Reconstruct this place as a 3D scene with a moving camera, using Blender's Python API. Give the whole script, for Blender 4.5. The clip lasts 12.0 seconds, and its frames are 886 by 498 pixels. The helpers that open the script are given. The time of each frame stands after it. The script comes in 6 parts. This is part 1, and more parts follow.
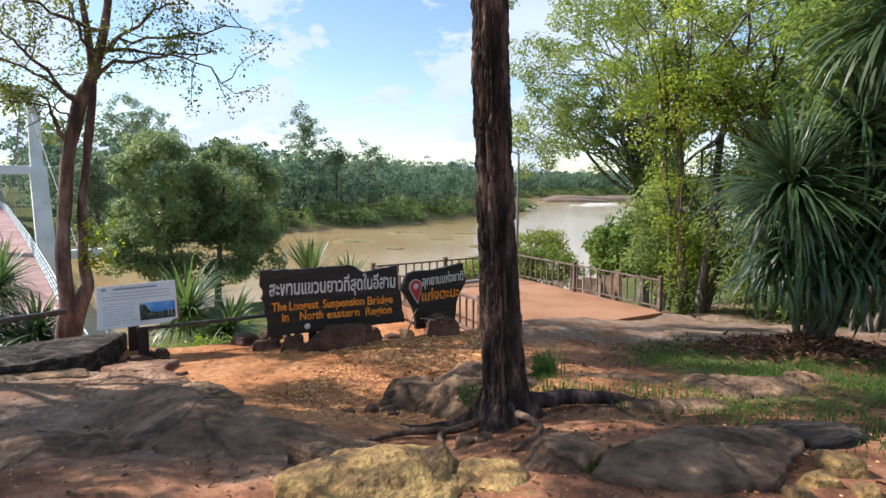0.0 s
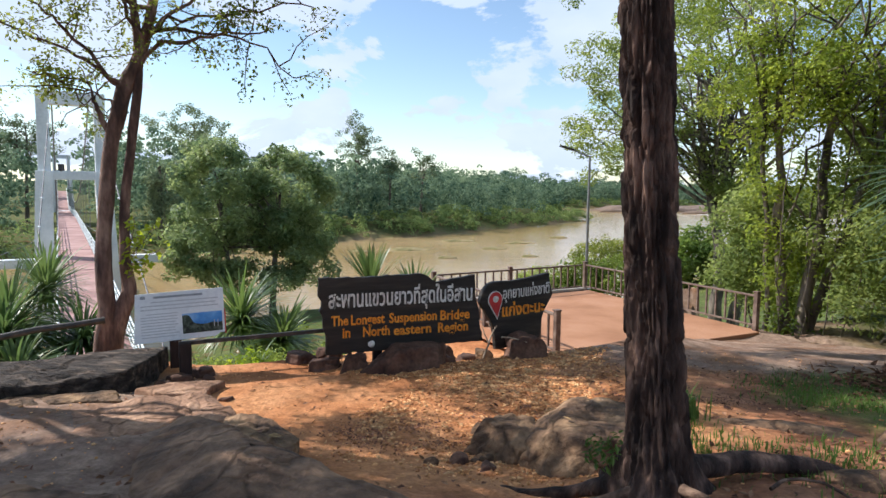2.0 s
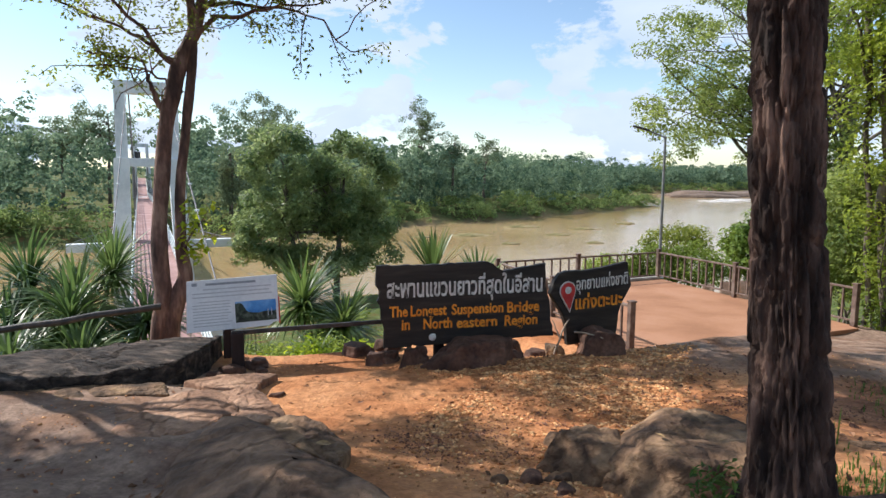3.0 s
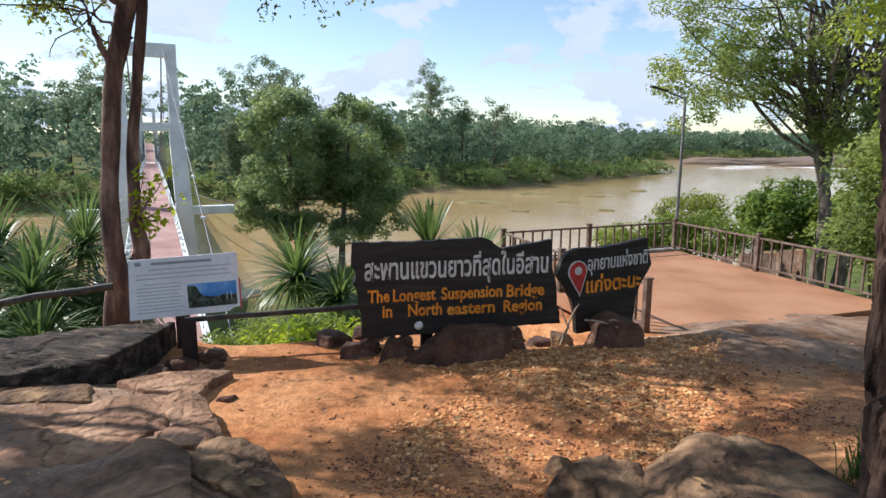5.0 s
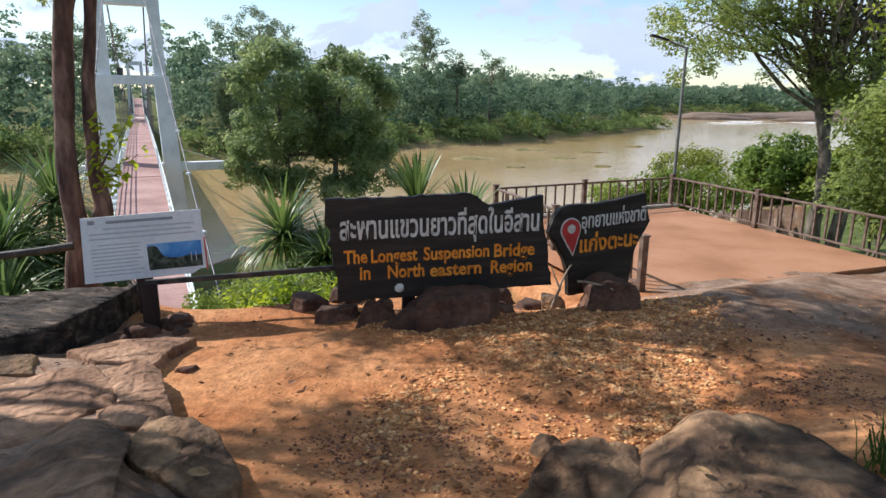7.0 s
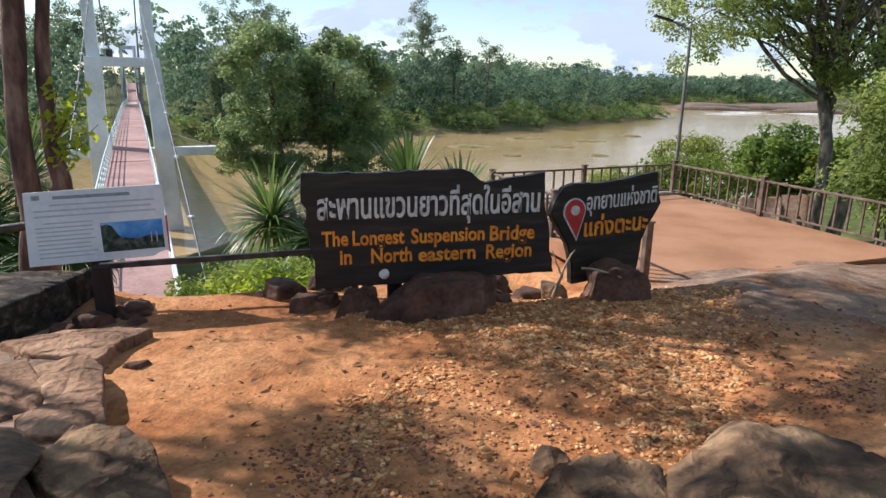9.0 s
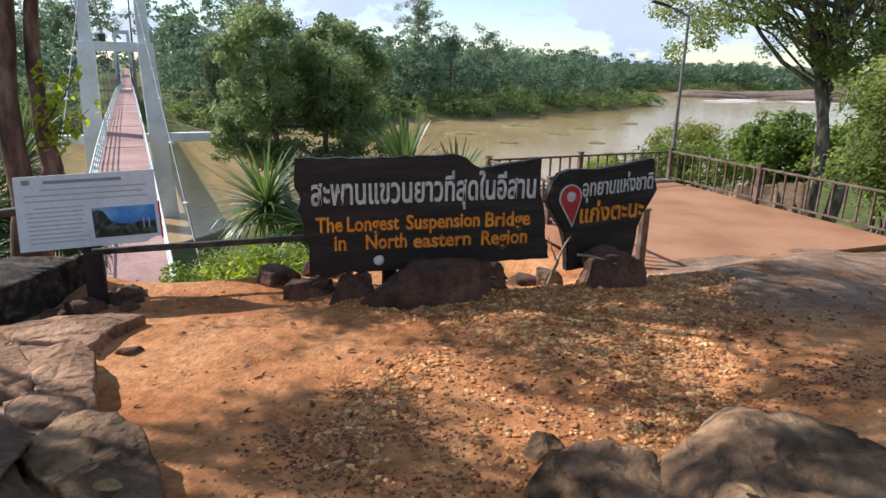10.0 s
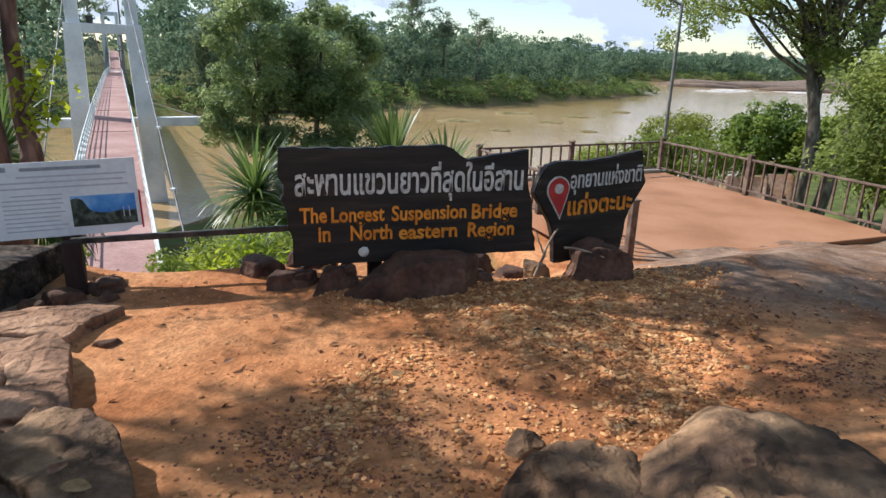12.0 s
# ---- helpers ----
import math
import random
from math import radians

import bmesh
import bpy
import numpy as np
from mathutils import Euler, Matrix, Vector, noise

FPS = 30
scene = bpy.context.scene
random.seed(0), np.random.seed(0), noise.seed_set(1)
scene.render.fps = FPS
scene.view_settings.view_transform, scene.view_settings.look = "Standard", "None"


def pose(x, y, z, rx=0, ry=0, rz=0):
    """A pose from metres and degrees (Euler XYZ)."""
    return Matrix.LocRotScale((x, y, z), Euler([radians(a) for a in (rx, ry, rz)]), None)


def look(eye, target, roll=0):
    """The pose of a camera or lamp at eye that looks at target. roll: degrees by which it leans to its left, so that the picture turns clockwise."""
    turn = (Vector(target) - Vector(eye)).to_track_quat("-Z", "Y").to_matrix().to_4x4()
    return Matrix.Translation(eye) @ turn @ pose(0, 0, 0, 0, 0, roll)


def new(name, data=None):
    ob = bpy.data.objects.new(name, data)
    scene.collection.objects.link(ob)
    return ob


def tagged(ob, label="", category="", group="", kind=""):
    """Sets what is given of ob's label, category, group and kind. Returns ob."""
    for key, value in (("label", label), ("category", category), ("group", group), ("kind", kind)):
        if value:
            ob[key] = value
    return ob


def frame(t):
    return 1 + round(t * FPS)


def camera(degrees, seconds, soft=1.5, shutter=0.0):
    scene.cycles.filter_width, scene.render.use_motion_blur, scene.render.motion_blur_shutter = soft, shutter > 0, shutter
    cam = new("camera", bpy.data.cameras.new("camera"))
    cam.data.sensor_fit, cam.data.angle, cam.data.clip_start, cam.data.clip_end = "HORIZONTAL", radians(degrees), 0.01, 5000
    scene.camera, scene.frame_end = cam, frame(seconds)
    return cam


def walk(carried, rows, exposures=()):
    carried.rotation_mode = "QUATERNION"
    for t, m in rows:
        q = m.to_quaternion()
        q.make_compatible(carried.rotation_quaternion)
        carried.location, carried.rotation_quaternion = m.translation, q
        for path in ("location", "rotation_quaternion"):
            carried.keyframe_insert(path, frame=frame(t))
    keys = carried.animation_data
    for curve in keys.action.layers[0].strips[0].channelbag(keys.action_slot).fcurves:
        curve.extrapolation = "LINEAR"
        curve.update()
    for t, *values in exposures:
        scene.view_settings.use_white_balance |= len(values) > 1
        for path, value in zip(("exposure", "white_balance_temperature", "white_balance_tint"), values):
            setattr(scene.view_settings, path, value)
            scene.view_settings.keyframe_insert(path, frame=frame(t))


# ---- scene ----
cam = camera(70.9, 12.0)
PATH = [
    (0, (0.464, -0.42, 2.817), (0.277, 1.559, 2.597), 0.4),
    (0.5, (0.352, -0.085, 2.771), (0.16, 1.893, 2.551), 0.8),
    (1, (0.107, 0.253, 2.705), (-0.119, 2.229, 2.496), 0.6),
    (1.5, (-0.008, 0.577, 2.664), (-0.277, 2.55, 2.471), 0.8),
    (2, (-0.118, 0.867, 2.624), (-0.467, 2.827, 2.433), 0.6),
    (2.5, (-0.261, 1.189, 2.598), (-0.688, 3.131, 2.388), 0.7),
    (3, (-0.287, 1.482, 2.562), (-0.83, 3.393, 2.324), 0.3),
    (4.8, (-0.352, 2.47, 2.501), (-0.917, 4.358, 2.16), 0.5),
    (5, (-0.378, 2.572, 2.506), (-0.946, 4.459, 2.162), 0.4),
    (5.5, (-0.457, 2.739, 2.514), (-1.022, 4.622, 2.145), 0.3),
    (6, (-0.469, 2.819, 2.491), (-1.028, 4.696, 2.086), 0.4),
    (6.5, (-0.441, 2.946, 2.451), (-0.993, 4.816, 2.005), 0.5),
    (7, (-0.395, 3.042, 2.427), (-0.939, 4.905, 1.947), 0.4),
    (8.8, (-0.518, 3.562, 2.23), (-1.052, 5.422, 1.723), 0.8),
    (9, (-0.5, 3.582, 2.232), (-1.029, 5.441, 1.718), 0.9),
    (9.5, (-0.489, 3.601, 2.22), (-1.008, 5.459, 1.692), 0.9),
    (10, (-0.497, 3.61, 2.216), (-1.011, 5.462, 1.663), 1.1),
    (10.5, (-0.502, 3.614, 2.211), (-1.011, 5.463, 1.645), 1.3),
    (11, (-0.49, 3.621, 2.216), (-0.993, 5.471, 1.649), 1.4),
    (11.5, (-0.477, 3.646, 2.223), (-0.973, 5.495, 1.644), 1.8),
    (12, (-0.468, 3.682, 2.237), (-0.952, 5.53, 1.646), 1.8),
]
walk(cam, [(t, look(eye, target, roll)) for t, eye, target, roll in PATH], [(0, 0.62), (2.5, 0.54), (5.5, 0.43), (9.5, 0.40), (12, 0.40)])


# ---- light ----
SUN_H = Vector((-1.12, 0.10, 1.0)).normalized()          # towards the sun
SUN_EL = math.asin(SUN_H.z)
SUN_AZ = math.atan2(SUN_H.x, SUN_H.y)

world = bpy.data.worlds.new("sky")
scene.world = world
world.use_nodes = True
wt = world.node_tree
wt.nodes.clear()
w_out = wt.nodes.new("ShaderNodeOutputWorld")
w_bg = wt.nodes.new("ShaderNodeBackground")
w_bg.inputs["Strength"].default_value = 0.13
sky = wt.nodes.new("ShaderNodeTexSky")
sky.sky_type = "NISHITA"
sky.sun_disc = False
sky.sun_elevation = SUN_EL
sky.sun_rotation = SUN_AZ
sky.altitude = 100
sky.air_density = 1.0
sky.dust_density = 0.25
sky.ozone_density = 2.0
w_tc = wt.nodes.new("ShaderNodeTexCoord")
w_sep = wt.nodes.new("ShaderNodeSeparateXYZ")
wt.links.new(w_tc.outputs["Generated"], w_sep.inputs[0])


def wmath(op, a, b=None, clamp=False):
    n = wt.nodes.new("ShaderNodeMath")
    n.operation = op
    n.use_clamp = clamp
    for i, v in enumerate((a, b)):
        if v is None:
            continue
        if isinstance(v, (int, float)):
            n.inputs[i].default_value = v
        else:
            wt.links.new(v, n.inputs[i])
    return n.outputs[0]


w_com = wt.nodes.new("ShaderNodeCombineXYZ")
wt.links.new(w_sep.outputs[0], w_com.inputs[0])
wt.links.new(w_sep.outputs[1], w_com.inputs[1])
wt.links.new(wmath("MULTIPLY", w_sep.outputs[2], 2.0), w_com.inputs[2])
w_noise = wt.nodes.new("ShaderNodeTexNoise")
w_noise.inputs["Scale"].default_value = 4.6
w_noise.inputs["Detail"].default_value = 13
w_noise.inputs["Roughness"].default_value = 0.60
w_noise.inputs["Distortion"].default_value = 0.25
wt.links.new(w_com.outputs[0], w_noise.inputs["Vector"])
w_ramp = wt.nodes.new("ShaderNodeValToRGB")
w_ramp.color_ramp.elements[0].position = 0.460
w_ramp.color_ramp.elements[1].position = 0.495
w_puff = wt.nodes.new("ShaderNodeTexVoronoi")
w_puff.feature = "SMOOTH_F1"
w_puff.inputs["Scale"].default_value = 17
wt.links.new(w_com.outputs[0], w_puff.inputs["Vector"])
w_body = wmath("SUBTRACT", w_noise.outputs["Fac"], wmath("MULTIPLY", w_puff.outputs["Distance"], 0.10))
wt.links.new(w_body, w_ramp.inputs[0])
w_soft = wt.nodes.new("ShaderNodeTexNoise")
w_soft.inputs["Scale"].default_value = 9.0
w_soft.inputs["Detail"].default_value = 5
wt.links.new(w_com.outputs[0], w_soft.inputs["Vector"])
w_tone = wt.nodes.new("ShaderNodeMix")
w_tone.data_type = "RGBA"
w_tone.inputs[6].default_value = (3.1, 4.0, 5.6, 1)
w_tone.inputs[7].default_value = (4.75, 5.3, 6.35, 1)
wt.links.new(w_soft.outputs["Fac"], w_tone.inputs[0])
w_mix = wt.nodes.new("ShaderNodeMix")
w_mix.data_type = "RGBA"
w_haze = wmath("MULTIPLY", wmath("SUBTRACT", 0.19, w_sep.outputs[2], True), 0.4)
w_fac = wmath("ADD", wmath("MULTIPLY", w_ramp.outputs[0], 0.92), w_haze, True)
wt.links.new(w_fac, w_mix.inputs[0])
wt.links.new(sky.outputs[0], w_mix.inputs[6])
wt.links.new(w_tone.outputs[2], w_mix.inputs[7])
wt.links.new(w_mix.outputs[2], w_bg.inputs["Color"])
wt.links.new(w_bg.outputs[0], w_out.inputs[0])

sun = new("sun", bpy.data.lights.new("sun", "SUN"))
sun.data.energy = 4.8
sun.data.angle = radians(0.55)
sun.data.color = (1.0, 0.945, 0.90)
sun.matrix_basis = look(SUN_H * 60, (0, 0, 0))


# ---- materials ----
def mat(name, cols, scale=4.0, detail=6.0, rough=0.85, bump=0.3, bscale=None, metal=0.0, spec=0.35, stretch=(1, 1, 1),
        fine=0.35, random_amt=0.0, lo=0.35, hi=0.65, bdist=0.02, coord="Object", crack=0.0):
    """Two scales of colour noise on a principled surface, with a bump of its own."""
    m = bpy.data.materials.new(name)
    m.use_nodes = True
    nt = m.node_tree
    b = nt.nodes["Principled BSDF"]
    b.inputs["Roughness"].default_value = rough
    b.inputs["Metallic"].default_value = metal
    b.inputs["Specular IOR Level"].default_value = spec
    tc = nt.nodes.new("ShaderNodeTexCoord")
    mp = nt.nodes.new("ShaderNodeMapping")
    mp.inputs["Scale"].default_value = stretch
    nt.links.new(tc.outputs[coord], mp.inputs[0])
    n1 = nt.nodes.new("ShaderNodeTexNoise")
    n1.inputs["Scale"].default_value = scale
    n1.inputs["Detail"].default_value = detail
    nt.links.new(mp.outputs[0], n1.inputs["Vector"])
    r = nt.nodes.new("ShaderNodeValToRGB")
    el = r.color_ramp.elements
    el[0].position, el[1].position = lo, hi
    el[0].color, el[1].color = (*cols[0], 1), (*cols[-1], 1)
    for i, c in enumerate(cols[1:-1]):
        e = el.new(lo + (hi - lo) * (i + 1) / (len(cols) - 1))
        e.color = (*c, 1)
    nt.links.new(n1.outputs["Fac"], r.inputs[0])
    n2 = nt.nodes.new("ShaderNodeTexNoise")
    n2.inputs["Scale"].default_value = bscale or scale * 9
    n2.inputs["Detail"].default_value = 8
    nt.links.new(mp.outputs[0], n2.inputs["Vector"])
    mx = nt.nodes.new("ShaderNodeMix")
    mx.data_type = "RGBA"
    mx.blend_type = "OVERLAY"
    mx.inputs[0].default_value = fine
    nt.links.new(r.outputs[0], mx.inputs[6])
    nt.links.new(n2.outputs["Fac"], mx.inputs[7])
    last = mx.outputs[2]
    height_out = n2.outputs["Fac"]
    if crack:
        wob = nt.nodes.new("ShaderNodeMix")
        wob.data_type = "RGBA"
        wob.blend_type = "ADD"
        wob.inputs[0].default_value = 0.45
        nt.links.new(mp.outputs[0], wob.inputs[6])
        nt.links.new(n1.outputs["Color"], wob.inputs[7])
        vo = nt.nodes.new("ShaderNodeTexVoronoi")
        vo.feature = "DISTANCE_TO_EDGE"
        vo.inputs["Scale"].default_value = crack
        nt.links.new(wob.outputs[2], vo.inputs["Vector"])
        cr_ = nt.nodes.new("ShaderNodeValToRGB")
        cr_.color_ramp.elements[0].position, cr_.color_ramp.elements[1].position = 0.0, 0.035
        cr_.color_ramp.elements[0].color = (0.30, 0.26, 0.23, 1)
        nt.links.new(vo.outputs["Distance"], cr_.inputs[0])
        mc = nt.nodes.new("ShaderNodeMix")
        mc.data_type = "RGBA"
        mc.blend_type = "MULTIPLY"
        mc.inputs[0].default_value = 0.7
        nt.links.new(last, mc.inputs[6])
        nt.links.new(cr_.outputs[0], mc.inputs[7])
        last = mc.outputs[2]
        hm = nt.nodes.new("ShaderNodeMath")
        hm.operation = "MULTIPLY_ADD"
        nt.links.new(cr_.outputs[0], hm.inputs[0])
        hm.inputs[1].default_value = 0.5
        nt.links.new(n2.outputs["Fac"], hm.inputs[2])
        height_out = hm.outputs[0]
    if random_amt:
        g = nt.nodes.new("ShaderNodeNewGeometry")
        h = nt.nodes.new("ShaderNodeHueSaturation")
        mr = nt.nodes.new("ShaderNodeMapRange")
        mr.inputs[3].default_value, mr.inputs[4].default_value = 1 - random_amt, 1 + random_amt
        nt.links.new(g.outputs["Random Per Island"], mr.inputs[0])
        nt.links.new(mr.outputs[0], h.inputs["Value"])
        nt.links.new(last, h.inputs["Color"])
        last = h.outputs[0]
    nt.links.new(last, b.inputs["Base Color"])
    if bump:
        bp = nt.nodes.new("ShaderNodeBump")
        bp.inputs["Strength"].default_value = bump
        bp.inputs["Distance"].default_value = bdist
        nt.links.new(height_out, bp.inputs["Height"])
        nt.links.new(bp.outputs[0], b.inputs["Normal"])
    return m


def leaf_mat(name, dark, light, trans=0.45, rough=0.5, gloss=0.25, patch=0.55):
    """Leaves: each its own tint, lit from behind as well."""
    m = bpy.data.materials.new(name)
    m.use_nodes = True
    nt = m.node_tree
    b = nt.nodes["Principled BSDF"]
    out = nt.nodes["Material Output"]
    g = nt.nodes.new("ShaderNodeNewGeometry")
    r = nt.nodes.new("ShaderNodeValToRGB")
    r.color_ramp.elements[0].color = (*dark, 1)
    r.color_ramp.elements[1].color = (*light, 1)
    tc = nt.nodes.new("ShaderNodeTexCoord")
    n = nt.nodes.new("ShaderNodeTexNoise")
    n.inputs["Scale"].default_value = patch
    nt.links.new(tc.outputs["Object"], n.inputs["Vector"])
    a = nt.nodes.new("ShaderNodeMath")
    a.operation = "MULTIPLY_ADD"
    nt.links.new(g.outputs["Random Per Island"], a.inputs[0])
    a.inputs[1].default_value = 0.30
    s = nt.nodes.new("ShaderNodeMath")
    s.operation = "MULTIPLY_ADD"
    nt.links.new(n.outputs["Fac"], s.inputs[0])
    s.inputs[1].default_value, s.inputs[2].default_value = 2.2, -0.75
    nt.links.new(s.outputs[0], a.inputs[2])
    nt.links.new(a.outputs[0], r.inputs[0])
    nt.links.new(r.outputs[0], b.inputs["Base Color"])
    b.inputs["Roughness"].default_value = rough
    b.inputs["Specular IOR Level"].default_value = gloss
    t = nt.nodes.new("ShaderNodeBsdfTranslucent")
    hs = nt.nodes.new("ShaderNodeHueSaturation")
    hs.inputs["Value"].default_value = 1.7
    hs.inputs["Hue"].default_value = 0.485
    nt.links.new(r.outputs[0], hs.inputs["Color"])
    nt.links.new(hs.outputs[0], t.inputs["Color"])
    ms = nt.nodes.new("ShaderNodeMixShader")
    ms.inputs[0].default_value = trans
    nt.links.new(b.outputs[0], ms.inputs[1])
    nt.links.new(t.outputs[0], ms.inputs[2])
    nt.links.new(ms.outputs[0], out.inputs[0])
    return m


ROCK = mat("sandstone", [(0.065, 0.040, 0.027), (0.215, 0.123, 0.074), (0.42, 0.25, 0.142)], 4.2, 10, 0.93, 1.0, 17, lo=0.33, hi=0.68, bdist=0.06, fine=0.7, crack=0.75)
ROCK_PALE = mat("pale_sandstone", [(0.050, 0.034, 0.022), (0.17, 0.103, 0.060), (0.36, 0.232, 0.126)], 2.6, 10, 0.93, 1.0, 17, lo=0.37, hi=0.62, bdist=0.06, fine=0.6)
LEDGE_STONE = mat("tan_ledge_stone", [(0.09, 0.050, 0.032), (0.27, 0.152, 0.094), (0.42, 0.258, 0.165)], 1.9, 10, 0.92, 0.9, 24, lo=0.32, hi=0.66, bdist=0.03, fine=0.65, crack=1.7)
ROCK_OCHRE = mat("ochre_stone", [(0.07, 0.042, 0.022), (0.27, 0.165, 0.062), (0.46, 0.305, 0.115)], 3.6, 10, 0.9, 1.0, 18, lo=0.34, hi=0.66, bdist=0.05, fine=0.65)
ROCK_DARK = mat("dark_weathered_stone", [(0.020, 0.016, 0.013), (0.058, 0.044, 0.035), (0.19, 0.14, 0.105)], 4.5, 10, 0.92, 1.0, 16, lo=0.36, hi=0.72, stretch=(0.6, 2.2, 2.6), bdist=0.06, fine=0.7, crack=1.1)
ROCK_SMOOTH = mat("worn_brown_sandstone", [(0.068, 0.041, 0.027), (0.20, 0.118, 0.073), (0.34, 0.205, 0.126)], 2.4, 12, 0.92, 1.0, 13, lo=0.34, hi=0.68, bdist=0.055, fine=0.75, crack=0.9)
ROCK_TAN = mat("tan_worn_sandstone", [(0.052, 0.031, 0.020), (0.175, 0.104, 0.060), (0.32, 0.202, 0.116)], 3.0, 12, 0.92, 1.0, 14, lo=0.36, hi=0.64, bdist=0.05, fine=0.8, crack=0.8)
ROCK_RED = mat("red_brown_stone", [(0.042, 0.023, 0.017), (0.105, 0.054, 0.036), (0.18, 0.10, 0.068)], 3.2, 9, 0.9, 0.6, 25, lo=0.3, hi=0.7, bdist=0.03, fine=0.6)
PEBBLE = mat("pebble_stone", [(0.35, 0.138, 0.05), (0.52, 0.248, 0.098), (0.67, 0.41, 0.195)], 9, 4, 0.8, 0.2, 60, random_amt=0.45)
DARK_PEBBLE = mat("laterite_pebble", [(0.12, 0.046, 0.03), (0.24, 0.105, 0.062), (0.38, 0.20, 0.115)], 9, 4, 0.85, 0.2, 60, random_amt=0.5)
LITTER = mat("dry_leaf", [(0.09, 0.04, 0.025), (0.19, 0.09, 0.05), (0.30, 0.17, 0.09)], 14, 4, 0.85, 0.2, random_amt=0.5)
DRY_LEAF = mat("tan_dry_leaf", [(0.22, 0.13, 0.06), (0.38, 0.25, 0.12)], 20, 5, 0.8, 0.2)
DRY_WOOD = mat("bleached_wood", [(0.20, 0.15, 0.105), (0.38, 0.30, 0.22)], 14, 6, 0.85, 0.4, 60, stretch=(1, 1, 0.4))
BARK = mat("furrowed_bark", [(0.018, 0.011, 0.009), (0.072, 0.043, 0.033), (0.25, 0.152, 0.112)], 10, 10, 0.93, 1.0, 34, stretch=(1, 1, 0.3), lo=0.38, hi=0.72, bdist=0.03)
BARK_RED = mat("smooth_reddish_bark", [(0.05, 0.030, 0.026), (0.12, 0.068, 0.055), (0.25, 0.16, 0.125)], 7, 10, 0.88, 0.9, 30, stretch=(1, 1, 0.3), lo=0.34, hi=0.66, fine=0.7, bdist=0.025)
BARK_GREY = mat("grey_bark", [(0.05, 0.042, 0.034), (0.12, 0.10, 0.08), (0.24, 0.20, 0.16)], 4, 8, 0.9, 0.6, 22, stretch=(1, 1, 0.3))
ROOT = mat("root_bark", [(0.05, 0.03, 0.02), (0.11, 0.066, 0.045), (0.20, 0.13, 0.09)], 12, 8, 0.9, 0.5, 60)
SIGNWOOD = mat("black_stained_wood", [(0.010, 0.008, 0.007), (0.020, 0.015, 0.012), (0.040, 0.030, 0.024)], 3, 8, 0.62, 0.5, 30, stretch=(0.6, 0.6, 5), spec=0.4, bdist=0.008)
WHITE_PAINT = mat("weathered_white_paint", [(0.42, 0.40, 0.37), (0.62, 0.60, 0.56), (0.72, 0.70, 0.66)], 18, 6, 0.7, 0.15, 90)
ORANGE_PAINT = mat("orange_paint", [(0.60, 0.18, 0.018), (0.80, 0.275, 0.025), (0.86, 0.34, 0.045)], 12, 6, 0.6, 0.15, 90)
RED_PAINT = mat("red_paint", [(0.42, 0.03, 0.03), (0.56, 0.05, 0.045)], 10, 5, 0.55, 0.1)
BOARD = mat("printed_white_panel", [(0.62, 0.65, 0.68), (0.72, 0.74, 0.76)], 3, 4, 0.35, 0.03, spec=0.5)
PRINT = mat("grey_print", [(0.20, 0.22, 0.25), (0.30, 0.32, 0.35)], 30, 4, 0.45, 0)
PRINT_FAINT = mat("faint_print", [(0.40, 0.42, 0.45), (0.48, 0.50, 0.53)], 30, 4, 0.45, 0)
PHOTO_SKY = mat("photo_sky", [(0.03, 0.16, 0.48), (0.08, 0.28, 0.62), (0.25, 0.45, 0.70)], 3.5, 2, 0.3, 0)
PHOTO_DARK = mat("photo_woods", [(0.008, 0.012, 0.012), (0.03, 0.05, 0.035), (0.10, 0.12, 0.10)], 24, 5, 0.3, 0)
DARK_METAL = mat("dark_painted_steel", [(0.012, 0.011, 0.011), (0.03, 0.026, 0.024), (0.07, 0.05, 0.04)], 9, 6, 0.5, 0.2, 60, spec=0.5)
POST_WOOD = mat("dark_post_wood", [(0.018, 0.010, 0.009), (0.04, 0.022, 0.018)], 8, 6, 0.8, 0.3, 40, stretch=(1, 1, 0.2))
RAIL = mat("brown_rail_paint", [(0.085, 0.055, 0.043), (0.14, 0.095, 0.075), (0.19, 0.14, 0.11)], 6, 6, 0.65, 0.15, 50)
TERRACE = mat("red_terrace_coating", [(0.30, 0.15, 0.086), (0.365, 0.188, 0.11), (0.40, 0.215, 0.132)], 0.9, 8, 0.9, 0.2, 40, fine=0.25, spec=0.15)
CONCRETE = mat("grey_concrete", [(0.30, 0.28, 0.25), (0.42, 0.39, 0.35)], 2, 8, 0.9, 0.3, 30)
TOWER = mat("white_tower_paint", [(0.58, 0.62, 0.64), (0.70, 0.74, 0.76), (0.78, 0.81, 0.82)], 0.5, 8, 0.7, 0.1, 6)
DECK = mat("red_bridge_deck", [(0.27, 0.155, 0.14), (0.34, 0.205, 0.185), (0.40, 0.255, 0.23)], 0.5, 8, 0.8, 0.2, 8)
DECK_LINE = mat("deck_joint", [(0.19, 0.11, 0.10), (0.25, 0.15, 0.14)], 2, 5, 0.85, 0.1)
BRIDGE_RAIL = mat("pale_rail_paint", [(0.62, 0.72, 0.72), (0.78, 0.82, 0.82)], 2, 5, 0.5, 0)
CABLE = mat("steel_cable", [(0.09, 0.09, 0.10), (0.17, 0.17, 0.18)], 6, 5, 0.55, 0, metal=0.3)
GALV = mat("galvanised_steel", [(0.17, 0.18, 0.18), (0.27, 0.28, 0.28)], 8, 5, 0.5, 0.05, metal=0.5)
LAMP_BLACK = mat("black_lamp_housing", [(0.02, 0.02, 0.022), (0.04, 0.04, 0.045)], 12, 4, 0.5, 0)
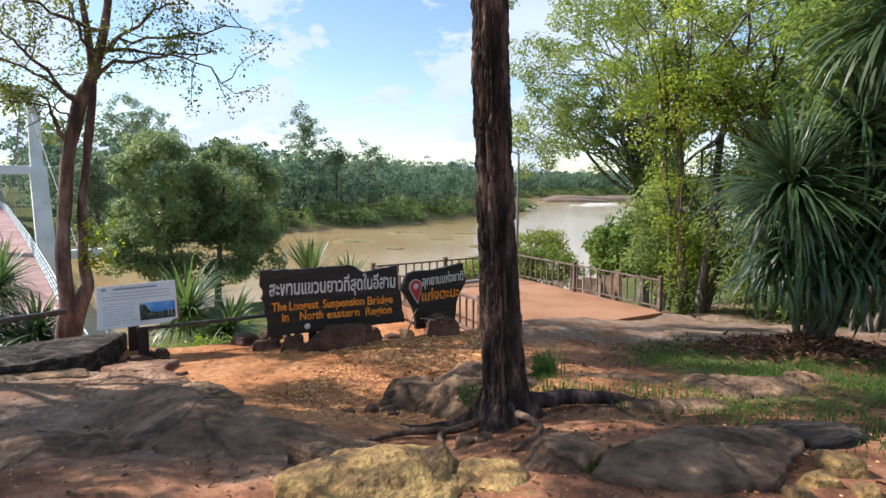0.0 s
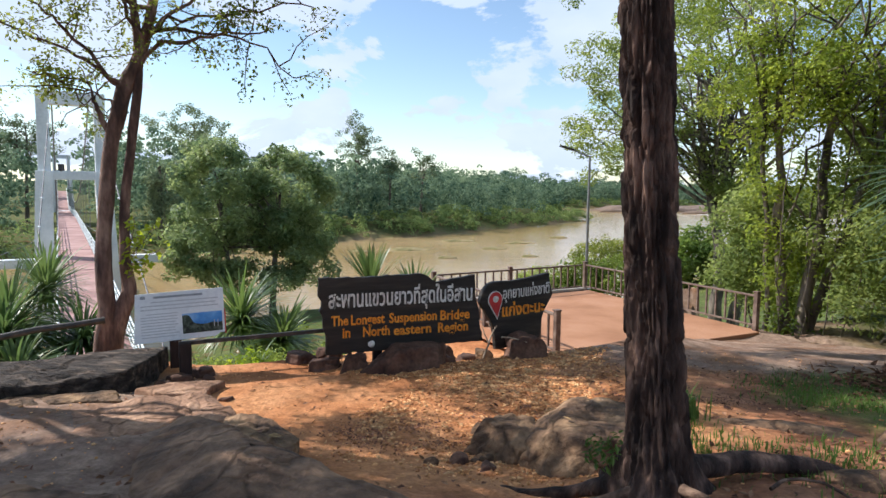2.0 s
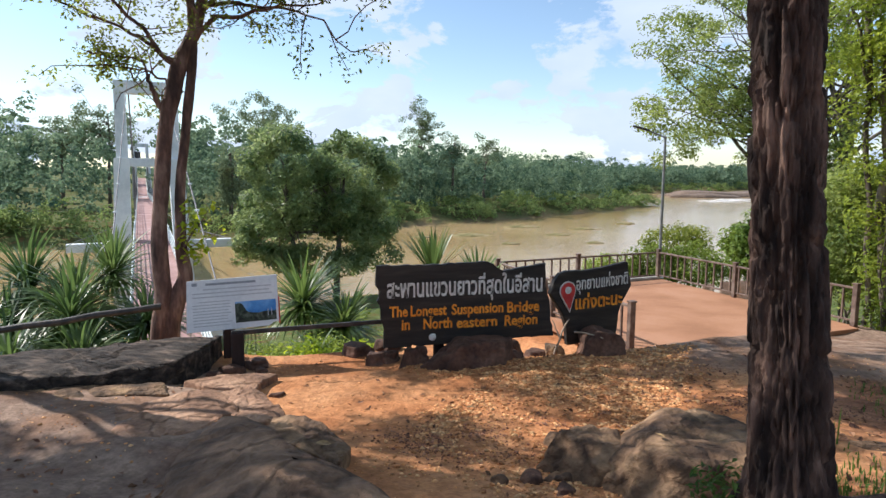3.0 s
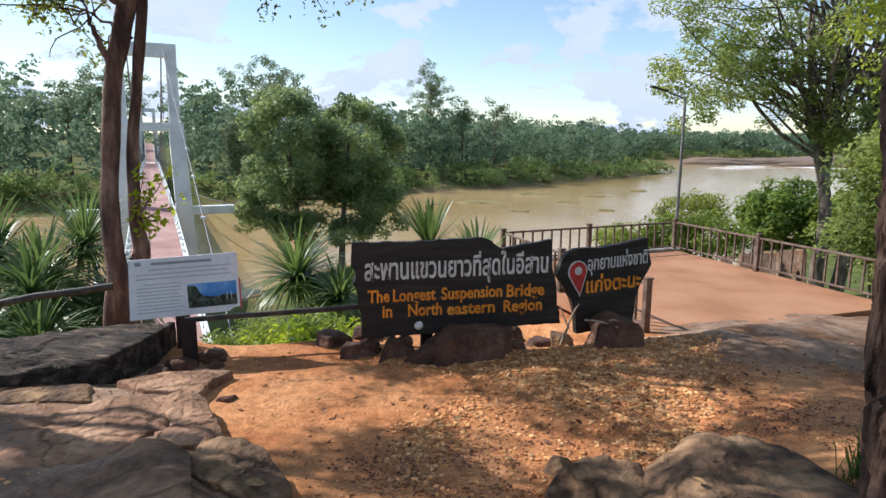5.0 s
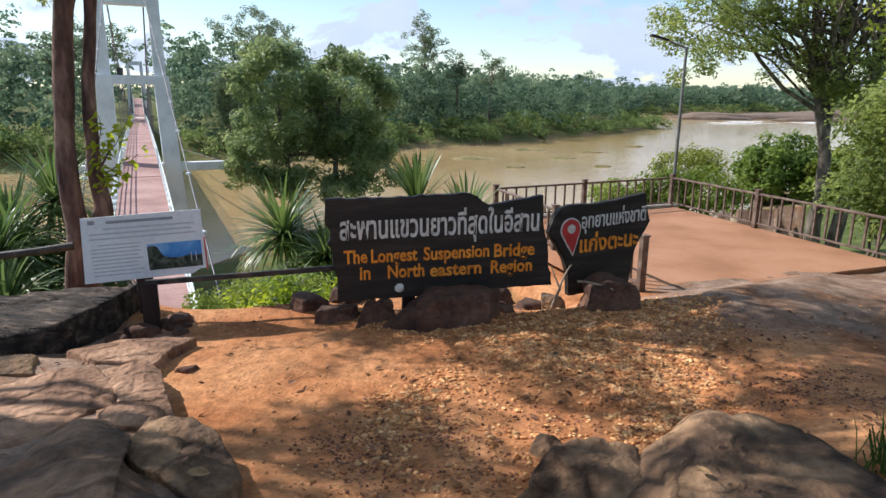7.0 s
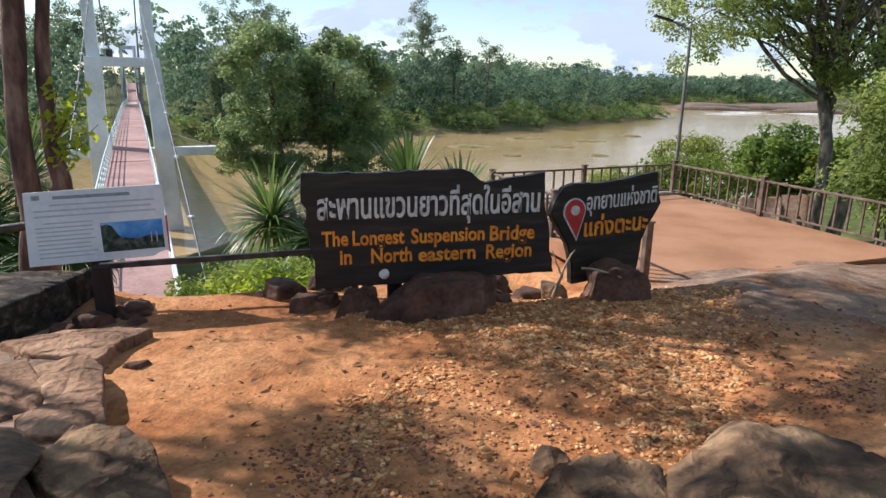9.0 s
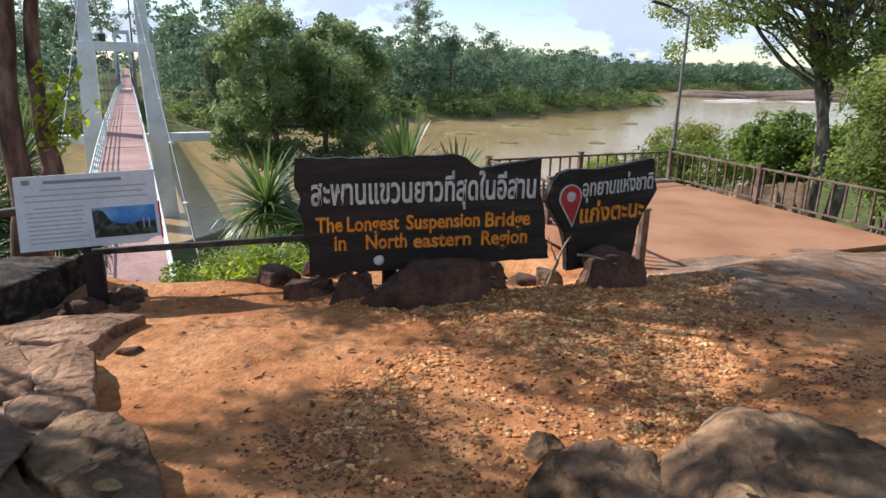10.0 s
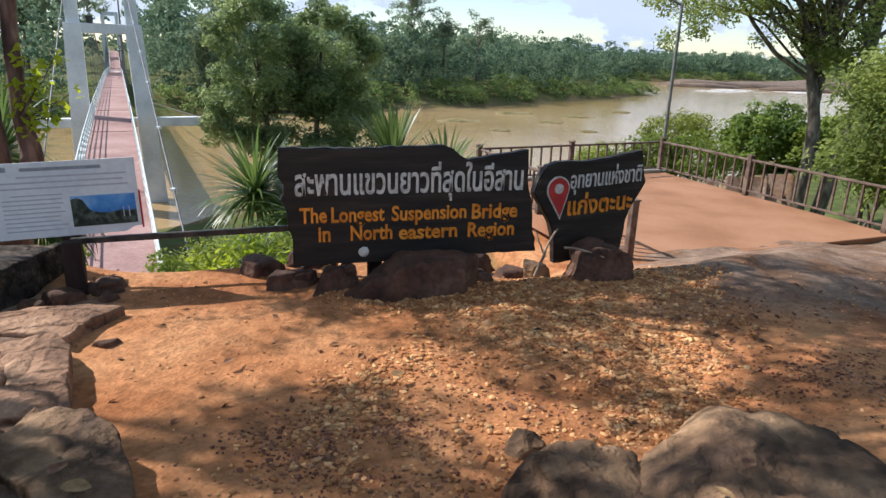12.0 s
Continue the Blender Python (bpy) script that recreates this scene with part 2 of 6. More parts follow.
SHOAL = mat("weedy_shoal", [(0.10, 0.10, 0.035), (0.20, 0.17, 0.07), (0.26, 0.21, 0.11)], 0.6, 8, 0.95, 0.6, 5)
FLATROCK = mat("sandstone", [(0.085, 0.066, 0.054), (0.175, 0.130, 0.100), (0.31, 0.215, 0.150)], 2.6, 9, 0.92, 0.8, 22, lo=0.3, hi=0.72, bdist=0.03, fine=0.5)
FOAM = mat("rapids_foam", [(0.60, 0.60, 0.58), (0.82, 0.82, 0.80)], 0.3, 7, 0.9, 0.3, 3)

LEAF_LEFT = leaf_mat("leaf_olive", (0.08, 0.115, 0.02), (0.25, 0.29, 0.055), 0.55)
LEAF_SPROUT = leaf_mat("leaf_yellow_green", (0.13, 0.22, 0.012), (0.33, 0.39, 0.03), 0.5)
LEAF_MID = leaf_mat("leaf_dark_green", (0.05, 0.105, 0.02), (0.20, 0.28, 0.06), 0.45)
LEAF_VINE = leaf_mat("leaf_bright_green", (0.07, 0.125, 0.02), (0.30, 0.37, 0.055), 0.57)
LEAF_RIVER = leaf_mat("leaf_deep_green", (0.062, 0.122, 0.048), (0.29, 0.36, 0.15), 0.45, 0.45, 0.4)
LEAF_RIGHT = leaf_mat("leaf_fresh_green", (0.095, 0.145, 0.042), (0.29, 0.35, 0.105), 0.58)
# Haze is mixed into the colours of the far, distant and emergent leaves.
LEAF_FAR = leaf_mat("leaf_far_woods_haze_tint", (0.042, 0.092, 0.066), (0.22, 0.305, 0.182), 0.35, 0.7, 0.1, 0.17)
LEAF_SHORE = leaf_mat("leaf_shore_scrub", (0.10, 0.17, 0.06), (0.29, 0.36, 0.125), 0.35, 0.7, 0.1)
LEAF_DISTANT = leaf_mat("leaf_distant_haze_tint", (0.085, 0.14, 0.095), (0.18, 0.245, 0.15), 0.35, 0.7, 0.1)
LEAF_FARTALL = leaf_mat("leaf_far_tall_haze_tint", (0.10, 0.145, 0.09), (0.20, 0.25, 0.13), 0.35, 0.7, 0.1)
LEAF_SHRUB = leaf_mat("leaf_shrub", (0.08, 0.14, 0.02), (0.24, 0.30, 0.06), 0.45)
LEAF_DRAC = leaf_mat("dracaena_leaf", (0.020, 0.048, 0.020), (0.085, 0.135, 0.05), 0.2, 0.4, 0.45)
LEAF_YUCCA = leaf_mat("yucca_leaf", (0.035, 0.085, 0.02), (0.16, 0.23, 0.06), 0.4, 0.38, 0.5)
LEAF_SWORD = leaf_mat("sword_leaf", (0.03, 0.075, 0.022), (0.13, 0.20, 0.06), 0.35, 0.4, 0.45)
GRASS = leaf_mat("grass_blade", (0.032, 0.08, 0.018), (0.13, 0.215, 0.045), 0.45)


def ground_material():
    m = bpy.data.materials.new("laterite_soil")
    m.use_nodes = True
    nt = m.node_tree
    b = nt.nodes["Principled BSDF"]
    b.inputs["Roughness"].default_value = 0.95
    b.inputs["Specular IOR Level"].default_value = 0.15
    tc = nt.nodes.new("ShaderNodeTexCoord")

    def noise_ramp(scale, cols, lo=0.35, hi=0.65, detail=8):
        n = nt.nodes.new("ShaderNodeTexNoise")
        n.inputs["Scale"].default_value = scale
        n.inputs["Detail"].default_value = detail
        nt.links.new(tc.outputs["Object"], n.inputs["Vector"])
        r = nt.nodes.new("ShaderNodeValToRGB")
        el = r.color_ramp.elements
        el[0].position, el[1].position = lo, hi
        el[0].color, el[1].color = (*cols[0], 1), (*cols[-1], 1)
        for i, c in enumerate(cols[1:-1]):
            el.new(lo + (hi - lo) * (i + 1) / (len(cols) - 1)).color = (*c, 1)
        nt.links.new(n.outputs["Fac"], r.inputs[0])
        return r.outputs[0], n.outputs["Fac"]

    def mixed(a, c, attribute, sharp=None):
        at = nt.nodes.new("ShaderNodeAttribute")
        at.attribute_name = attribute
        fac = at.outputs["Fac"]
        if sharp is not None:
            s = nt.nodes.new("ShaderNodeMath")
            s.operation = "MULTIPLY_ADD"
            nt.links.new(sharp, s.inputs[0])
            s.inputs[1].default_value, s.inputs[2].default_value = 1.6, -0.8
            t = nt.nodes.new("ShaderNodeMath")
            t.operation = "ADD"
            t.use_clamp = True
            nt.links.new(fac, t.inputs[0])
            nt.links.new(s.outputs[0], t.inputs[1])
            u = nt.nodes.new("ShaderNodeMath")
            u.operation = "MULTIPLY"
            v = nt.nodes.new("ShaderNodeMath")
            v.operation = "MULTIPLY"
            v.use_clamp = True
            nt.links.new(fac, v.inputs[0])
            v.inputs[1].default_value = 4.0
            nt.links.new(t.outputs[0], u.inputs[0])
            nt.links.new(v.outputs[0], u.inputs[1])
            fac = u.outputs[0]
        x = nt.nodes.new("ShaderNodeMix")
        x.data_type = "RGBA"
        nt.links.new(fac, x.inputs[0])
        nt.links.new(a, x.inputs[6])
        nt.links.new(c, x.inputs[7])
        return x.outputs[2]

    sand, _ = noise_ramp(1.3, [(0.34, 0.135, 0.055), (0.45, 0.20, 0.088), (0.52, 0.258, 0.122)])
    soil, _ = noise_ramp(2.4, [(0.14, 0.062, 0.036), (0.265, 0.118, 0.066), (0.36, 0.178, 0.10)])
    rock, rf = noise_ramp(1.7, [(0.10, 0.072, 0.056), (0.215, 0.148, 0.112), (0.35, 0.245, 0.18)], 0.3, 0.7)
    green, gf = noise_ramp(0.9, [(0.035, 0.05, 0.014), (0.07, 0.10, 0.025), (0.12, 0.14, 0.045)])
    wet, _ = noise_ramp(0.15, [(0.18, 0.13, 0.07), (0.28, 0.20, 0.11)])
    c = mixed(sand, soil, "soil", gf)
    c = mixed(c, rock, "rock", rf)
    c = mixed(c, green, "green", gf)
    c = mixed(c, wet, "shore")
    fine, ff = noise_ramp(38, [(0.30, 0.30, 0.30), (0.72, 0.72, 0.72)], 0.3, 0.7)
    ov = nt.nodes.new("ShaderNodeMix")
    ov.data_type = "RGBA"
    ov.blend_type = "OVERLAY"
    ov.inputs[0].default_value = 0.42
    nt.links.new(c, ov.inputs[6])
    nt.links.new(fine, ov.inputs[7])
    blot, bf = noise_ramp(11, [(0.28, 0.27, 0.26), (0.60, 0.60, 0.60)], 0.36, 0.60)
    ov2 = nt.nodes.new("ShaderNodeMix")
    ov2.data_type = "RGBA"
    ov2.blend_type = "OVERLAY"
    ov2.inputs[0].default_value = 0.5
    nt.links.new(ov.outputs[2], ov2.inputs[6])
    nt.links.new(blot, ov2.inputs[7])
    nt.links.new(ov2.outputs[2], b.inputs["Base Color"])
    _, mid = noise_ramp(7, [(0, 0, 0), (1, 1, 1)])
    ad = nt.nodes.new("ShaderNodeMath")
    ad.operation = "MULTIPLY_ADD"
    nt.links.new(mid, ad.inputs[0])
    ad.inputs[1].default_value = 2.0
    nt.links.new(ff, ad.inputs[2])
    bp = nt.nodes.new("ShaderNodeBump")
    bp.inputs["Strength"].default_value = 0.45
    bp.inputs["Distance"].default_value = 0.035
    nt.links.new(ad.outputs[0], bp.inputs["Height"])
    nt.links.new(bp.outputs[0], b.inputs["Normal"])
    return m


def water_material():
    m = bpy.data.materials.new("muddy_river_water")
    m.use_nodes = True
    nt = m.node_tree
    b = nt.nodes["Principled BSDF"]
    tc = nt.nodes.new("ShaderNodeTexCoord")
    n0 = nt.nodes.new("ShaderNodeTexNoise")
    n0.inputs["Scale"].default_value = 0.03
    n0.inputs["Detail"].default_value = 6
    nt.links.new(tc.outputs["Object"], n0.inputs["Vector"])
    r = nt.nodes.new("ShaderNodeValToRGB")
    r.color_ramp.elements[0].position, r.color_ramp.elements[1].position = 0.35, 0.65
    r.color_ramp.elements[0].color = (0.35, 0.235, 0.105, 1)
    r.color_ramp.elements[1].color = (0.46, 0.335, 0.18, 1)
    nt.links.new(n0.outputs["Fac"], r.inputs[0])
    nt.links.new(r.outputs[0], b.inputs["Base Color"])
    b.inputs["Roughness"].default_value = 0.12
    b.inputs["IOR"].default_value = 1.33
    mp = nt.nodes.new("ShaderNodeMapping")
    mp.inputs["Scale"].default_value = (1.0, 2.2, 1.0)
    nt.links.new(tc.outputs["Object"], mp.inputs[0])
    n1 = nt.nodes.new("ShaderNodeTexNoise")
    n1.inputs["Scale"].default_value = 0.9
    n1.inputs["Detail"].default_value = 5
    nt.links.new(mp.outputs[0], n1.inputs["Vector"])
    bp = nt.nodes.new("ShaderNodeBump")
    bp.inputs["Strength"].default_value = 0.35
    bp.inputs["Distance"].default_value = 0.10
    nt.links.new(n1.outputs["Fac"], bp.inputs["Height"])
    nt.links.new(bp.outputs[0], b.inputs["Normal"])
    return m


# ---- mesh helpers ----
rng = np.random.default_rng(7)


def vnoise(p, seed=0):
    """Value noise of points (n, 3), from -1 to 1."""
    p = np.asarray(p, float)
    i = np.floor(p).astype(np.int64)
    f = p - i
    f = f * f * (3 - 2 * f)

    def h(dx, dy, dz):
        n = (i[:, 0] + dx) * 374761393 + (i[:, 1] + dy) * 668265263 + (i[:, 2] + dz) * 2147483647 + seed * 974634777
        n = (n ^ (n >> 13)) * 1274126177
        n = n ^ (n >> 16)
        return (n & 0xFFFF) / 32767.5 - 1
    x, y, z = f[:, 0], f[:, 1], f[:, 2]
    a = h(0, 0, 0) * (1 - x) + h(1, 0, 0) * x
    b = h(0, 1, 0) * (1 - x) + h(1, 1, 0) * x
    c = h(0, 0, 1) * (1 - x) + h(1, 0, 1) * x
    d = h(0, 1, 1) * (1 - x) + h(1, 1, 1) * x
    return (a * (1 - y) + b * y) * (1 - z) + (c * (1 - y) + d * y) * z


def fbm(p, octaves=4, seed=0):
    p = np.asarray(p, float)
    out, amp, tot = 0, 1.0, 0.0
    for k in range(octaves):
        out = out + amp * vnoise(p * 2 ** k + k * 17.3, seed + k)
        tot += amp
        amp *= 0.5
    return out / tot


def np_mesh(name, verts, faces, material, smooth=True):
    """A mesh from arrays: verts (n, 3), faces (m, 3) or (m, 4)."""
    me = bpy.data.meshes.new(name)
    verts = np.ascontiguousarray(verts, dtype=np.float32)
    faces = np.ascontiguousarray(faces, dtype=np.int32)
    k = faces.shape[1]
    me.vertices.add(len(verts))
    me.vertices.foreach_set("co", verts.ravel())
    me.loops.add(faces.size)
    me.loops.foreach_set("vertex_index", faces.ravel())
    me.polygons.add(len(faces))
    me.polygons.foreach_set("loop_start", np.arange(0, faces.size, k, dtype=np.int32))
    me.polygons.foreach_set("loop_total", np.full(len(faces), k, dtype=np.int32))
    me.polygons.foreach_set("use_smooth", np.full(len(faces), smooth))
    me.materials.append(material)
    me.update(calc_edges=True)
    me.validate()
    return me


def thing(name, at, label, category, group="", kind=""):
    """An empty at a thing's base, for its parts."""
    ob = new(name)
    ob.empty_display_size = 0.2
    ob.location = at
    return tagged(ob, label, category, group, kind)


def under(ob, parent):
    """Parts keep their place in the world under their thing."""
    ob.parent = parent
    ob.matrix_parent_inverse = parent.matrix_basis.inverted() if parent.parent is None else Matrix()
    return ob


def mesh_part(name, me, parent, label="", m=None):
    ob = new(name, me)
    under(ob, parent)
    if m is not None:
        ob.matrix_basis = m
    return tagged(ob, label)


def part(name, bm, material, parent, label="", smooth=False):
    me = bpy.data.meshes.new(name)
    for f in bm.faces:
        f.smooth = smooth
    bm.to_mesh(me)
    bm.free()
    me.materials.append(material)
    return mesh_part(name, me, parent, label)


def box_bm(size, m=None, bevel=0.0, segments=1):
    bm = bmesh.new()
    bmesh.ops.create_cube(bm, size=1)
    bmesh.ops.scale(bm, vec=size, verts=bm.verts)
    if bevel:
        bmesh.ops.bevel(bm, geom=bm.edges[:], offset=bevel, segments=segments, affect="EDGES")
    if m is not None:
        bm.transform(m)
    return bm


def beam_m(a, b):
    """The pose of a box with its x axis from a to b, its middle between them."""
    a, b = Vector(a), Vector(b)
    d = (b - a).normalized()
    up = Vector((0, 0, 1)) if abs(d.z) < 0.95 else Vector((0, 1, 0))
    y = up.cross(d).normalized()
    z = d.cross(y)
    m = Matrix((d, y, z)).transposed().to_4x4()
    m.translation = (a + b) / 2
    return m


def beam_bm(a, b, w, h, bevel=0.0):
    return box_bm(((Vector(b) - Vector(a)).length, w, h), beam_m(a, b), bevel)


def tubes(lines, sides=8, rough=0.0, seed=0):
    """Verts and faces of tapered tubes; each line is (points, radii)."""
    V, F, base = [], [], 0
    for pts, rad in lines:
        pts = np.asarray(pts, float)
        rad = np.broadcast_to(np.asarray(rad, float), (len(pts),))
        tan = np.gradient(pts, axis=0)
        tan /= np.linalg.norm(tan, axis=1, keepdims=True) + 1e-9
        ref = np.array([0.31, 0.95, 0.05]) if abs(tan[0, 2]) > 0.6 else np.array([0, 0, 1.0])
        u = np.cross(tan, ref)
        u /= np.linalg.norm(u, axis=1, keepdims=True) + 1e-9
        v = np.cross(tan, u)
        a = np.arange(sides) * 2 * np.pi / sides
        ring = pts[:, None] + rad[:, None, None] * (np.cos(a)[None, :, None] * u[:, None] + np.sin(a)[None, :, None] * v[:, None])
        if rough:
            flat = ring.reshape(-1, 3)
            out = flat - np.repeat(pts, sides, 0)
            ring = (flat + out * (rough * fbm(flat * np.array([5, 5, 2.0]), 3, seed))[:, None]).reshape(ring.shape)
        n = len(pts)
        V.append(ring.reshape(-1, 3))
        i = np.arange(n - 1)[:, None] * sides
        j = np.arange(sides)[None]
        k = (j + 1) % sides
        F.append((base + np.stack([i + j, i + k, i + sides + k, i + sides + j], -1)).reshape(-1, 4))
        base += n * sides
    return np.concatenate(V), np.concatenate(F)


def bend(a, b, n=8, wobble=0.1, sag=0.0, seed=0):
    """A wandering line from a to b."""
    r = np.random.default_rng(seed)
    a, b = np.asarray(a, float), np.asarray(b, float)
    t = np.linspace(0, 1, n)[:, None]
    L = np.linalg.norm(b - a)
    off = np.cumsum(r.normal(0, 1, (n, 3)), 0)
    off = off - off[:1] - t * (off[-1:] - off[:1])
    p = a + (b - a) * t + off * wobble * L / n
    p[:, 2] -= sag * L * (4 * t * (1 - t))[:, 0]
    return p


def leaves(centres, spread, per, size, seed, aspect=0.5, up=0.5, flat=0.8, facing=None):
    """Leaf blades, four corners each, scattered round the centres."""
    r = np.random.default_rng(seed)
    c = np.repeat(np.asarray(centres, float), per, 0)
    sp = np.repeat(np.broadcast_to(np.asarray(spread, float), (len(centres),)), per)
    n = len(c)
    off = r.normal(0, 1, (n, 3))
    if per > 20:
        off *= (1.75 * r.uniform(0, 1, n) ** 0.4 / np.linalg.norm(off, axis=1))[:, None]
    c = c + off * sp[:, None] * np.array([1, 1, flat])
    nor = r.normal(0, 1, (n, 3)) * (0.55 if per > 20 else 1.0) + (off * 0.6 if per > 20 else 0)
    if facing is not None:
        nor = nor * 0.55 + np.repeat(facing, per, 0)
    nor[:, 2] = np.where(off[:, 2] > -0.6, np.abs(nor[:, 2]), nor[:, 2]) + up
    nor /= np.linalg.norm(nor, axis=1, keepdims=True)
    d = np.cross(nor, r.normal(0, 1, (n, 3)))
    d /= np.linalg.norm(d, axis=1, keepdims=True) + 1e-9
    w = np.cross(nor, d)
    s = size * r.uniform(0.6, 1.35, (n, 1))
    p0, p2 = c - d * s * 0.5, c + d * s * 0.5 - nor * s * 0.12
    mid = c + nor * s * 0.06
    V = np.stack([p0, mid - w * s * aspect * 0.5, p2, mid + w * s * aspect * 0.5], 1).reshape(-1, 3)
    return V, np.arange(4 * n).reshape(-1, 4)


def crown_points(centre, radii, n, seed, inner=0.55, lump=0.35):
    """Clump centres in the outer part of a lumpy crown."""
    r = np.random.default_rng(seed)
    d = r.normal(0, 1, (n, 3))
    d /= np.linalg.norm(d, axis=1, keepdims=True)
    q = r.uniform(inner ** 3, 1, n) ** (1 / 3)
    q = q * (1 + lump * fbm(d * 2.2 + seed, 3, seed))
    return np.asarray(centre) + d * q[:, None] * np.asarray(radii)


def polyline_distance(px, py, line):
    """Distance to a polyline, positive on its left."""
    best = np.full(px.shape, 1e9)
    sign = np.ones(px.shape)
    for (ax, ay), (bx, by) in zip(line, line[1:]):
        dx, dy = bx - ax, by - ay
        t = np.clip(((px - ax) * dx + (py - ay) * dy) / (dx * dx + dy * dy), 0, 1)
        qx, qy = px - ax - t * dx, py - ay - t * dy
        d = np.hypot(qx, qy)
        s = np.where(dx * qy - dy * qx >= 0, 1.0, -1.0)
        near = d < best - 1e-6
        sign = np.where(near, s, sign)
        best = np.where(near, d, best)
    return best * sign


def smooth(a, b, x):
    t = np.clip((x - a) / (b - a), 0, 1)
    return t * t * (3 - 2 * t)


# ---- ground ----
WATER = -8.5
EDGE = [(-60, -12), (-14, 2.5), (-9, 5.0), (-6.7, 6.05), (-5.7, 6.95), (-5.0, 7.6), (-4.4, 7.6), (-3.99, 7.72), (-3.5, 8.12), (-2.85, 8.65), (-2.2, 9.4), (-1.1, 11.2), (-0.5, 13.4), (-3.9, 18.6), (1.0, 23.4), (5.6, 17.4), (9, 22), (16, 26), (60, 30)]
NEARSHORE = [(-300, -260), (-60, 5), (-34, 26), (-26, 35), (-25, 50), (-16, 56), (-8, 47), (2, 46), (9, 62), (17, 84), (26, 100), (50, 135), (90, 210), (170, 340), (420, 620), (900, 900)]
FARSHORE = [(-420, -140), (-160, 20), (-84, 65), (-73, 73), (-64, 93), (-47, 122), (-28, 150), (-3, 203), (13, 240), (6, 258), (-10, 300), (0, 390), (60, 430), (130, 470), (260, 560), (700, 900)]
LEDGE = [(-4.2, 7.6), (-3.7, 7.1), (-3.6, 6.85), (-3.5, 6.4), (-3.05, 5.95), (-2.84, 5.72), (-2.6, 5.62), (-2.42, 5.52), (-2.14, 5.26), (-2.0, 5.0), (-1.6, 4.5), (-1.2, 4.1)]
LEDGE_Y, LEDGE_Z = [4.9, 5.4, 5.8, 6.15, 6.5, 6.95, 7.4], [0.70, 0.66, 0.61, 0.58, 0.50, 0.43, 0.40]
BASIN_Y, BASIN_Z = [-60, -4, 0, 1.5, 3.0, 3.7, 4.6, 5.4, 6.0, 7.0, 60], [1.6, 1.42, 1.32, 1.2, 1.0, 0.86, 0.68, 0.54, 0.47, 0.42, 0.40]
RIGHT_Y, RIGHT_Z = [-60, -4, 0, 2.0, 4.0, 5.0, 6.2, 7.3, 9.0, 60], [1.6, 1.42, 1.32, 1.2, 1.02, 0.92, 0.76, 0.58, 0.43, 0.43]


def ground_height(x, y):
    p = np.stack([x, y, np.zeros_like(x)], -1)
    zb, zr = np.interp(y, BASIN_Y, BASIN_Z), np.interp(y, RIGHT_Y, RIGHT_Z)
    z = zb + (zr - zb) * smooth(-0.2, 1.1, x)
    led = -polyline_distance(x, y, LEDGE)
    on = smooth(0.0, 0.14, led + 0.09 * fbm(p * 2.2, 3, 5)) * smooth(8.0, 7.3, y) * smooth(2.5, 4.0, y)
    z = z + on * np.maximum(np.interp(y, LEDGE_Y, LEDGE_Z) - z, 0.0)
    z = z + smooth(6.0, 4.6, y) * 0.05 * fbm(p * 2.3, 4, 33) + smooth(8.6, 9.6, y) * smooth(0, 1, x) * 0.07 * fbm(p * np.array([1.2, 2.2, 1]), 4, 36)
    z = z + 0.05 * fbm(p * 0.9, 4, 2) + 0.012 * fbm(p * 6, 3, 3)
    d = (x - 0.0) * -0.59 + (y - 13.85) * 0.807
    to_terrace = (1.25 * np.clip((d + 3.6) / 3.3, 0, 1) + 0.45 * smooth(0.0, 1.0, d)) * smooth(-2.3, -0.7, x + 0.25 * (y - 9))
    z = z - np.maximum(to_terrace, 1.35 * np.clip((y - 9.7) / 6.8, 0, 1) * smooth(0.8, 3.0, x))
    e = polyline_distance(x, y, EDGE) + 0.25 * fbm(p * 0.8, 3, 8)
    e = np.maximum(e, 0)
    drop = np.where(e < 5, 0.92 * e, 4.6 + 0.19 * (e - 5))
    z = z - np.where(e > 0, drop * smooth(-0.1, 0.5, e), 0)
    big = smooth(6, 25, e)
    z = z + big * 0.6 * fbm(p * 0.15, 3, 9)
    ns = -polyline_distance(x, y, NEARSHORE)                    # positive on the near land
    z_near = np.maximum(z, WATER + 0.1 + 0.35 * np.clip(ns, 0, 40) ** 0.8)
    z_near = np.where(e > 8, z_near, z)
    fs = polyline_distance(x, y, FARSHORE)                      # positive on the far land
    z_far = WATER + 0.2 + 3.2 * smooth(0, 14, fs) + 4.0 * smooth(30, 220, fs) + 12 * smooth(300, 1500, fs) + 1.0 * fbm(p * 0.03, 3, 4) * smooth(0, 20, fs)
    bed = np.full_like(x, WATER - 1.8)
    far = np.hypot(x, y)
    out = np.where(fs > 0, z_far, np.where(ns > 0, z_near, bed))
    blend_f, blend_n = smooth(-5, 0, fs), smooth(-4, 0, ns)
    out = np.where((fs <= 0) & (ns <= 0), bed + np.maximum(blend_f * 1.9, blend_n * 1.8), out)
    return np.where(far < 14, z, out), e, led, fs, ns


def axis(lo, a, b, hi, step, grow=1.16):
    mid = list(np.arange(a, b + step * 0.5, step))
    left, right, s = [], [], step
    while (left[-1] if left else a) > lo:
        s *= grow
        left.append((left[-1] if left else a) - min(s, 120))
    s = step
    while (right[-1] if right else b) < hi:
        s *= grow if (right[-1] if right else b) > 40 else 1.06
        right.append((right[-1] if right else b) + min(s, 120))
    return np.array(left[::-1] + mid + right)


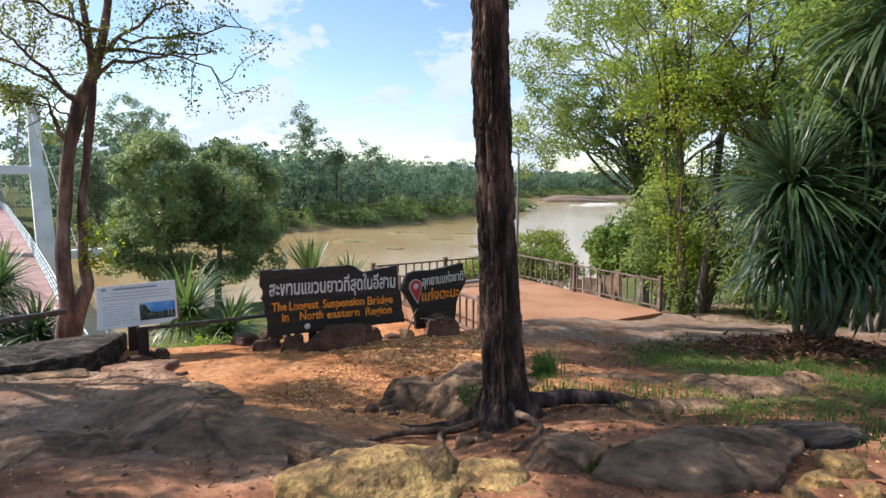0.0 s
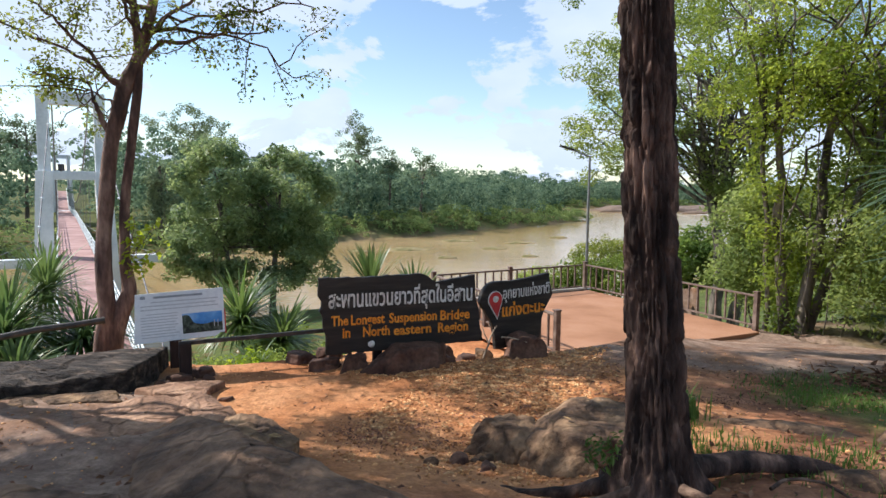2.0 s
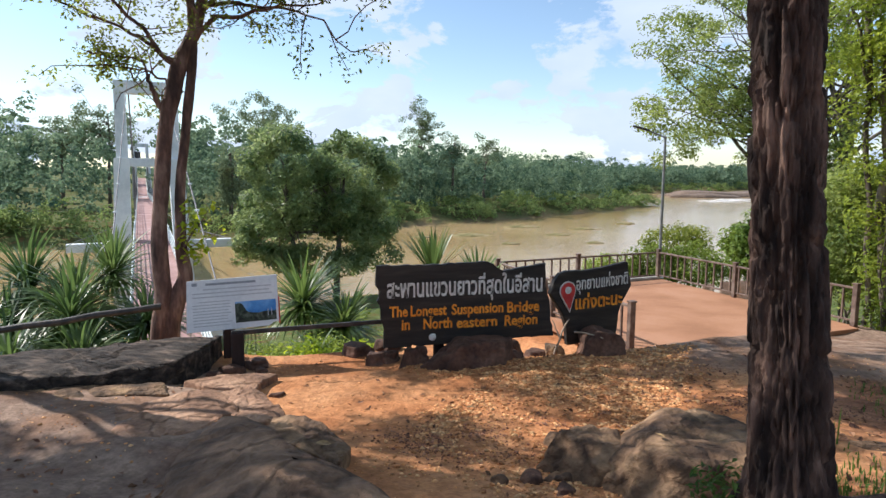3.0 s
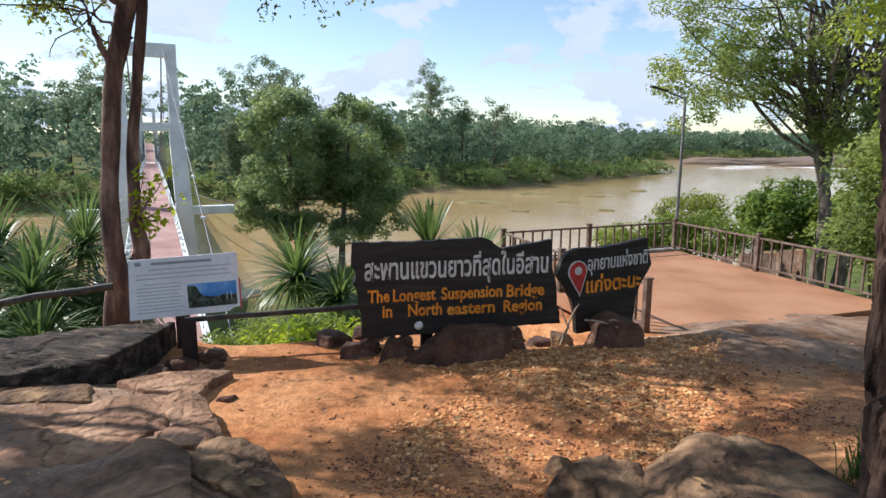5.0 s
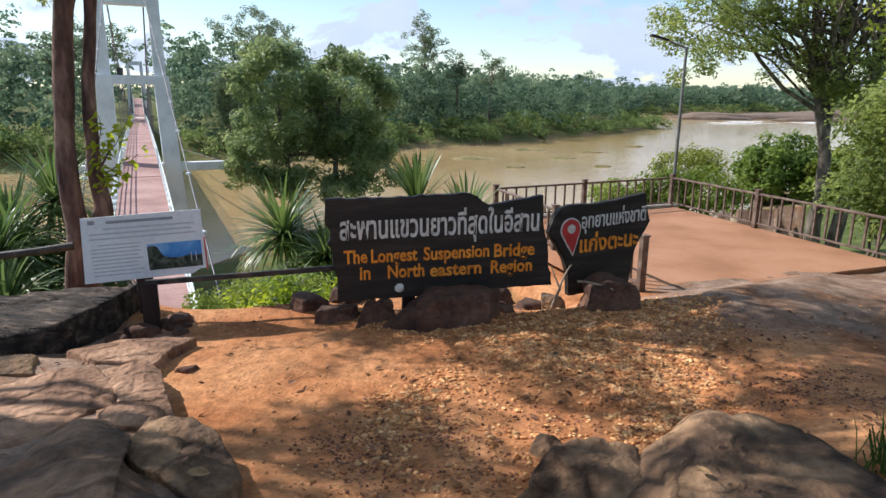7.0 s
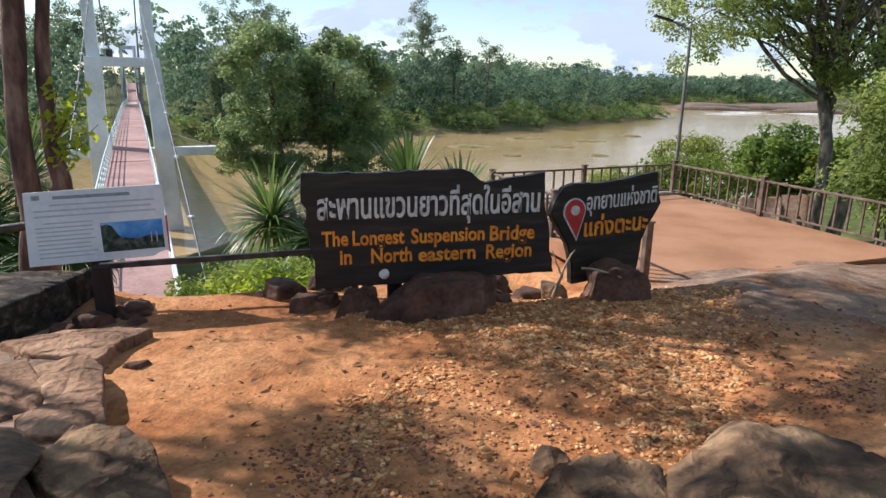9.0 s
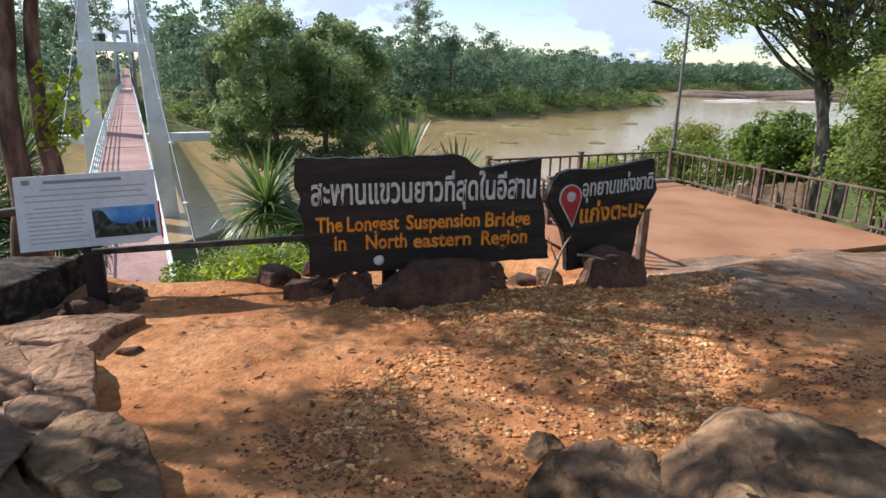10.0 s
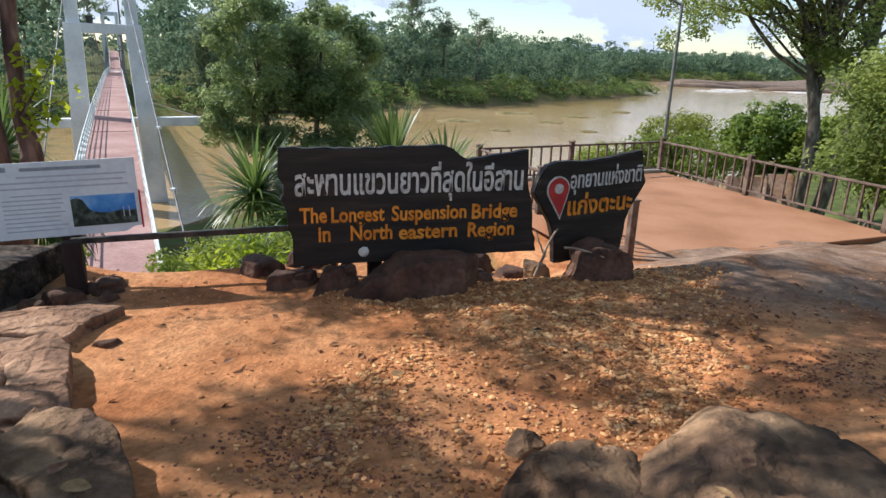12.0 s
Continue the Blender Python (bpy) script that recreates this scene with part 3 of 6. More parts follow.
gx, gy = axis(-2600, -7.5, 6.5, 2600, 0.075), axis(-1500, 1.0, 15.5, 2600, 0.075)
GX, GY = np.meshgrid(gx, gy)
gz, g_e, g_led, g_fs, g_ns = ground_height(GX.ravel(), GY.ravel())
gv = np.stack([GX.ravel(), GY.ravel(), gz], -1)
nx, ny = len(gx), len(gy)
gi = (np.arange(ny - 1)[:, None] * nx + np.arange(nx - 1)[None]).ravel()
ground_me = np_mesh("ground", gv, np.stack([gi, gi + 1, gi + nx + 1, gi + nx], -1), ground_material())
px, py = gv[:, 0], gv[:, 1]
p3 = np.stack([px, py, 0 * px], -1)
d_plat = px * -0.59 + (py - 13.85) * 0.807
near = (g_fs <= 0)
a_rock = np.clip(smooth(0.0, 0.1, g_led) * smooth(2.6, 4, py) * smooth(7.6, 7.0, py) * 0.95 + 0.97 * np.maximum(smooth(-5.0, -3.9, d_plat), smooth(8.2, 9.2, py)) * smooth(-0.4, 0.6, px + 0.3 * fbm(p3, 3, 6)), 0, 1) * near
a_soil = np.clip(smooth(5.6, 4.2, py + 0.5 * fbm(p3 * 0.8, 3, 12)) + smooth(0.9, 1.8, px + 0.4 * fbm(p3 * 0.9, 3, 14)) * smooth(9.3, 8.3, py), 0, 1) * near
a_green = np.clip(smooth(0.2, 1.0, g_e) + 0.75 * smooth(1.9, 2.7, px + 0.5 * fbm(p3 * 1.2, 3, 15)) * smooth(4.2, 5.4, py) * smooth(9.6, 8.4, py) + smooth(6, 9, px) + (g_fs > 0) * smooth(0.3, 2.5, g_fs), 0, 1)
a_shore = np.clip(smooth(WATER + 1.2, WATER + 0.3, gz), 0, 1) * np.where(g_fs > 0, smooth(1.6, 0.3, g_fs), 1)
for key, val in (("rock", a_rock), ("soil", a_soil), ("green", a_green), ("shore", a_shore)):
    at = ground_me.attributes.new(key, "FLOAT", "POINT")
    at.data.foreach_set("value", val.astype(np.float32))
ground = tagged(new("ground", ground_me), "reddish sandy ground of a river bluff with exposed bedrock", "ground", kind="structure")


def height(x, y):
    z, *_ = ground_height(np.array([float(x)]), np.array([float(y)]))
    return float(z[0])


wv = np.array([(-3000, -600, WATER), (3000, -600, WATER), (3000, 3000, WATER), (-3000, 3000, WATER)])
tagged(new("water", np_mesh("water", wv, np.array([[0, 1, 2, 3]]), water_material(), False)), "wide muddy yellow-brown river", "river", kind="structure")


# ---- rocks ----
_ico = bmesh.new()
bmesh.ops.create_icosphere(_ico, subdivisions=5, radius=1)
_ico.verts.ensure_lookup_table()
ICO_V = np.array([v.co[:] for v in _ico.verts])
ICO_F = np.array([[v.index for v in f.verts] for f in _ico.faces])
_ico.free()
_ico = bmesh.new()
bmesh.ops.create_icosphere(_ico, subdivisions=4, radius=1)
_ico.verts.ensure_lookup_table()
ICO4_V = np.array([v.co[:] for v in _ico.verts])
ICO4_F = np.array([[v.index for v in f.verts] for f in _ico.faces])
_ico.free()


def rock_mesh(size, seed, block=0.75, rough=0.05, layers=0.0, fine=True, material=ROCK, sides=5, caps=1):
    """A stone: a sphere cut by random planes, worn at the edges, with ledges and pits."""
    r = np.random.default_rng(seed)
    V, F = (ICO_V, ICO_F) if fine else (ICO4_V, ICO4_F)
    nrm = [np.array([0, 0, 1.0]), np.array([0, 0, -1.0])]
    k = sides
    for i in range(k):
        a = 2 * np.pi * (i + r.uniform(-0.3, 0.3)) / k
        t = r.uniform(-0.05, 0.35)
        nrm.append(np.array([np.cos(a), np.sin(a), t]))
    for i in range(caps):
        a = r.uniform(0, 2 * np.pi)
        nrm.append(np.array([np.cos(a) * 0.7, np.sin(a) * 0.7, 0.8]))
    nrm = np.array([n / np.linalg.norm(n) for n in nrm])
    h = r.uniform(0.72, 0.98, len(nrm))
    h[:2] = 0.8
    dots = np.clip(V @ nrm.T, 1e-3, None)
    rad = np.where(V @ nrm.T > 0.02, h / dots, 9.0)
    p = 26
    soft = (rad ** -p).sum(1) ** (-1 / p)
    rr = block * soft + (1 - block) * 0.95
    P = V * rr[:, None] * np.asarray(size) / 2 / 0.92
    s = 1.4 / max(size)
    P = P + V * (rough * max(size[0], size[1]) * fbm(P * 2.2 / max(0.35, max(size)) * 1.6 + seed, 5, seed))[:, None] * np.array([1, 1, 0.55])
    if layers:
        st = np.sin(P[:, 2] * 55 / max(0.3, size[2]) * 0.35 + 2.5 * fbm(P * 2 * s, 2, seed + 3))
        P[:, :2] *= (1 + layers * np.sign(st) * np.abs(st) ** 0.5)[:, None] * 1.0
    P = P + V * (0.036 * fbm(P * 5 + seed, 6, seed + 9) - 0.035 * np.clip(1 - np.abs(fbm(P * 2.2 + seed, 3, seed + 7)) * 14, 0, 1))[:, None]
    return np_mesh("stone", P, F, material)


def rock(name, x, y, top, size, rz, seed, material, label, tilt=(0, 0), group="", category="rock", **kw):
    ob = new(name, rock_mesh(size, seed, material=material, **kw))
    ob.matrix_basis = pose(x, y, top - size[2] * 0.47, tilt[0], tilt[1], rz)
    return tagged(ob, label, category, group)


def flag_mesh(outline, centre, thick, dome, seed, material, relief=0.02):
    """A bedded slab of uneven outline: flat worn top, broken layered sides."""
    r = np.random.default_rng(seed)
    cx, cy = centre
    m = 150
    out = np.array(outline, float) - (cx, cy)
    seg = np.concatenate([out, out[:1]])
    L = np.concatenate([[0], np.cumsum(np.linalg.norm(np.diff(seg, axis=0), axis=1))])
    t = np.linspace(0, L[-1], m, endpoint=False)
    edge = np.stack([np.interp(t, L, seg[:, 0]), np.interp(t, L, seg[:, 1])], -1)
    q3 = np.concatenate([edge, np.zeros((m, 1))], 1)
    edge = edge * (1 + 0.06 * fbm(q3 * 3 + seed, 4, seed) + 0.04 * fbm(q3 * 12 + seed, 3, seed + 1))[:, None]
    rings = []
    for k in np.linspace(0.02, 1.0, 34):
        e = edge * k
        p = np.concatenate([e, np.zeros((m, 1))], 1)
        ridge = -np.clip(1 - np.abs(fbm(p * 1.5 + seed, 3, seed + 6)) * 12, 0, 1) * 0.025
        rings.append(np.concatenate([e, (-dome * k ** 2 + relief * fbm(p * 2.5 + seed, 4, seed + 2) * 2 + ridge + 0.012 * fbm(p * 12, 3, seed + 3) - 0.008 * max(0, (k - 0.95) / 0.05) ** 2)[:, None]], 1))
    base = rings[-1][:, 2]
    for j, f in enumerate((0.10, 0.22, 0.36, 0.5, 0.64, 0.8, 1.0)):
        s = 1.0 + 0.012 * (j % 2) + 0.02 * fbm(np.concatenate([edge * 2, np.full((m, 1), f * 9 + seed)], 1), 3, seed + 4)
        rings.append(np.concatenate([edge * s[:, None], (base - thick * f)[:, None]], 1))
    V = np.concatenate(rings)
    n = len(rings)
    i = np.arange(n - 1)[:, None] * m
    j = np.arange(m)[None]
    F = np.stack([i + j, i + m + j, i + m + (j + 1) % m, i + (j + 1) % m], -1).reshape(-1, 4)
    return np_mesh("slab", V[:, :3], F[:, ::-1], material)


def flag(name, outline, top, thick, seed, material, label, dome=0.03, tilt=(0, 0), group="", relief=0.02, spread=1.0):
    c = np.mean(np.array(outline), 0)
    outline = c + (np.array(outline) - c) * spread
    ob = new(name, flag_mesh(outline, c, thick, dome, seed, material, relief))
    ob.matrix_basis = pose(c[0], c[1], top, tilt[0], tilt[1], 0)
    return tagged(ob, label, "rock", group)


flag("rock_outcrop", [(-2.24, 3.6), (-2.6, 4.1), (-2.95, 4.7), (-3.06, 5.1), (-3.1, 5.42), (-2.74, 5.42), (-2.68, 5.2), (-2.45, 5.1), (-2.05, 4.93), (-1.6, 4.65), (-1.2, 4.4), (-0.6, 4.22), (-0.55, 3.97), (-0.97, 3.68), (-1.33, 3.4), (-1.75, 3.4)], 0.96, 0.4, 11, ROCK_SMOOTH, "low broad grey-brown bedrock hump in the dirt", 0.17, (-6, 2), relief=0.022)
flag("stone_slab", [(-5.9, 5.1), (-5.2, 5.74), (-4.3, 6.18), (-4.06, 5.93), (-4.4, 5.75), (-4.88, 5.42), (-5.6, 4.8)], 0.66, 0.14, 31, ROCK_PALE, "thin flat sandstone slab lying on the ledge", 0.02)
flag("stone_slab", [(-3.3, 3.3), (-3.1, 3.75), (-2.5, 3.85), (-2.1, 3.55), (-2.15, 3.1), (-2.6, 2.85)], 0.99, 0.25, 37, ROCK_SMOOTH, "flat mossy sandstone slab bedded in the dirt", 0.04, (-4, 3))
for seed, top, thick, tilt, stone, outline in (
        (41, 0.565, 0.34, (-4, 1), LEDGE_STONE, [(-4.2, 6.4), (-4.08, 6.72), (-3.85, 6.9), (-3.64, 6.96), (-3.64, 6.7), (-3.55, 6.44), (-3.9, 6.32)]),
        (43, 0.645, 0.36, (-3, 2), LEDGE_STONE, [(-3.68, 6.1), (-3.5, 6.32), (-3.32, 6.24), (-3.0, 5.9), (-3.16, 5.72), (-3.3, 5.85)]),
        (45, 0.70, 0.30, (0, 3), LEDGE_STONE, [(-3.16, 5.58), (-3.12, 5.67), (-2.92, 5.82), (-2.74, 5.66), (-2.77, 5.52), (-3.0, 5.47)]),
        (47, 0.75, 0.42, (-2, 4), ROCK_TAN, [(-2.64, 5.22), (-2.72, 5.5), (-2.53, 5.57), (-2.32, 5.5), (-2.04, 5.24), (-2.02, 5.0), (-2.26, 5.08), (-2.5, 5.16)]),
        (49, 0.67, 0.28, (-4, 2), LEDGE_STONE, [(-4.1, 5.45), (-3.84, 6.0), (-3.73, 6.08), (-3.4, 5.9), (-3.26, 5.74), (-3.3, 5.5), (-3.24, 5.05), (-3.7, 4.98)])):
    flag("stone_slab", outline, top, thick, seed, stone, "tan cracked sandstone ledge slab with a broken edge", 0.02, tilt, group="ledge slabs", relief=0.014, spread=1.12)
flag("stone_block", [(-4.40, 6.46), (-4.50, 6.95), (-4.72, 7.56), (-5.15, 7.27), (-5.85, 6.48), (-6.7, 5.6), (-6.1, 4.75), (-5.1, 5.66), (-4.7, 6.08)], 0.755, 0.5, 23, ROCK_DARK, "long dark weathered sandstone block with layered edges", 0.02, (-2, 0), relief=0.024)
rock("broken_stone", -3.35, 6.55, 0.50, (0.13, 0.11, 0.11), 35, 53, ROCK_RED, "small dark broken stone at the foot of the ledge", block=0.95, rough=0.06, fine=False)
rock("boulder", 0.27, 5.74, 0.885, (1.45, 1.28, 0.95), 24, 59, ROCK_TAN, "large tan rounded boulder beside the tree trunk", rough=0.045, block=0.8)
rock("boulder", -0.44, 5.80, 0.76, (0.58, 0.62, 0.52), 10, 61, ROCK_TAN, "small rounded boulder leaning on a larger one", block=0.75, rough=0.05)
rock("boulder", 1.8, 5.9, 0.84, (1.3, 0.8, 0.5), -10, 67, ROCK_TAN, "low grey boulder half sunk in grass", block=0.6)
rock("boulder", -0.24, 2.95, 1.20, (1.02, 0.80, 0.55), 15, 71, ROCK_OCHRE, "ochre-stained sandstone boulder in the dirt", block=0.75, rough=0.10)
rock("stone_slab", -0.38, 3.48, 1.04, (0.85, 0.42, 0.22), -8, 73, ROCK_PALE, "pale flat stone behind an ochre boulder", block=0.95)
rock("boulder", 0.38, 3.12, 1.12, (0.72, 0.46, 0.36), -14, 79, ROCK_OCHRE, "low yellow stone beside a root", block=0.8)
rock("boulder", 0.86, 3.38, 1.20, (0.50, 0.42, 0.48), 25, 83, ROCK, "dark boulder with pale lichen blotches", block=0.8)
flag("stone_slab", [(1.02, 3.1), (1.1, 3.4), (1.73, 3.95), (2.3, 4.1), (2.74, 4.17), (2.4, 3.6), (2.0, 3.05), (1.5, 2.95)], 1.17, 0.35, 89, ROCK_SMOOTH, "broad brown sandstone slab with a fractured end", 0.05, (-3, 0), relief=0.015)
rock("broken_stone", 2.72, 3.98, 1.14, (0.85, 0.5, 0.5), 20, 97, ROCK_DARK, "dark angular stone at the end of a slab", block=0.97)
rock("boulder", 2.98, 3.12, 1.14, (0.6, 0.5, 0.4), 40, 101, ROCK_OCHRE, "yellow-brown rounded stone in grass", block=0.7)
rock("boulder", 2.75, 5.55, 0.95, (1.35, 0.85, 0.5), 8, 103, ROCK_TAN, "grey boulder among short grass", block=0.65)
rock("boulder", 1.95, 4.78, 1.00, (1.1, 0.42, 0.3), 5, 107, ROCK_TAN, "low flat stone at the edge of the grass", block=0.7)
rock("boulder", 3.7, 6.3, 0.80, (0.5, 0.4, 0.3), 5, 109, ROCK, "small stone in the grass", block=0.7)
rock("boulder", -1.84, 8.27, 0.73, (1.08, 0.5, 0.75), 31, 113, ROCK_RED, "large red-brown boulder propping the name sign", block=0.92, rough=0.04)
rock("stone_block", -2.86, 8.0, 0.55, (0.34, 0.24, 0.32), 25, 127, ROCK_RED, "squat dark stone block by the sign", block=1.0, sides=4, caps=0, group="sign props")
rock("stone_block", -2.50, 8.10, 0.60, (0.28, 0.22, 0.38), 38, 131, ROCK_RED, "squared dark stone block by the sign", block=1.0, sides=4, caps=0, group="sign props")
rock("boulder", -0.50, 9.10, 0.74, (0.48, 0.42, 0.62), 22, 137, ROCK_RED, "dark red-brown cleft boulder holding the small sign", block=1.0, sides=4, caps=2, rough=0.08, tilt=(0, 8))
rock("broken_stone", -1.02, 9.15, 0.47, (0.24, 0.2, 0.22), 30, 139, ROCK_PALE, "pale split stone between the two signs", block=0.9, fine=False)
for i, (x, y, s) in enumerate(((2.30, 3.18, 0.17), (2.48, 3.02, 0.14), (2.12, 2.98, 0.15), (2.5, 3.36, 0.2), (2.28, 2.82, 0.12), (-0.62, 5.55, 0.16), (-0.78, 5.42, 0.12), (-0.98, 5.30, 0.10), (-0.70, 6.28, 0.15), (-0.55, 5.30, 0.13),
                               (0.22, 4.05, 0.13), (0.38, 4.02, 0.10), (-4.26, 7.08, 0.20), (-4.10, 7.34, 0.22), (-3.95, 7.2, 0.11), (-4.28, 6.86, 0.13), (-1.5, 8.75, 0.2), (-1.25, 9.2, 0.3), (-3.25, 8.15, 0.34), (-2.95, 8.45, 0.3), (-1.7, 9.25, 0.35))):
    rock("loose_stone", x, y, height(x, y) + s * 0.42, (s * 1.2, s, s * 0.75), i * 47, 200 + i, ROCK_OCHRE if i < 5 else (ROCK_TAN if i % 3 and i < 12 else ROCK_RED),
         "loose fist-sized angular stone", fine=False, block=0.85, group="loose stones", category="stone")

# ---- gravel, litter and grass on the ground ----
_o = bmesh.new()
bmesh.ops.create_icosphere(_o, subdivisions=1, radius=1)
_o.verts.ensure_lookup_table()
PEB_V = np.array([v.co[:] for v in _o.verts])
PEB_F = np.array([[v.index for v in f.verts] for f in _o.faces])
_o.free()


def pebbles(n, xy, lo, hi, seed, sink=0.25):
    r = np.random.default_rng(seed)
    z, *_ = ground_height(xy[:, 0], xy[:, 1])
    s = lo + (hi - lo) * r.beta(1.2, 4.0, len(xy))
    a = r.uniform(0, 2 * np.pi, len(xy))
    sc = np.stack([s * r.uniform(0.9, 1.5, len(xy)), s * r.uniform(0.7, 1.1, len(xy)), s * r.uniform(0.45, 0.8, len(xy))], -1)
    base = PEB_V[None] * (1 + 0.16 * r.normal(0, 1, (len(xy), len(PEB_V), 1)).clip(-1.5, 1.5))
    q = base * sc[:, None]
    x = q[..., 0] * np.cos(a)[:, None] - q[..., 1] * np.sin(a)[:, None]
    y = q[..., 0] * np.sin(a)[:, None] + q[..., 1] * np.cos(a)[:, None]
    V = np.stack([x + xy[:, :1], y + xy[:, 1:2], q[..., 2] + (z + sc[:, 2] * (1 - 2 * sink))[:, None]], -1)
    F = PEB_F[None] + (np.arange(len(xy)) * len(PEB_V))[:, None, None]
    return V.reshape(-1, 3), F.reshape(-1, 3)


def scatter(n, box, seed, keep):
    r = np.random.default_rng(seed)
    x0, y0, x1, y1 = box
    xy = np.stack([r.uniform(x0, x1, n), r.uniform(y0, y1, n)], -1)
    k = keep(xy[:, 0], xy[:, 1], np.stack([xy[:, 0], xy[:, 1], 0 * xy[:, 0]], -1))
    return xy[r.uniform(0, 1, n) < k]


def gravel_keep(x, y, p):
    w = x + 0.3 * fbm(p * 1.6, 3, 21)
    bed = smooth(-2.1, -1.7, w - 0.28 * (y - 6.6) * (y > 6.6)) * smooth(0.75, 0.15, x + 0.35 * fbm(p * 1.2, 3, 23)) * smooth(4.9, 5.4, y) * smooth(9.7, 9.2, y - 0.2 * x)
    foot = 0.9 * np.exp(-((x + 1.8) / 0.75) ** 2 - ((y - 8.0) / 0.22) ** 2)
    return np.clip(bed * np.clip(0.50 + 1.5 * fbm(p * 1.3, 3, 22), 0.10, 1) + foot, 0, 1)


xy = scatter(72000, (-2.6, 4.8, 1.6, 9.9), 3, gravel_keep)
V, F = pebbles(len(xy), xy, 0.004, 0.032, 4, 0.3)
tagged(new("gravel", np_mesh("gravel", V, F, PEBBLE, False)), "scattered tan and rust-coloured river pebbles on sand", "gravel", kind="stuff")
xy = scatter(7000, (-5.2, 1.4, 3.6, 10.0), 5, lambda x, y, p: 0.5 + 0.5 * fbm(p * 1.2, 3, 31))
V, F = pebbles(len(xy), xy, 0.004, 0.02, 6)
tagged(new("grit", np_mesh("grit", V, F, PEBBLE, False)), "small stones strewn over the dirt", "gravel", kind="stuff")


def dark_keep(x, y, p):
    a = np.exp(-((x + 1.55) / 0.48) ** 2 - ((y - 6.02) / 0.34) ** 2) * 1.6 + 0.35 * np.exp(-((x + 0.15) / 0.9) ** 2 - ((y - 8.4) / 0.5) ** 2) + 0.8 * np.exp(-((x - 0.95) / 0.6) ** 2 - ((y - 7.3) / 0.4) ** 2) + 0.4 * np.exp(-((x + 0.7) / 0.6) ** 2 - ((y - 6.9) / 0.3) ** 2) + 0.3 * np.exp(-((x + 0.3) / 0.9) ** 2 - ((y - 7.6) / 0.2) ** 2)
    return np.clip(a * (0.7 + fbm(p * 3, 2, 25)), 0, 1)


xy = scatter(90000, (-2.6, 4.9, 2.6, 9.6), 27, dark_keep)
V, F = pebbles(len(xy), xy, 0.003, 0.018, 28, 0.3)
tagged(new("dark_gravel", np_mesh("dark_gravel", V, F, DARK_PEBBLE, False)), "patches of dark red-brown laterite gravel", "gravel", kind="stuff")


def litter_keep(x, y, p):
    k = 0.6 * smooth(5.2, 3.8, y) + 0.8 * smooth(0.8, 1.8, x) * smooth(9.2, 8.0, y) + 0.55 * smooth(-1.4, -0.2, x) * smooth(9.4, 8.6, y)
    return np.clip(k * (0.4 + 1.2 * fbm(p * 1.4, 3, 41)) + 0.05, 0, 1)


xy = scatter(11000, (-4.5, 1.2, 5.5, 9.8), 8, litter_keep)
z, *_ = ground_height(xy[:, 0], xy[:, 1])
V, F = leaves(np.stack([xy[:, 0], xy[:, 1], z + 0.012], -1), 0.004, 1, 0.06, 9, aspect=0.5, up=2.5, flat=0.5)
tagged(new("leaf_litter", np_mesh("leaf_litter", V, F, LITTER, False)), "dry brown fallen leaves strewn over the dirt", "leaf litter", kind="stuff")


def blades(xy, lo, hi, seed, width=0.006):
    r = np.random.default_rng(seed)
    z, *_ = ground_height(xy[:, 0], xy[:, 1])
    n = len(xy)
    L = r.uniform(lo, hi, n)
    a = r.uniform(0, 2 * np.pi, n)
    d = np.stack([np.cos(a), np.sin(a), 0 * a], -1)
    w = np.stack([-np.sin(a), np.cos(a), 0 * a], -1) * width
    b = np.stack([xy[:, 0], xy[:, 1], z - 0.01], -1)
    lean = r.uniform(0.1, 0.7, n)[:, None]
    m = b + d * L[:, None] * lean * 0.4 + np.array([0, 0, 1]) * L[:, None] * 0.6
    t = b + d * L[:, None] * lean + np.array([0, 0, 1]) * L[:, None] * (1 - 0.35 * lean)
    V = np.stack([b - w, b + w, m + w * 0.8, t, m - w * 0.8], 1).reshape(-1, 3)
    i = np.arange(n)[:, None] * 5
    F = np.concatenate([i + np.array([[0, 1, 2, 4]]), i + np.array([[4, 2, 3, 3]])])
    tri = np.concatenate([i + np.array([[0, 1, 2]]), i + np.array([[0, 2, 4]]), i + np.array([[4, 2, 3]])])
    return V, tri


def grass_keep(x, y, p):
    patch = smooth(-0.05, 0.35, fbm(p * 0.9, 3, 51) + 0.15)
    right = smooth(2.0, 2.9, x) * smooth(4.6, 5.4, y) * smooth(9.0, 8.0, y)
    base = np.exp(-((x - 0.95) ** 2 + (y - 5.1) ** 2) / 0.10) + 0.8 * np.exp(-((x - 1.75) ** 2 + (y - 5.05) ** 2) / 0.15) + 0.9 * np.exp(-((x - 2.35) ** 2 + (y - 4.75) ** 2) / 0.25)
    base = base + 0.9 * np.exp(-((x - 2.65) / 0.5) ** 2 - ((y - 7.7) / 0.55) ** 2) + np.exp(-((x - 0.86) ** 2 + (y - 5.75) ** 2) / 0.03)
    lower = 0.6 * smooth(2.6, 3.2, x) * smooth(3.0, 3.6, y) * smooth(5.2, 4.4, y)
    return np.clip(right * (0.12 + patch) + base + lower * patch, 0, 1)


xy = scatter(56000, (0.3, 2.8, 6.8, 9.4), 10, grass_keep)
V, F = blades(xy, 0.025, 0.105, 11, 0.005)
tagged(new("grass", np_mesh("grass", V, F, GRASS, False)), "short green grass in tufts between stones", "grass", kind="stuff")

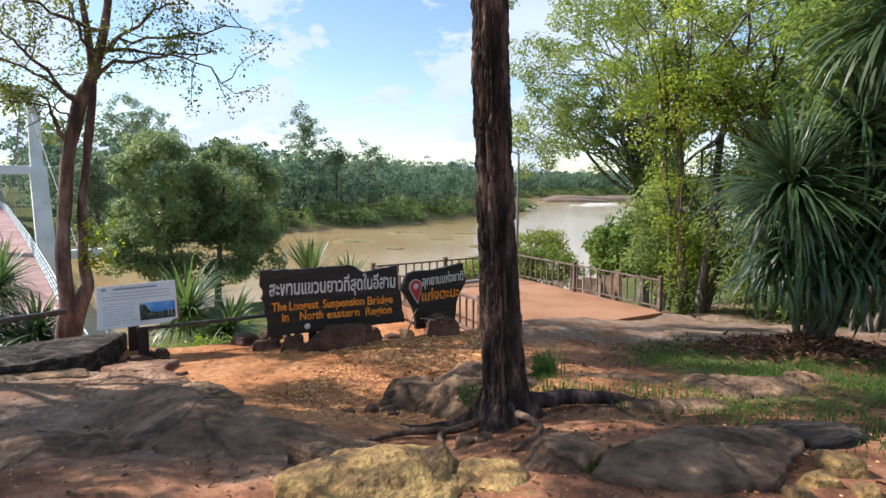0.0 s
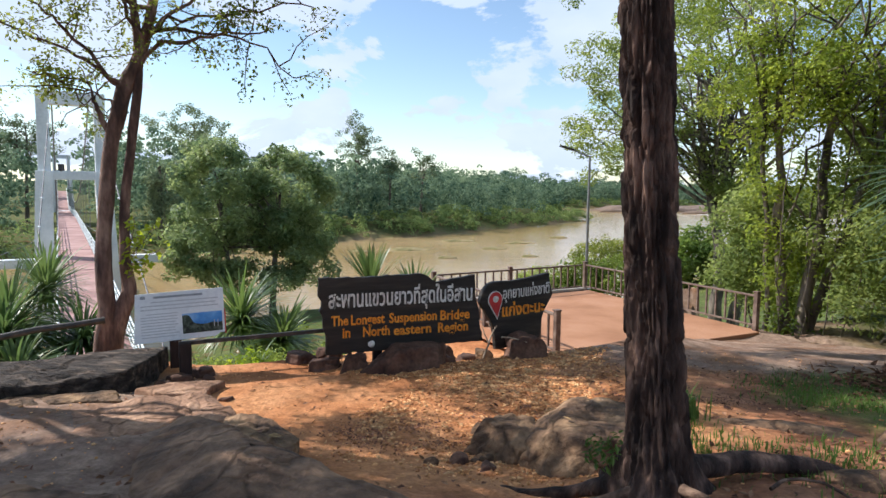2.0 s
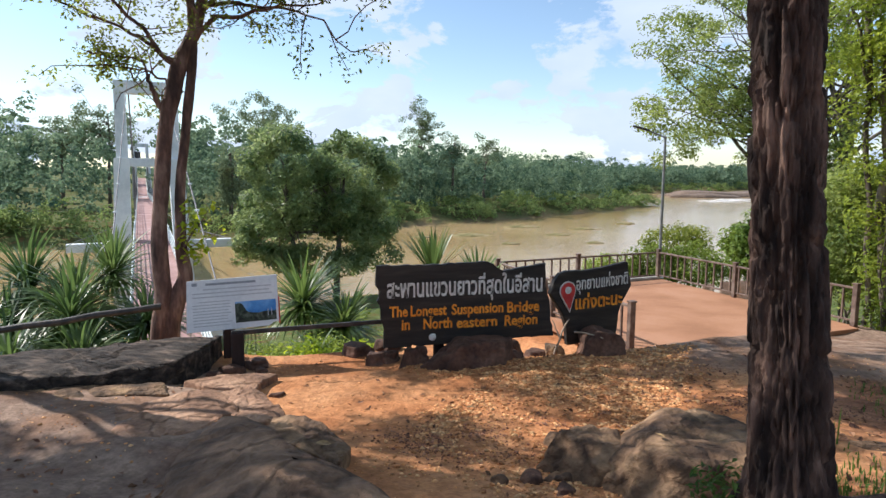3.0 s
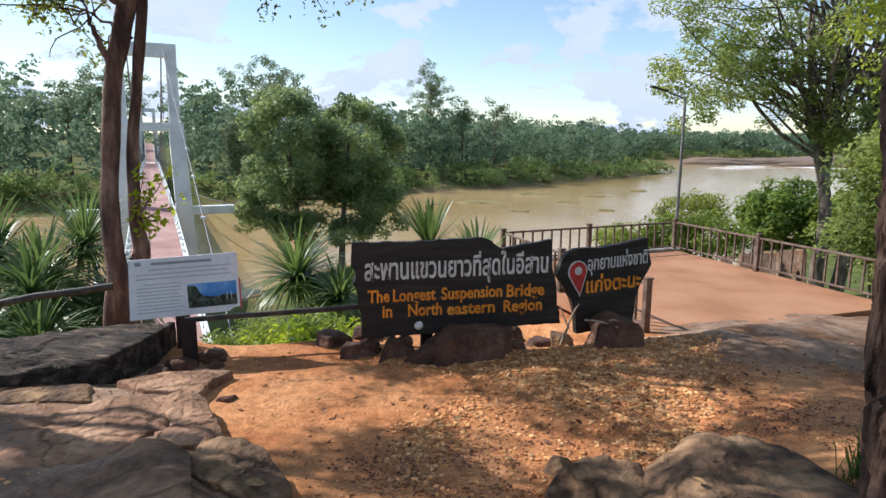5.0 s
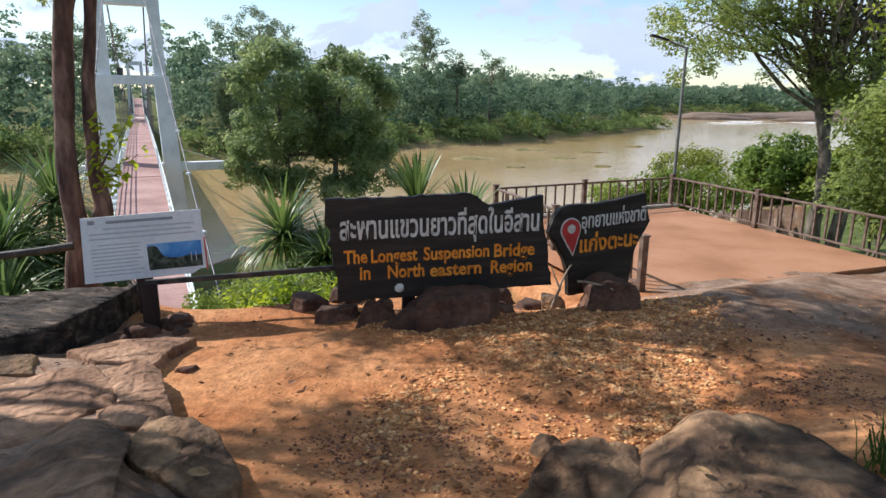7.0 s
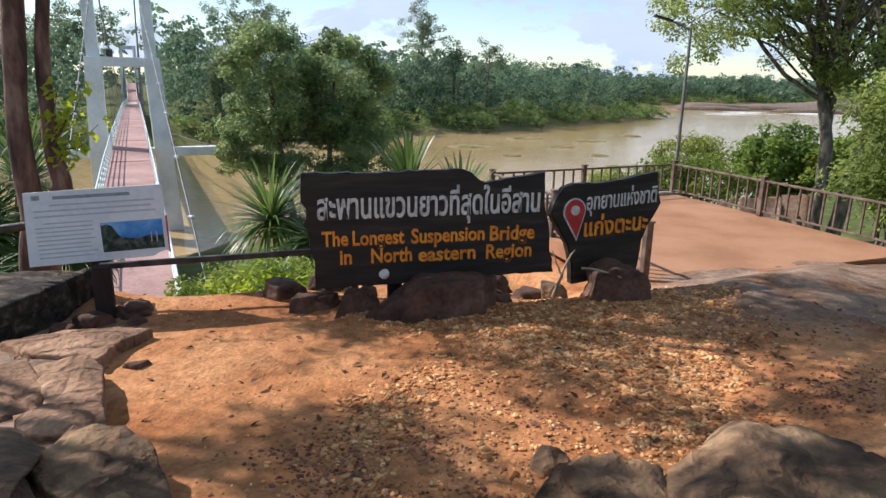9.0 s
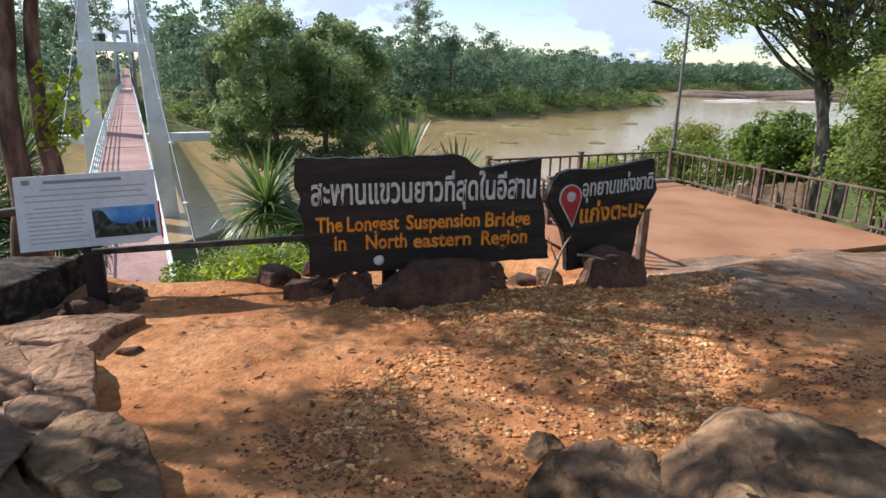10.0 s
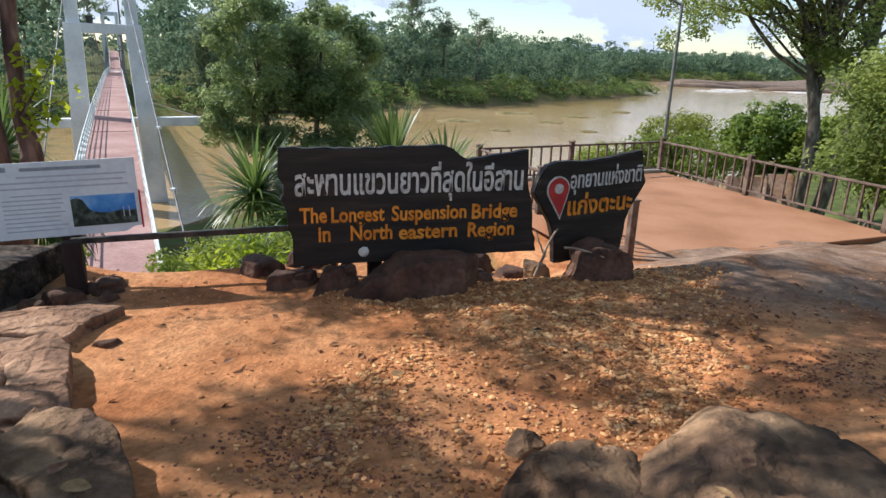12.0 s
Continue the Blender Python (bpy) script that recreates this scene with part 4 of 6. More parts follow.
rr = np.random.default_rng(66)
V, F = blades(np.stack([rr.normal(0.93, 0.07, 190), rr.normal(6.02, 0.09, 190)], -1), 0.14, 0.34, 67, 0.006)
tagged(new("grass_tuft", np_mesh("grass_tuft", V, F, GRASS, False)), "tuft of long green grass beside the big boulder", "grass", kind="stuff")

# ---- the signs ----
def face_m(p, angle):
    """Local x along the face, y out of its back, z up; the origin on the ground plane under p."""
    return pose(p[0], p[1], 0, 0, 0, angle)


def plank_bm(outline, thick, m, seed, rough=0.004):
    """A board cut to an uneven outline, with worn edges."""
    r = np.random.default_rng(seed)
    pts = []
    n = len(outline)
    for i in range(n):
        a, b = outline[i], outline[(i + 1) % n]
        L = math.dist(a, b)
        k = max(1, int(L / 0.06))
        for j in range(k):
            t = j / k
            w = rough * r.normal() if j else 0
            dx, dz = (b[0] - a[0]) / L, (b[1] - a[1]) / L
            pts.append((a[0] + (b[0] - a[0]) * t - dz * w, a[1] + (b[1] - a[1]) * t + dx * w))
    bm = bmesh.new()
    front = [bm.verts.new((x, -thick / 2, z)) for x, z in pts]
    f = bm.faces.new(front)
    out = bmesh.ops.extrude_face_region(bm, geom=[f])
    bmesh.ops.translate(bm, verts=[v for v in out["geom"] if isinstance(v, bmesh.types.BMVert)], vec=(0, thick, 0))
    bmesh.ops.recalc_face_normals(bm, faces=bm.faces)
    rim = [e for e in bm.edges if abs(e.verts[0].co.y - e.verts[1].co.y) < 1e-6]
    bmesh.ops.bevel(bm, geom=rim, offset=0.012, segments=2, affect="EDGES", clamp_overlap=True)
    bm.transform(m)
    return bm


def lettering(name, body, u0, u1, z0, z1, face, material, parent, depth=0.006, slope=0.0, label="", bold=0.0, latin=False):
    """Raised letters fitted into a strip of a face."""
    cu = bpy.data.curves.new(name, "FONT")
    cu.body = body
    cu.extrude = depth
    cu.offset = bold
    cu.resolution_u = 3
    tmp = bpy.data.objects.new(name, cu)
    scene.collection.objects.link(tmp)
    bpy.context.view_layer.update()
    me = bpy.data.meshes.new_from_object(tmp.evaluated_get(bpy.context.evaluated_depsgraph_get()))
    bpy.data.objects.remove(tmp)
    co = np.array([v.co[:] for v in me.vertices])
    lo, hi = co.min(0), co.max(0)
    x = u0 + (co[:, 0] - lo[0]) / (hi[0] - lo[0]) * (u1 - u0)
    z = z0 + (co[:, 1] - lo[1]) / (hi[1] - lo[1]) * (z1 - z0) + slope * (x - u0)
    if latin:
        z = z0 + co[:, 1] / 0.70 * (z1 - z0)
    y = -co[:, 2] - 0.002
    q = np.stack([x, y, z], -1)
    me.vertices.foreach_set("co", q.astype(np.float32).ravel())
    me.materials.clear()
    me.materials.append(material)
    me.transform(face)
    me.update()
    return mesh_part(name, me, parent, label)


A_M = face_m((-2.89, 7.907), 31)
A_FRONT = A_M @ pose(0, -0.047, 0)
sign_a = thing("name_sign", (-1.9, 8.5, 0.42), "large dark wooden park sign with white and orange lettering", "sign")
A_OUT = [(0.00, 1.545), (0.60, 1.535), (1.30, 1.555), (1.38, 1.525), (1.44, 1.47), (1.51, 1.435), (1.70, 1.465), (2.04, 1.512), (2.05, 1.25), (2.11, 1.0), (2.12, 0.85), (2.17, 0.615),
         (1.75, 0.62), (1.45, 0.61), (0.60, 0.60), (0.08, 0.60), (0.085, 0.80), (0.045, 0.98), (0.03, 1.10), (0.00, 1.14), (0.028, 1.19), (0.03, 1.26), (-0.01, 1.32)]
part("board", plank_bm(A_OUT[::-1], 0.09, A_M, 3), SIGNWOOD, sign_a)
lettering("thai_line", "สะพานแขวนยาวที่สุดในอีสาน", 0.11, 2.0, 1.10, 1.425, A_FRONT, WHITE_PAINT, sign_a, label="raised white Thai lettering", bold=0.018)
for word, u0, u1, z0, z1 in (("The", 0.14, 0.35, 0.958, 1.078), ("Longest", 0.385, 0.81, 0.955, 1.075), ("Suspension", 0.87, 1.505, 0.95, 1.07), ("Bridge", 1.555, 1.965, 0.94, 1.065),
                             ("in", 0.28, 0.375, 0.802, 0.925), ("North", 0.535, 0.875, 0.80, 0.92), ("eastern", 0.93, 1.43, 0.79, 0.91), ("Region", 1.525, 1.945, 0.782, 0.905)):
    lettering("english_word", word, u0, u1, z0, z1, A_FRONT, ORANGE_PAINT, sign_a, label="raised orange lettering", bold=0.02, latin=True)
bm = bmesh.new()
bmesh.ops.create_icosphere(bm, subdivisions=3, radius=0.042)
for v in bm.verts:
    v.co *= 1 + 0.12 * noise.noise(v.co * 40)
bm.transform(A_FRONT @ pose(0.64, -0.01, 0.70) @ Matrix.Diagonal((1.05, 0.5, 1, 1)))
part("white_plug", bm, WHITE_PAINT, sign_a, "round white patch near the foot", True)
for u in (0.75, 1.5):
    part("leg", box_bm((0.12, 0.07, 0.85), A_M @ pose(u, 0.085, 0.60), 0.008), POST_WOOD, sign_a)

B_M = face_m((-1.0, 9.1), 40)
B_FRONT = B_M @ pose(0, -0.047, 0)
sign_b = thing("location_sign", (-0.55, 9.45, 0.42), "small dark wooden sign with a red map pin", "sign")
B_OUT = [(-0.05, 1.29), (0.02, 1.365), (0.12, 1.392), (0.40, 1.385), (0.66, 1.405), (0.82, 1.43), (1.06, 1.457), (1.085, 1.30), (1.135, 1.16), (1.07, 1.05), (1.00, 0.95), (0.94, 0.80), (0.93, 0.65), (0.90, 0.46),
         (0.16, 0.46), (0.14, 0.66), (0.08, 0.85), (-0.02, 1.0), (-0.11, 1.13)]
part("board", plank_bm(B_OUT[::-1], 0.085, B_M, 5), SIGNWOOD, sign_b)
lettering("thai_line", "อุทยานแห่งชาติ", 0.26, 1.06, 1.09, 1.33, B_FRONT @ pose(0, 0.004, 0), WHITE_PAINT, sign_b, label="small pale Thai lettering", slope=0.04, bold=0.01)
lettering("thai_line", "แก่งตะนะ", 0.25, 0.98, 0.90, 1.10, B_FRONT @ pose(0, 0.004, 0), ORANGE_PAINT, sign_b, label="orange Thai lettering", slope=0.02, bold=0.02)


def pin_bm(r, depth, m, tip=2.35):
    bm = bmesh.new()
    pts = [(r * math.cos(radians(a)), r * math.sin(radians(a))) for a in range(-28, 209, 12)] + [(0, -r * tip)]
    f = bm.faces.new([bm.verts.new((x, 0, z)) for x, z in pts])
    out = bmesh.ops.extrude_face_region(bm, geom=[f])
    bmesh.ops.translate(bm, verts=[v for v in out["geom"] if isinstance(v, bmesh.types.BMVert)], vec=(0, -depth, 0))
    bmesh.ops.recalc_face_normals(bm, faces=bm.faces)
    bm.transform(m)
    return bm


PIN = B_FRONT @ pose(0.13, 0.004, 1.15) @ pose(0, 0, 0, 0, -8, 0)
part("pin_outline", pin_bm(0.118, 0.012, PIN), WHITE_PAINT, sign_b, "white outline of the map pin")
part("pin", pin_bm(0.104, 0.018, PIN), RED_PAINT, sign_b, "red painted map pin")
bm = bmesh.new()
bmesh.ops.create_cone(bm, cap_ends=True, segments=24, radius1=0.045, radius2=0.045, depth=0.012)
bm.transform(PIN @ pose(0, -0.02, 0.01, 90))
part("pin_eye", bm, WHITE_PAINT, sign_b, "pale disc of the map pin")

# ---- stick and fallen leaves ----
stick = thing("forked_stick", (-0.98, 9.02, 0.42), "pale dry forked stick leaning between the signs", "stick")
for a, b, r0 in (((-1.0, 8.98, 0.38), (-0.84, 9.14, 0.80), 0.017), ((-0.93, 9.05, 0.55), (-1.04, 9.10, 0.78), 0.012)):
    V, F = tubes([(bend(a, b, 8, 0.12, 0, int(r0 * 1000)), np.linspace(r0, r0 * 0.5, 8))], 8, 0.15, 2)
    mesh_part("branch", np_mesh("branch", V, F, DRY_WOOD), stick)
V, F = tubes([(bend((-0.76, 8.90, 0.70), (-0.42, 8.93, 0.64), 8, 0.08, -0.03, 33), np.linspace(0.012, 0.006, 8))], 8, 0.15, 2)
tagged(new("stick", np_mesh("stick", V, F, DRY_WOOD)), "short pale twig lying on the cleft boulder", "stick")


def fallen_leaf(x, y, z, size, rz, tilt, material, label):
    """One dry leaf, curled along its midrib."""
    V, F = [], []
    for i in range(9):
        t = i / 8
        w = 0.32 * math.sin(math.pi * (0.08 + 0.9 * t)) ** 0.8
        for j in (-1, -0.5, 0, 0.5, 1):
            V.append(((t - 0.5) * size, j * w * size, size * (0.22 * (j * w * 2.2) ** 2 + 0.14 * (t - 0.5) ** 2)))
    for i in range(8):
        for j in range(4):
            F.append((i * 5 + j, i * 5 + j + 1, i * 5 + j + 6, i * 5 + j + 5))
    ob = new("fallen_leaf", np_mesh("fallen_leaf", V, F, material))
    ob.matrix_basis = pose(x, y, z, tilt[0], tilt[1], rz)
    return tagged(ob, label, "leaf", "fallen leaves")


for x, y, z, size, rz, tilt, m, lb in ((-2.16, 5.14, 0.745, 0.10, 20, (6, 5), DRY_LEAF, "curled tan dead leaf on a ledge slab"), (-2.3, 5.2, 0.75, 0.09, 100, (0, 8), LITTER, "small brown dead leaf on a ledge slab"),
                                       (0.02, 5.62, 0.875, 0.07, 150, (10, -8), DRY_LEAF, "tan dead leaf on the big boulder"), (0.12, 5.78, 0.90, 0.075, 60, (0, 10), LITTER, "small brown dead leaf on the big boulder"),
                                       (-1.5, 6.7, 0.50, 0.08, 30, (0, 0), DRY_LEAF, "tan dead leaf on the sand"), (-2.5, 6.55, 0.49, 0.07, 80, (0, 0), LITTER, "brown dead leaf on the sand")):
    fallen_leaf(x, y, z, size, rz, tilt, m, lb)

# ---- information board ----
I_M = pose(-4.765, 7.12, 0.825, 0, 0, 37.2) @ pose(0, 0, 0, -4, -1.2, 0)
info = thing("information_board", (-4.3, 7.3, 0.45), "white printed information panel on dark posts, one corner chipped", "sign")
bm = bmesh.new()
panel = [(-0.03, 0.0), (0.84, 0.0), (0.90, 0.035), (0.955, 0.04), (0.955, 0.575), (0.0, 0.565)]
f = bm.faces.new([bm.verts.new((x, -0.012, z)) for x, z in panel])
out = bmesh.ops.extrude_face_region(bm, geom=[f])
bmesh.ops.translate(bm, verts=[v for v in out["geom"] if isinstance(v, bmesh.types.BMVert)], vec=(0, 0.024, 0))
bmesh.ops.recalc_face_normals(bm, faces=bm.faces)
bm.transform(I_M)
part("panel", bm, BOARD, info)


def strip(name, u0, u1, z0, z1, material, off=0.0015, label=""):
    part(name, box_bm((u1 - u0, 0.002, z1 - z0), I_M @ pose((u0 + u1) / 2, -0.012 - off, (z0 + z1) / 2)), material, info, label)


strip("photo", 0.485, 0.93, 0.065, 0.30, PHOTO_SKY, label="printed photo with blue sky and dark woods")
ri = np.random.default_rng(12)
bm = bmesh.new()
top = [(0.485, 0.275), (0.53, 0.285), (0.565, 0.27), (0.60, 0.20), (0.63, 0.175), (0.68, 0.165), (0.74, 0.16), (0.79, 0.17), (0.84, 0.175), (0.88, 0.165), (0.93, 0.175)]
bm.faces.new([bm.verts.new((x, -0.0165, z)) for x, z in [(0.485, 0.065), (0.93, 0.065)] + top[::-1]])
bm.transform(I_M)
part("photo_scenery", bm, PHOTO_DARK, info)
for u in (0.835, 0.875):
    strip("photo_tower", u, u + 0.008, 0.12, 0.20, PRINT_FAINT, 0.0055)
strip("title_bar", 0.19, 0.72, 0.505, 0.53, PRINT)
strip("emblem", 0.05, 0.105, 0.505, 0.54, PRINT)
for i in range(3):
    strip("text_line", 0.16 if i == 0 else 0.05, 0.90 - 0.04 * ri.uniform(), 0.455 - i * 0.042, 0.468 - i * 0.042, PRINT_FAINT)
for i in range(9):
    strip("text_line", 0.10 if i == 0 else 0.045, 0.45 - 0.05 * ri.uniform(), 0.318 - i * 0.033, 0.328 - i * 0.033, PRINT_FAINT)
part("edge_strip", box_bm((0.012, 0.03, 0.3), I_M @ pose(0.963, 0, 0.17)), RED_PAINT, info, "faded red strip along one edge")
for x, y in ((-4.235, 7.22), (-4.58, 7.56)):
    part("post", box_bm((0.13, 0.11, 0.80), pose(x, y, 0.45, 0, 0, 37), 0.01), POST_WOOD, info, "dark square wooden post")
part("brace", beam_bm((-4.62, 7.28, 0.93), (-4.12, 7.66, 0.94), 0.05, 0.06, 0.004), POST_WOOD, info)

# ---- low rails at the bluff's edge ----
fence = thing("edge_rail", (-4.0, 7.8, 0.4), "dark steel bar rail along the bluff edge", "railing")
part("bar", beam_bm((-4.45, 7.42, 0.775), (-2.62, 8.38, 0.845), 0.035, 0.05, 0.006), DARK_METAL, fence)
part("post", box_bm((0.05, 0.05, 0.9), pose(-2.66, 8.37, 0.42), 0.004), DARK_METAL, fence)
fence2 = thing("pole_rail", (-7.0, 7.2, 0.4), "dark round pole rail tied to a tree", "railing")
V, F = tubes([(bend((-5.98, 8.12, 0.84), (-9.6, 4.7, 0.62), 14, 0.05, 0.012, 5), 0.042)], 10, 0.12, 3)
mesh_part("pole", np_mesh("pole", V, F, DARK_METAL), fence2)
for x, y in ((-9.2, 5.08), (-7.6, 6.6)):
    z = height(x, y)
    part("post", box_bm((0.07, 0.07, 0.8 - 0 * z), pose(x, y, 0.33, 0, 0, 40), 0.006), POST_WOOD, fence2)

# ---- terrace with its balustrade ----
CT, EP, NL, FL = Vector((1.0, 23.07, 0)), Vector((4.95, 17.45, 0)), Vector((0.0, 13.85, 0)), Vector((-3.64, 19.1, 0))
TERR = -0.84
ctr = (CT + EP + NL + FL) / 4
terrace = thing("terrace", (ctr.x, ctr.y, TERR - 0.3), "red-brown coated viewing terrace above the river", "terrace", kind="structure")
bm = bmesh.new()
corners = [NL, EP, CT, FL]
corners = [c + (c - ctr).normalized() * 0.12 for c in corners]
f = bm.faces.new([bm.verts.new((c.x, c.y, TERR)) for c in corners])
out = bmesh.ops.extrude_face_region(bm, geom=[f])
bmesh.ops.translate(bm, verts=[v for v in out["geom"] if isinstance(v, bmesh.types.BMVert)], vec=(0, 0, -0.3))
bmesh.ops.recalc_face_normals(bm, faces=bm.faces)
part("slab", bm, TERRACE, terrace)
part("kerb", beam_bm((CT.x, CT.y, TERR + 0.04), (FL.x, FL.y, TERR + 0.04), 0.22, 0.08, 0.01), CONCRETE, terrace, "pale concrete kerb")
part("kerb", beam_bm((NL.x + 0.25, NL.y - 0.05, TERR - 0.05), (EP.x, EP.y - 0.2, TERR - 0.05), 0.10, 0.13, 0.01), TERRACE, terrace)
for c in (CT, EP, FL, (CT + FL) / 2, (CT + EP) / 2, (NL + FL) / 2):
    q = c + (ctr - c).normalized() * 0.4
    part("pillar", box_bm((0.35, 0.35, 7.5), pose(q.x, q.y, TERR - 0.3 - 3.75), 0.02), CONCRETE, terrace)


def balustrade(a, b, posts, spacing, label):
    """A rail between two points with posts at the given shares of its length."""
    a, b = Vector((a.x, a.y, TERR)), Vector((b.x, b.y, TERR))
    d = b - a
    L = d.length
    ang = math.degrees(math.atan2(d.y, d.x))
    root = thing("balustrade", (a + b) / 2, label, "railing", group="terrace balustrades")
    up = Vector((0, 0, 1))
    part("top_rail", beam_bm(a + up * 0.88, b + up * 0.88, 0.075, 0.05, 0.008), RAIL, root)
    part("bottom_rail", beam_bm(a + up * 0.13, b + up * 0.13, 0.05, 0.045, 0.006), RAIL, root)
    pm = bpy.data.meshes.new("post")
    t = box_bm((0.12, 0.12, 0.98), None, 0.01)
    cap = box_bm((0.15, 0.15, 0.03), pose(0, 0, 0.495), 0.006)
    tmp = bpy.data.meshes.new("cap")
    cap.to_mesh(tmp)
    cap.free()
    t.from_mesh(tmp)
    t.to_mesh(pm)
    t.free()
    pm.materials.append(RAIL)
    for s in posts:
        q = a + d * s
        mesh_part("post", pm, root, "", pose(q.x, q.y, TERR + 0.49, 0, 0, ang))
    bal = bpy.data.meshes.new("baluster")
    t = box_bm((0.045, 0.045, 0.74), None, 0.005)
    t.to_mesh(bal)
    t.free()
    bal.materials.append(RAIL)
    n = int(L / spacing)
    for i in range(1, n):
        s = i / n
        if min(abs(s - q) for q in posts) * L < 0.09:
            continue
        q = a + d * s
        mesh_part("baluster", bal, root, "", pose(q.x, q.y, TERR + 0.50, 0, 0, ang))
    return root


balustrade(EP, CT, (0.0, 0.52, 1.0), 0.30, "brown balustrade along the river side of the terrace")
balustrade(CT - (CT - FL).normalized() * 0.16, FL, (0.52, 1.0), 0.30, "brown balustrade at the far end of the terrace")
balustrade(FL - (FL - NL).normalized() * 0.16, NL, (0.5, 1.0), 0.30, "brown balustrade beside the slope")

# ---- lamp post ----
lamp = thing("street_lamp", (1.05, 23.3, TERR - 0.3), "tall thin steel lamp post with a flat lamp head", "lamp post")
V, F = tubes([([(1.05, 23.32, TERR - 0.9), (1.05, 23.32, 1.5), (1.05, 23.32, 3.84)], [0.055, 0.05, 0.04])], 12)
mesh_part("pole", np_mesh("pole", V, F, GALV), lamp)
part("base_plate", box_bm((0.3, 0.3, 0.03), pose(1.05, 23.32, TERR + 0.0)), GALV, lamp)
V, F = tubes([([(1.05, 23.32, 3.80), (0.75, 23.22, 3.92), (0.42, 23.10, 4.06)], 0.028)], 8)
mesh_part("arm", np_mesh("arm", V, F, GALV), lamp)
part("lamp_head", beam_bm((0.52, 23.13, 4.02), (0.02, 22.96, 4.16), 0.17, 0.06, 0.012), LAMP_BLACK, lamp, "flat dark lamp head")

# ---- suspension bridge ----
TC = Vector((-33.55, 40.2, 0))                     # middle of the near tower
NEAR = Vector((-14.6, 18.45, 0))
AX = (Vector((-120.4, 136.9, 0)) - NEAR).normalized()
PX = Vector((AX.y, -AX.x, 0))                      # to the right of the walkway
TC = NEAR + AX * (TC - NEAR).dot(AX) + PX * 0.08
S_T, S_F = (TC - NEAR).dot(AX), (Vector((-120.4, 136.9, 0)) - NEAR).dot(AX)
DECK_S = [-8, 0, 13.5, S_T, 80, S_F - 10, S_F, S_F + 30]
DECK_Z = [-3.75, -3.27, -2.69, -2.35, -2.1, -3.3, -3.0, 1.0]


def deck_z(s):
    return float(np.interp(s, DECK_S, DECK_Z))


def on_bridge(s, side, up):
    p = NEAR + AX * s + PX * side
    return Vector((p.x, p.y, deck_z(s) + up))


bridge = thing("suspension_bridge", (TC.x, TC.y, WATER), "white suspension footbridge with a red deck across the river", "bridge")
ss = np.linspace(-8, S_F + 30, 90)
HW = 1.12
V, F = [], []
for s in ss:
    for side, up in ((-HW, 0), (HW, 0), (HW, -0.3), (-HW, -0.3)):
        V.append(on_bridge(s, side, up)[:])
for i in range(len(ss) - 1):
    for j in range(4):
        k = (j + 1) % 4
        F.append((i * 4 + j, i * 4 + k, i * 4 + 4 + k, i * 4 + 4 + j))
mesh_part("deck", np_mesh("deck", V, F, DECK, False), bridge, "weathered red walkway")
for s in (5.5, 21.0, S_T + 4, 60, 90, 120):
    a, b = on_bridge(s, -HW + 0.05, 0.006), on_bridge(s, HW - 0.05, 0.006)
    part("deck_joint", beam_bm(a, b, 0.35, 0.012), DECK_LINE, bridge)
a, b = on_bridge(S_F - 14, -HW + 0.1, 0.02), on_bridge(S_F - 14, HW - 0.1, 0.02)
part("threshold", beam_bm(a, b, 3.2, 0.03), TOWER, bridge, "white painted threshold")
for side in (-1, 1):
    lines = [([on_bridge(s, side * HW, up)[:] for s in ss], 0.032) for up in (1.05, 0.75, 0.45, 0.18)]
    for k, l in enumerate(lines):
        V, F = tubes([l], 6)
        mesh_part("handrail" if k == 0 else "side_rail", np_mesh("side_rail", V, F, BRIDGE_RAIL), bridge)
    pm = bpy.data.meshes.new("rail_post")
    t = box_bm((0.05, 0.05, 1.1))
    t.to_mesh(pm)
    t.free()
    pm.materials.append(BRIDGE_RAIL)
    s = -7.0
    while s < S_F + 20:
        q = on_bridge(s, side * HW, 0.53)
        mesh_part("rail_post", pm, bridge, "", Matrix.Translation(q))
        s += 1.5 if s < 30 else 3.0


def taper_bm(a, b, wa, wb, depth):
    """A pier from a up to b, of width wa below and wb above, across the walkway."""
    bm = bmesh.new()
    vs = []
    for p, w in ((a, wa), (b, wb)):
        for sx, sy in ((-1, -1), (1, -1), (1, 1), (-1, 1)):
            q = Vector(p) + PX * (sx * w / 2) + AX * (sy * depth / 2)
            vs.append(bm.verts.new(q))
    bm.faces.new(vs[:4][::-1])
    bm.faces.new(vs[4:])
    for i in range(4):
        k = (i + 1) % 4
        bm.faces.new((vs[i], vs[k], vs[4 + k], vs[4 + i]))
    bmesh.ops.bevel(bm, geom=bm.edges[:], offset=0.04, segments=1, affect="EDGES")
    return bm


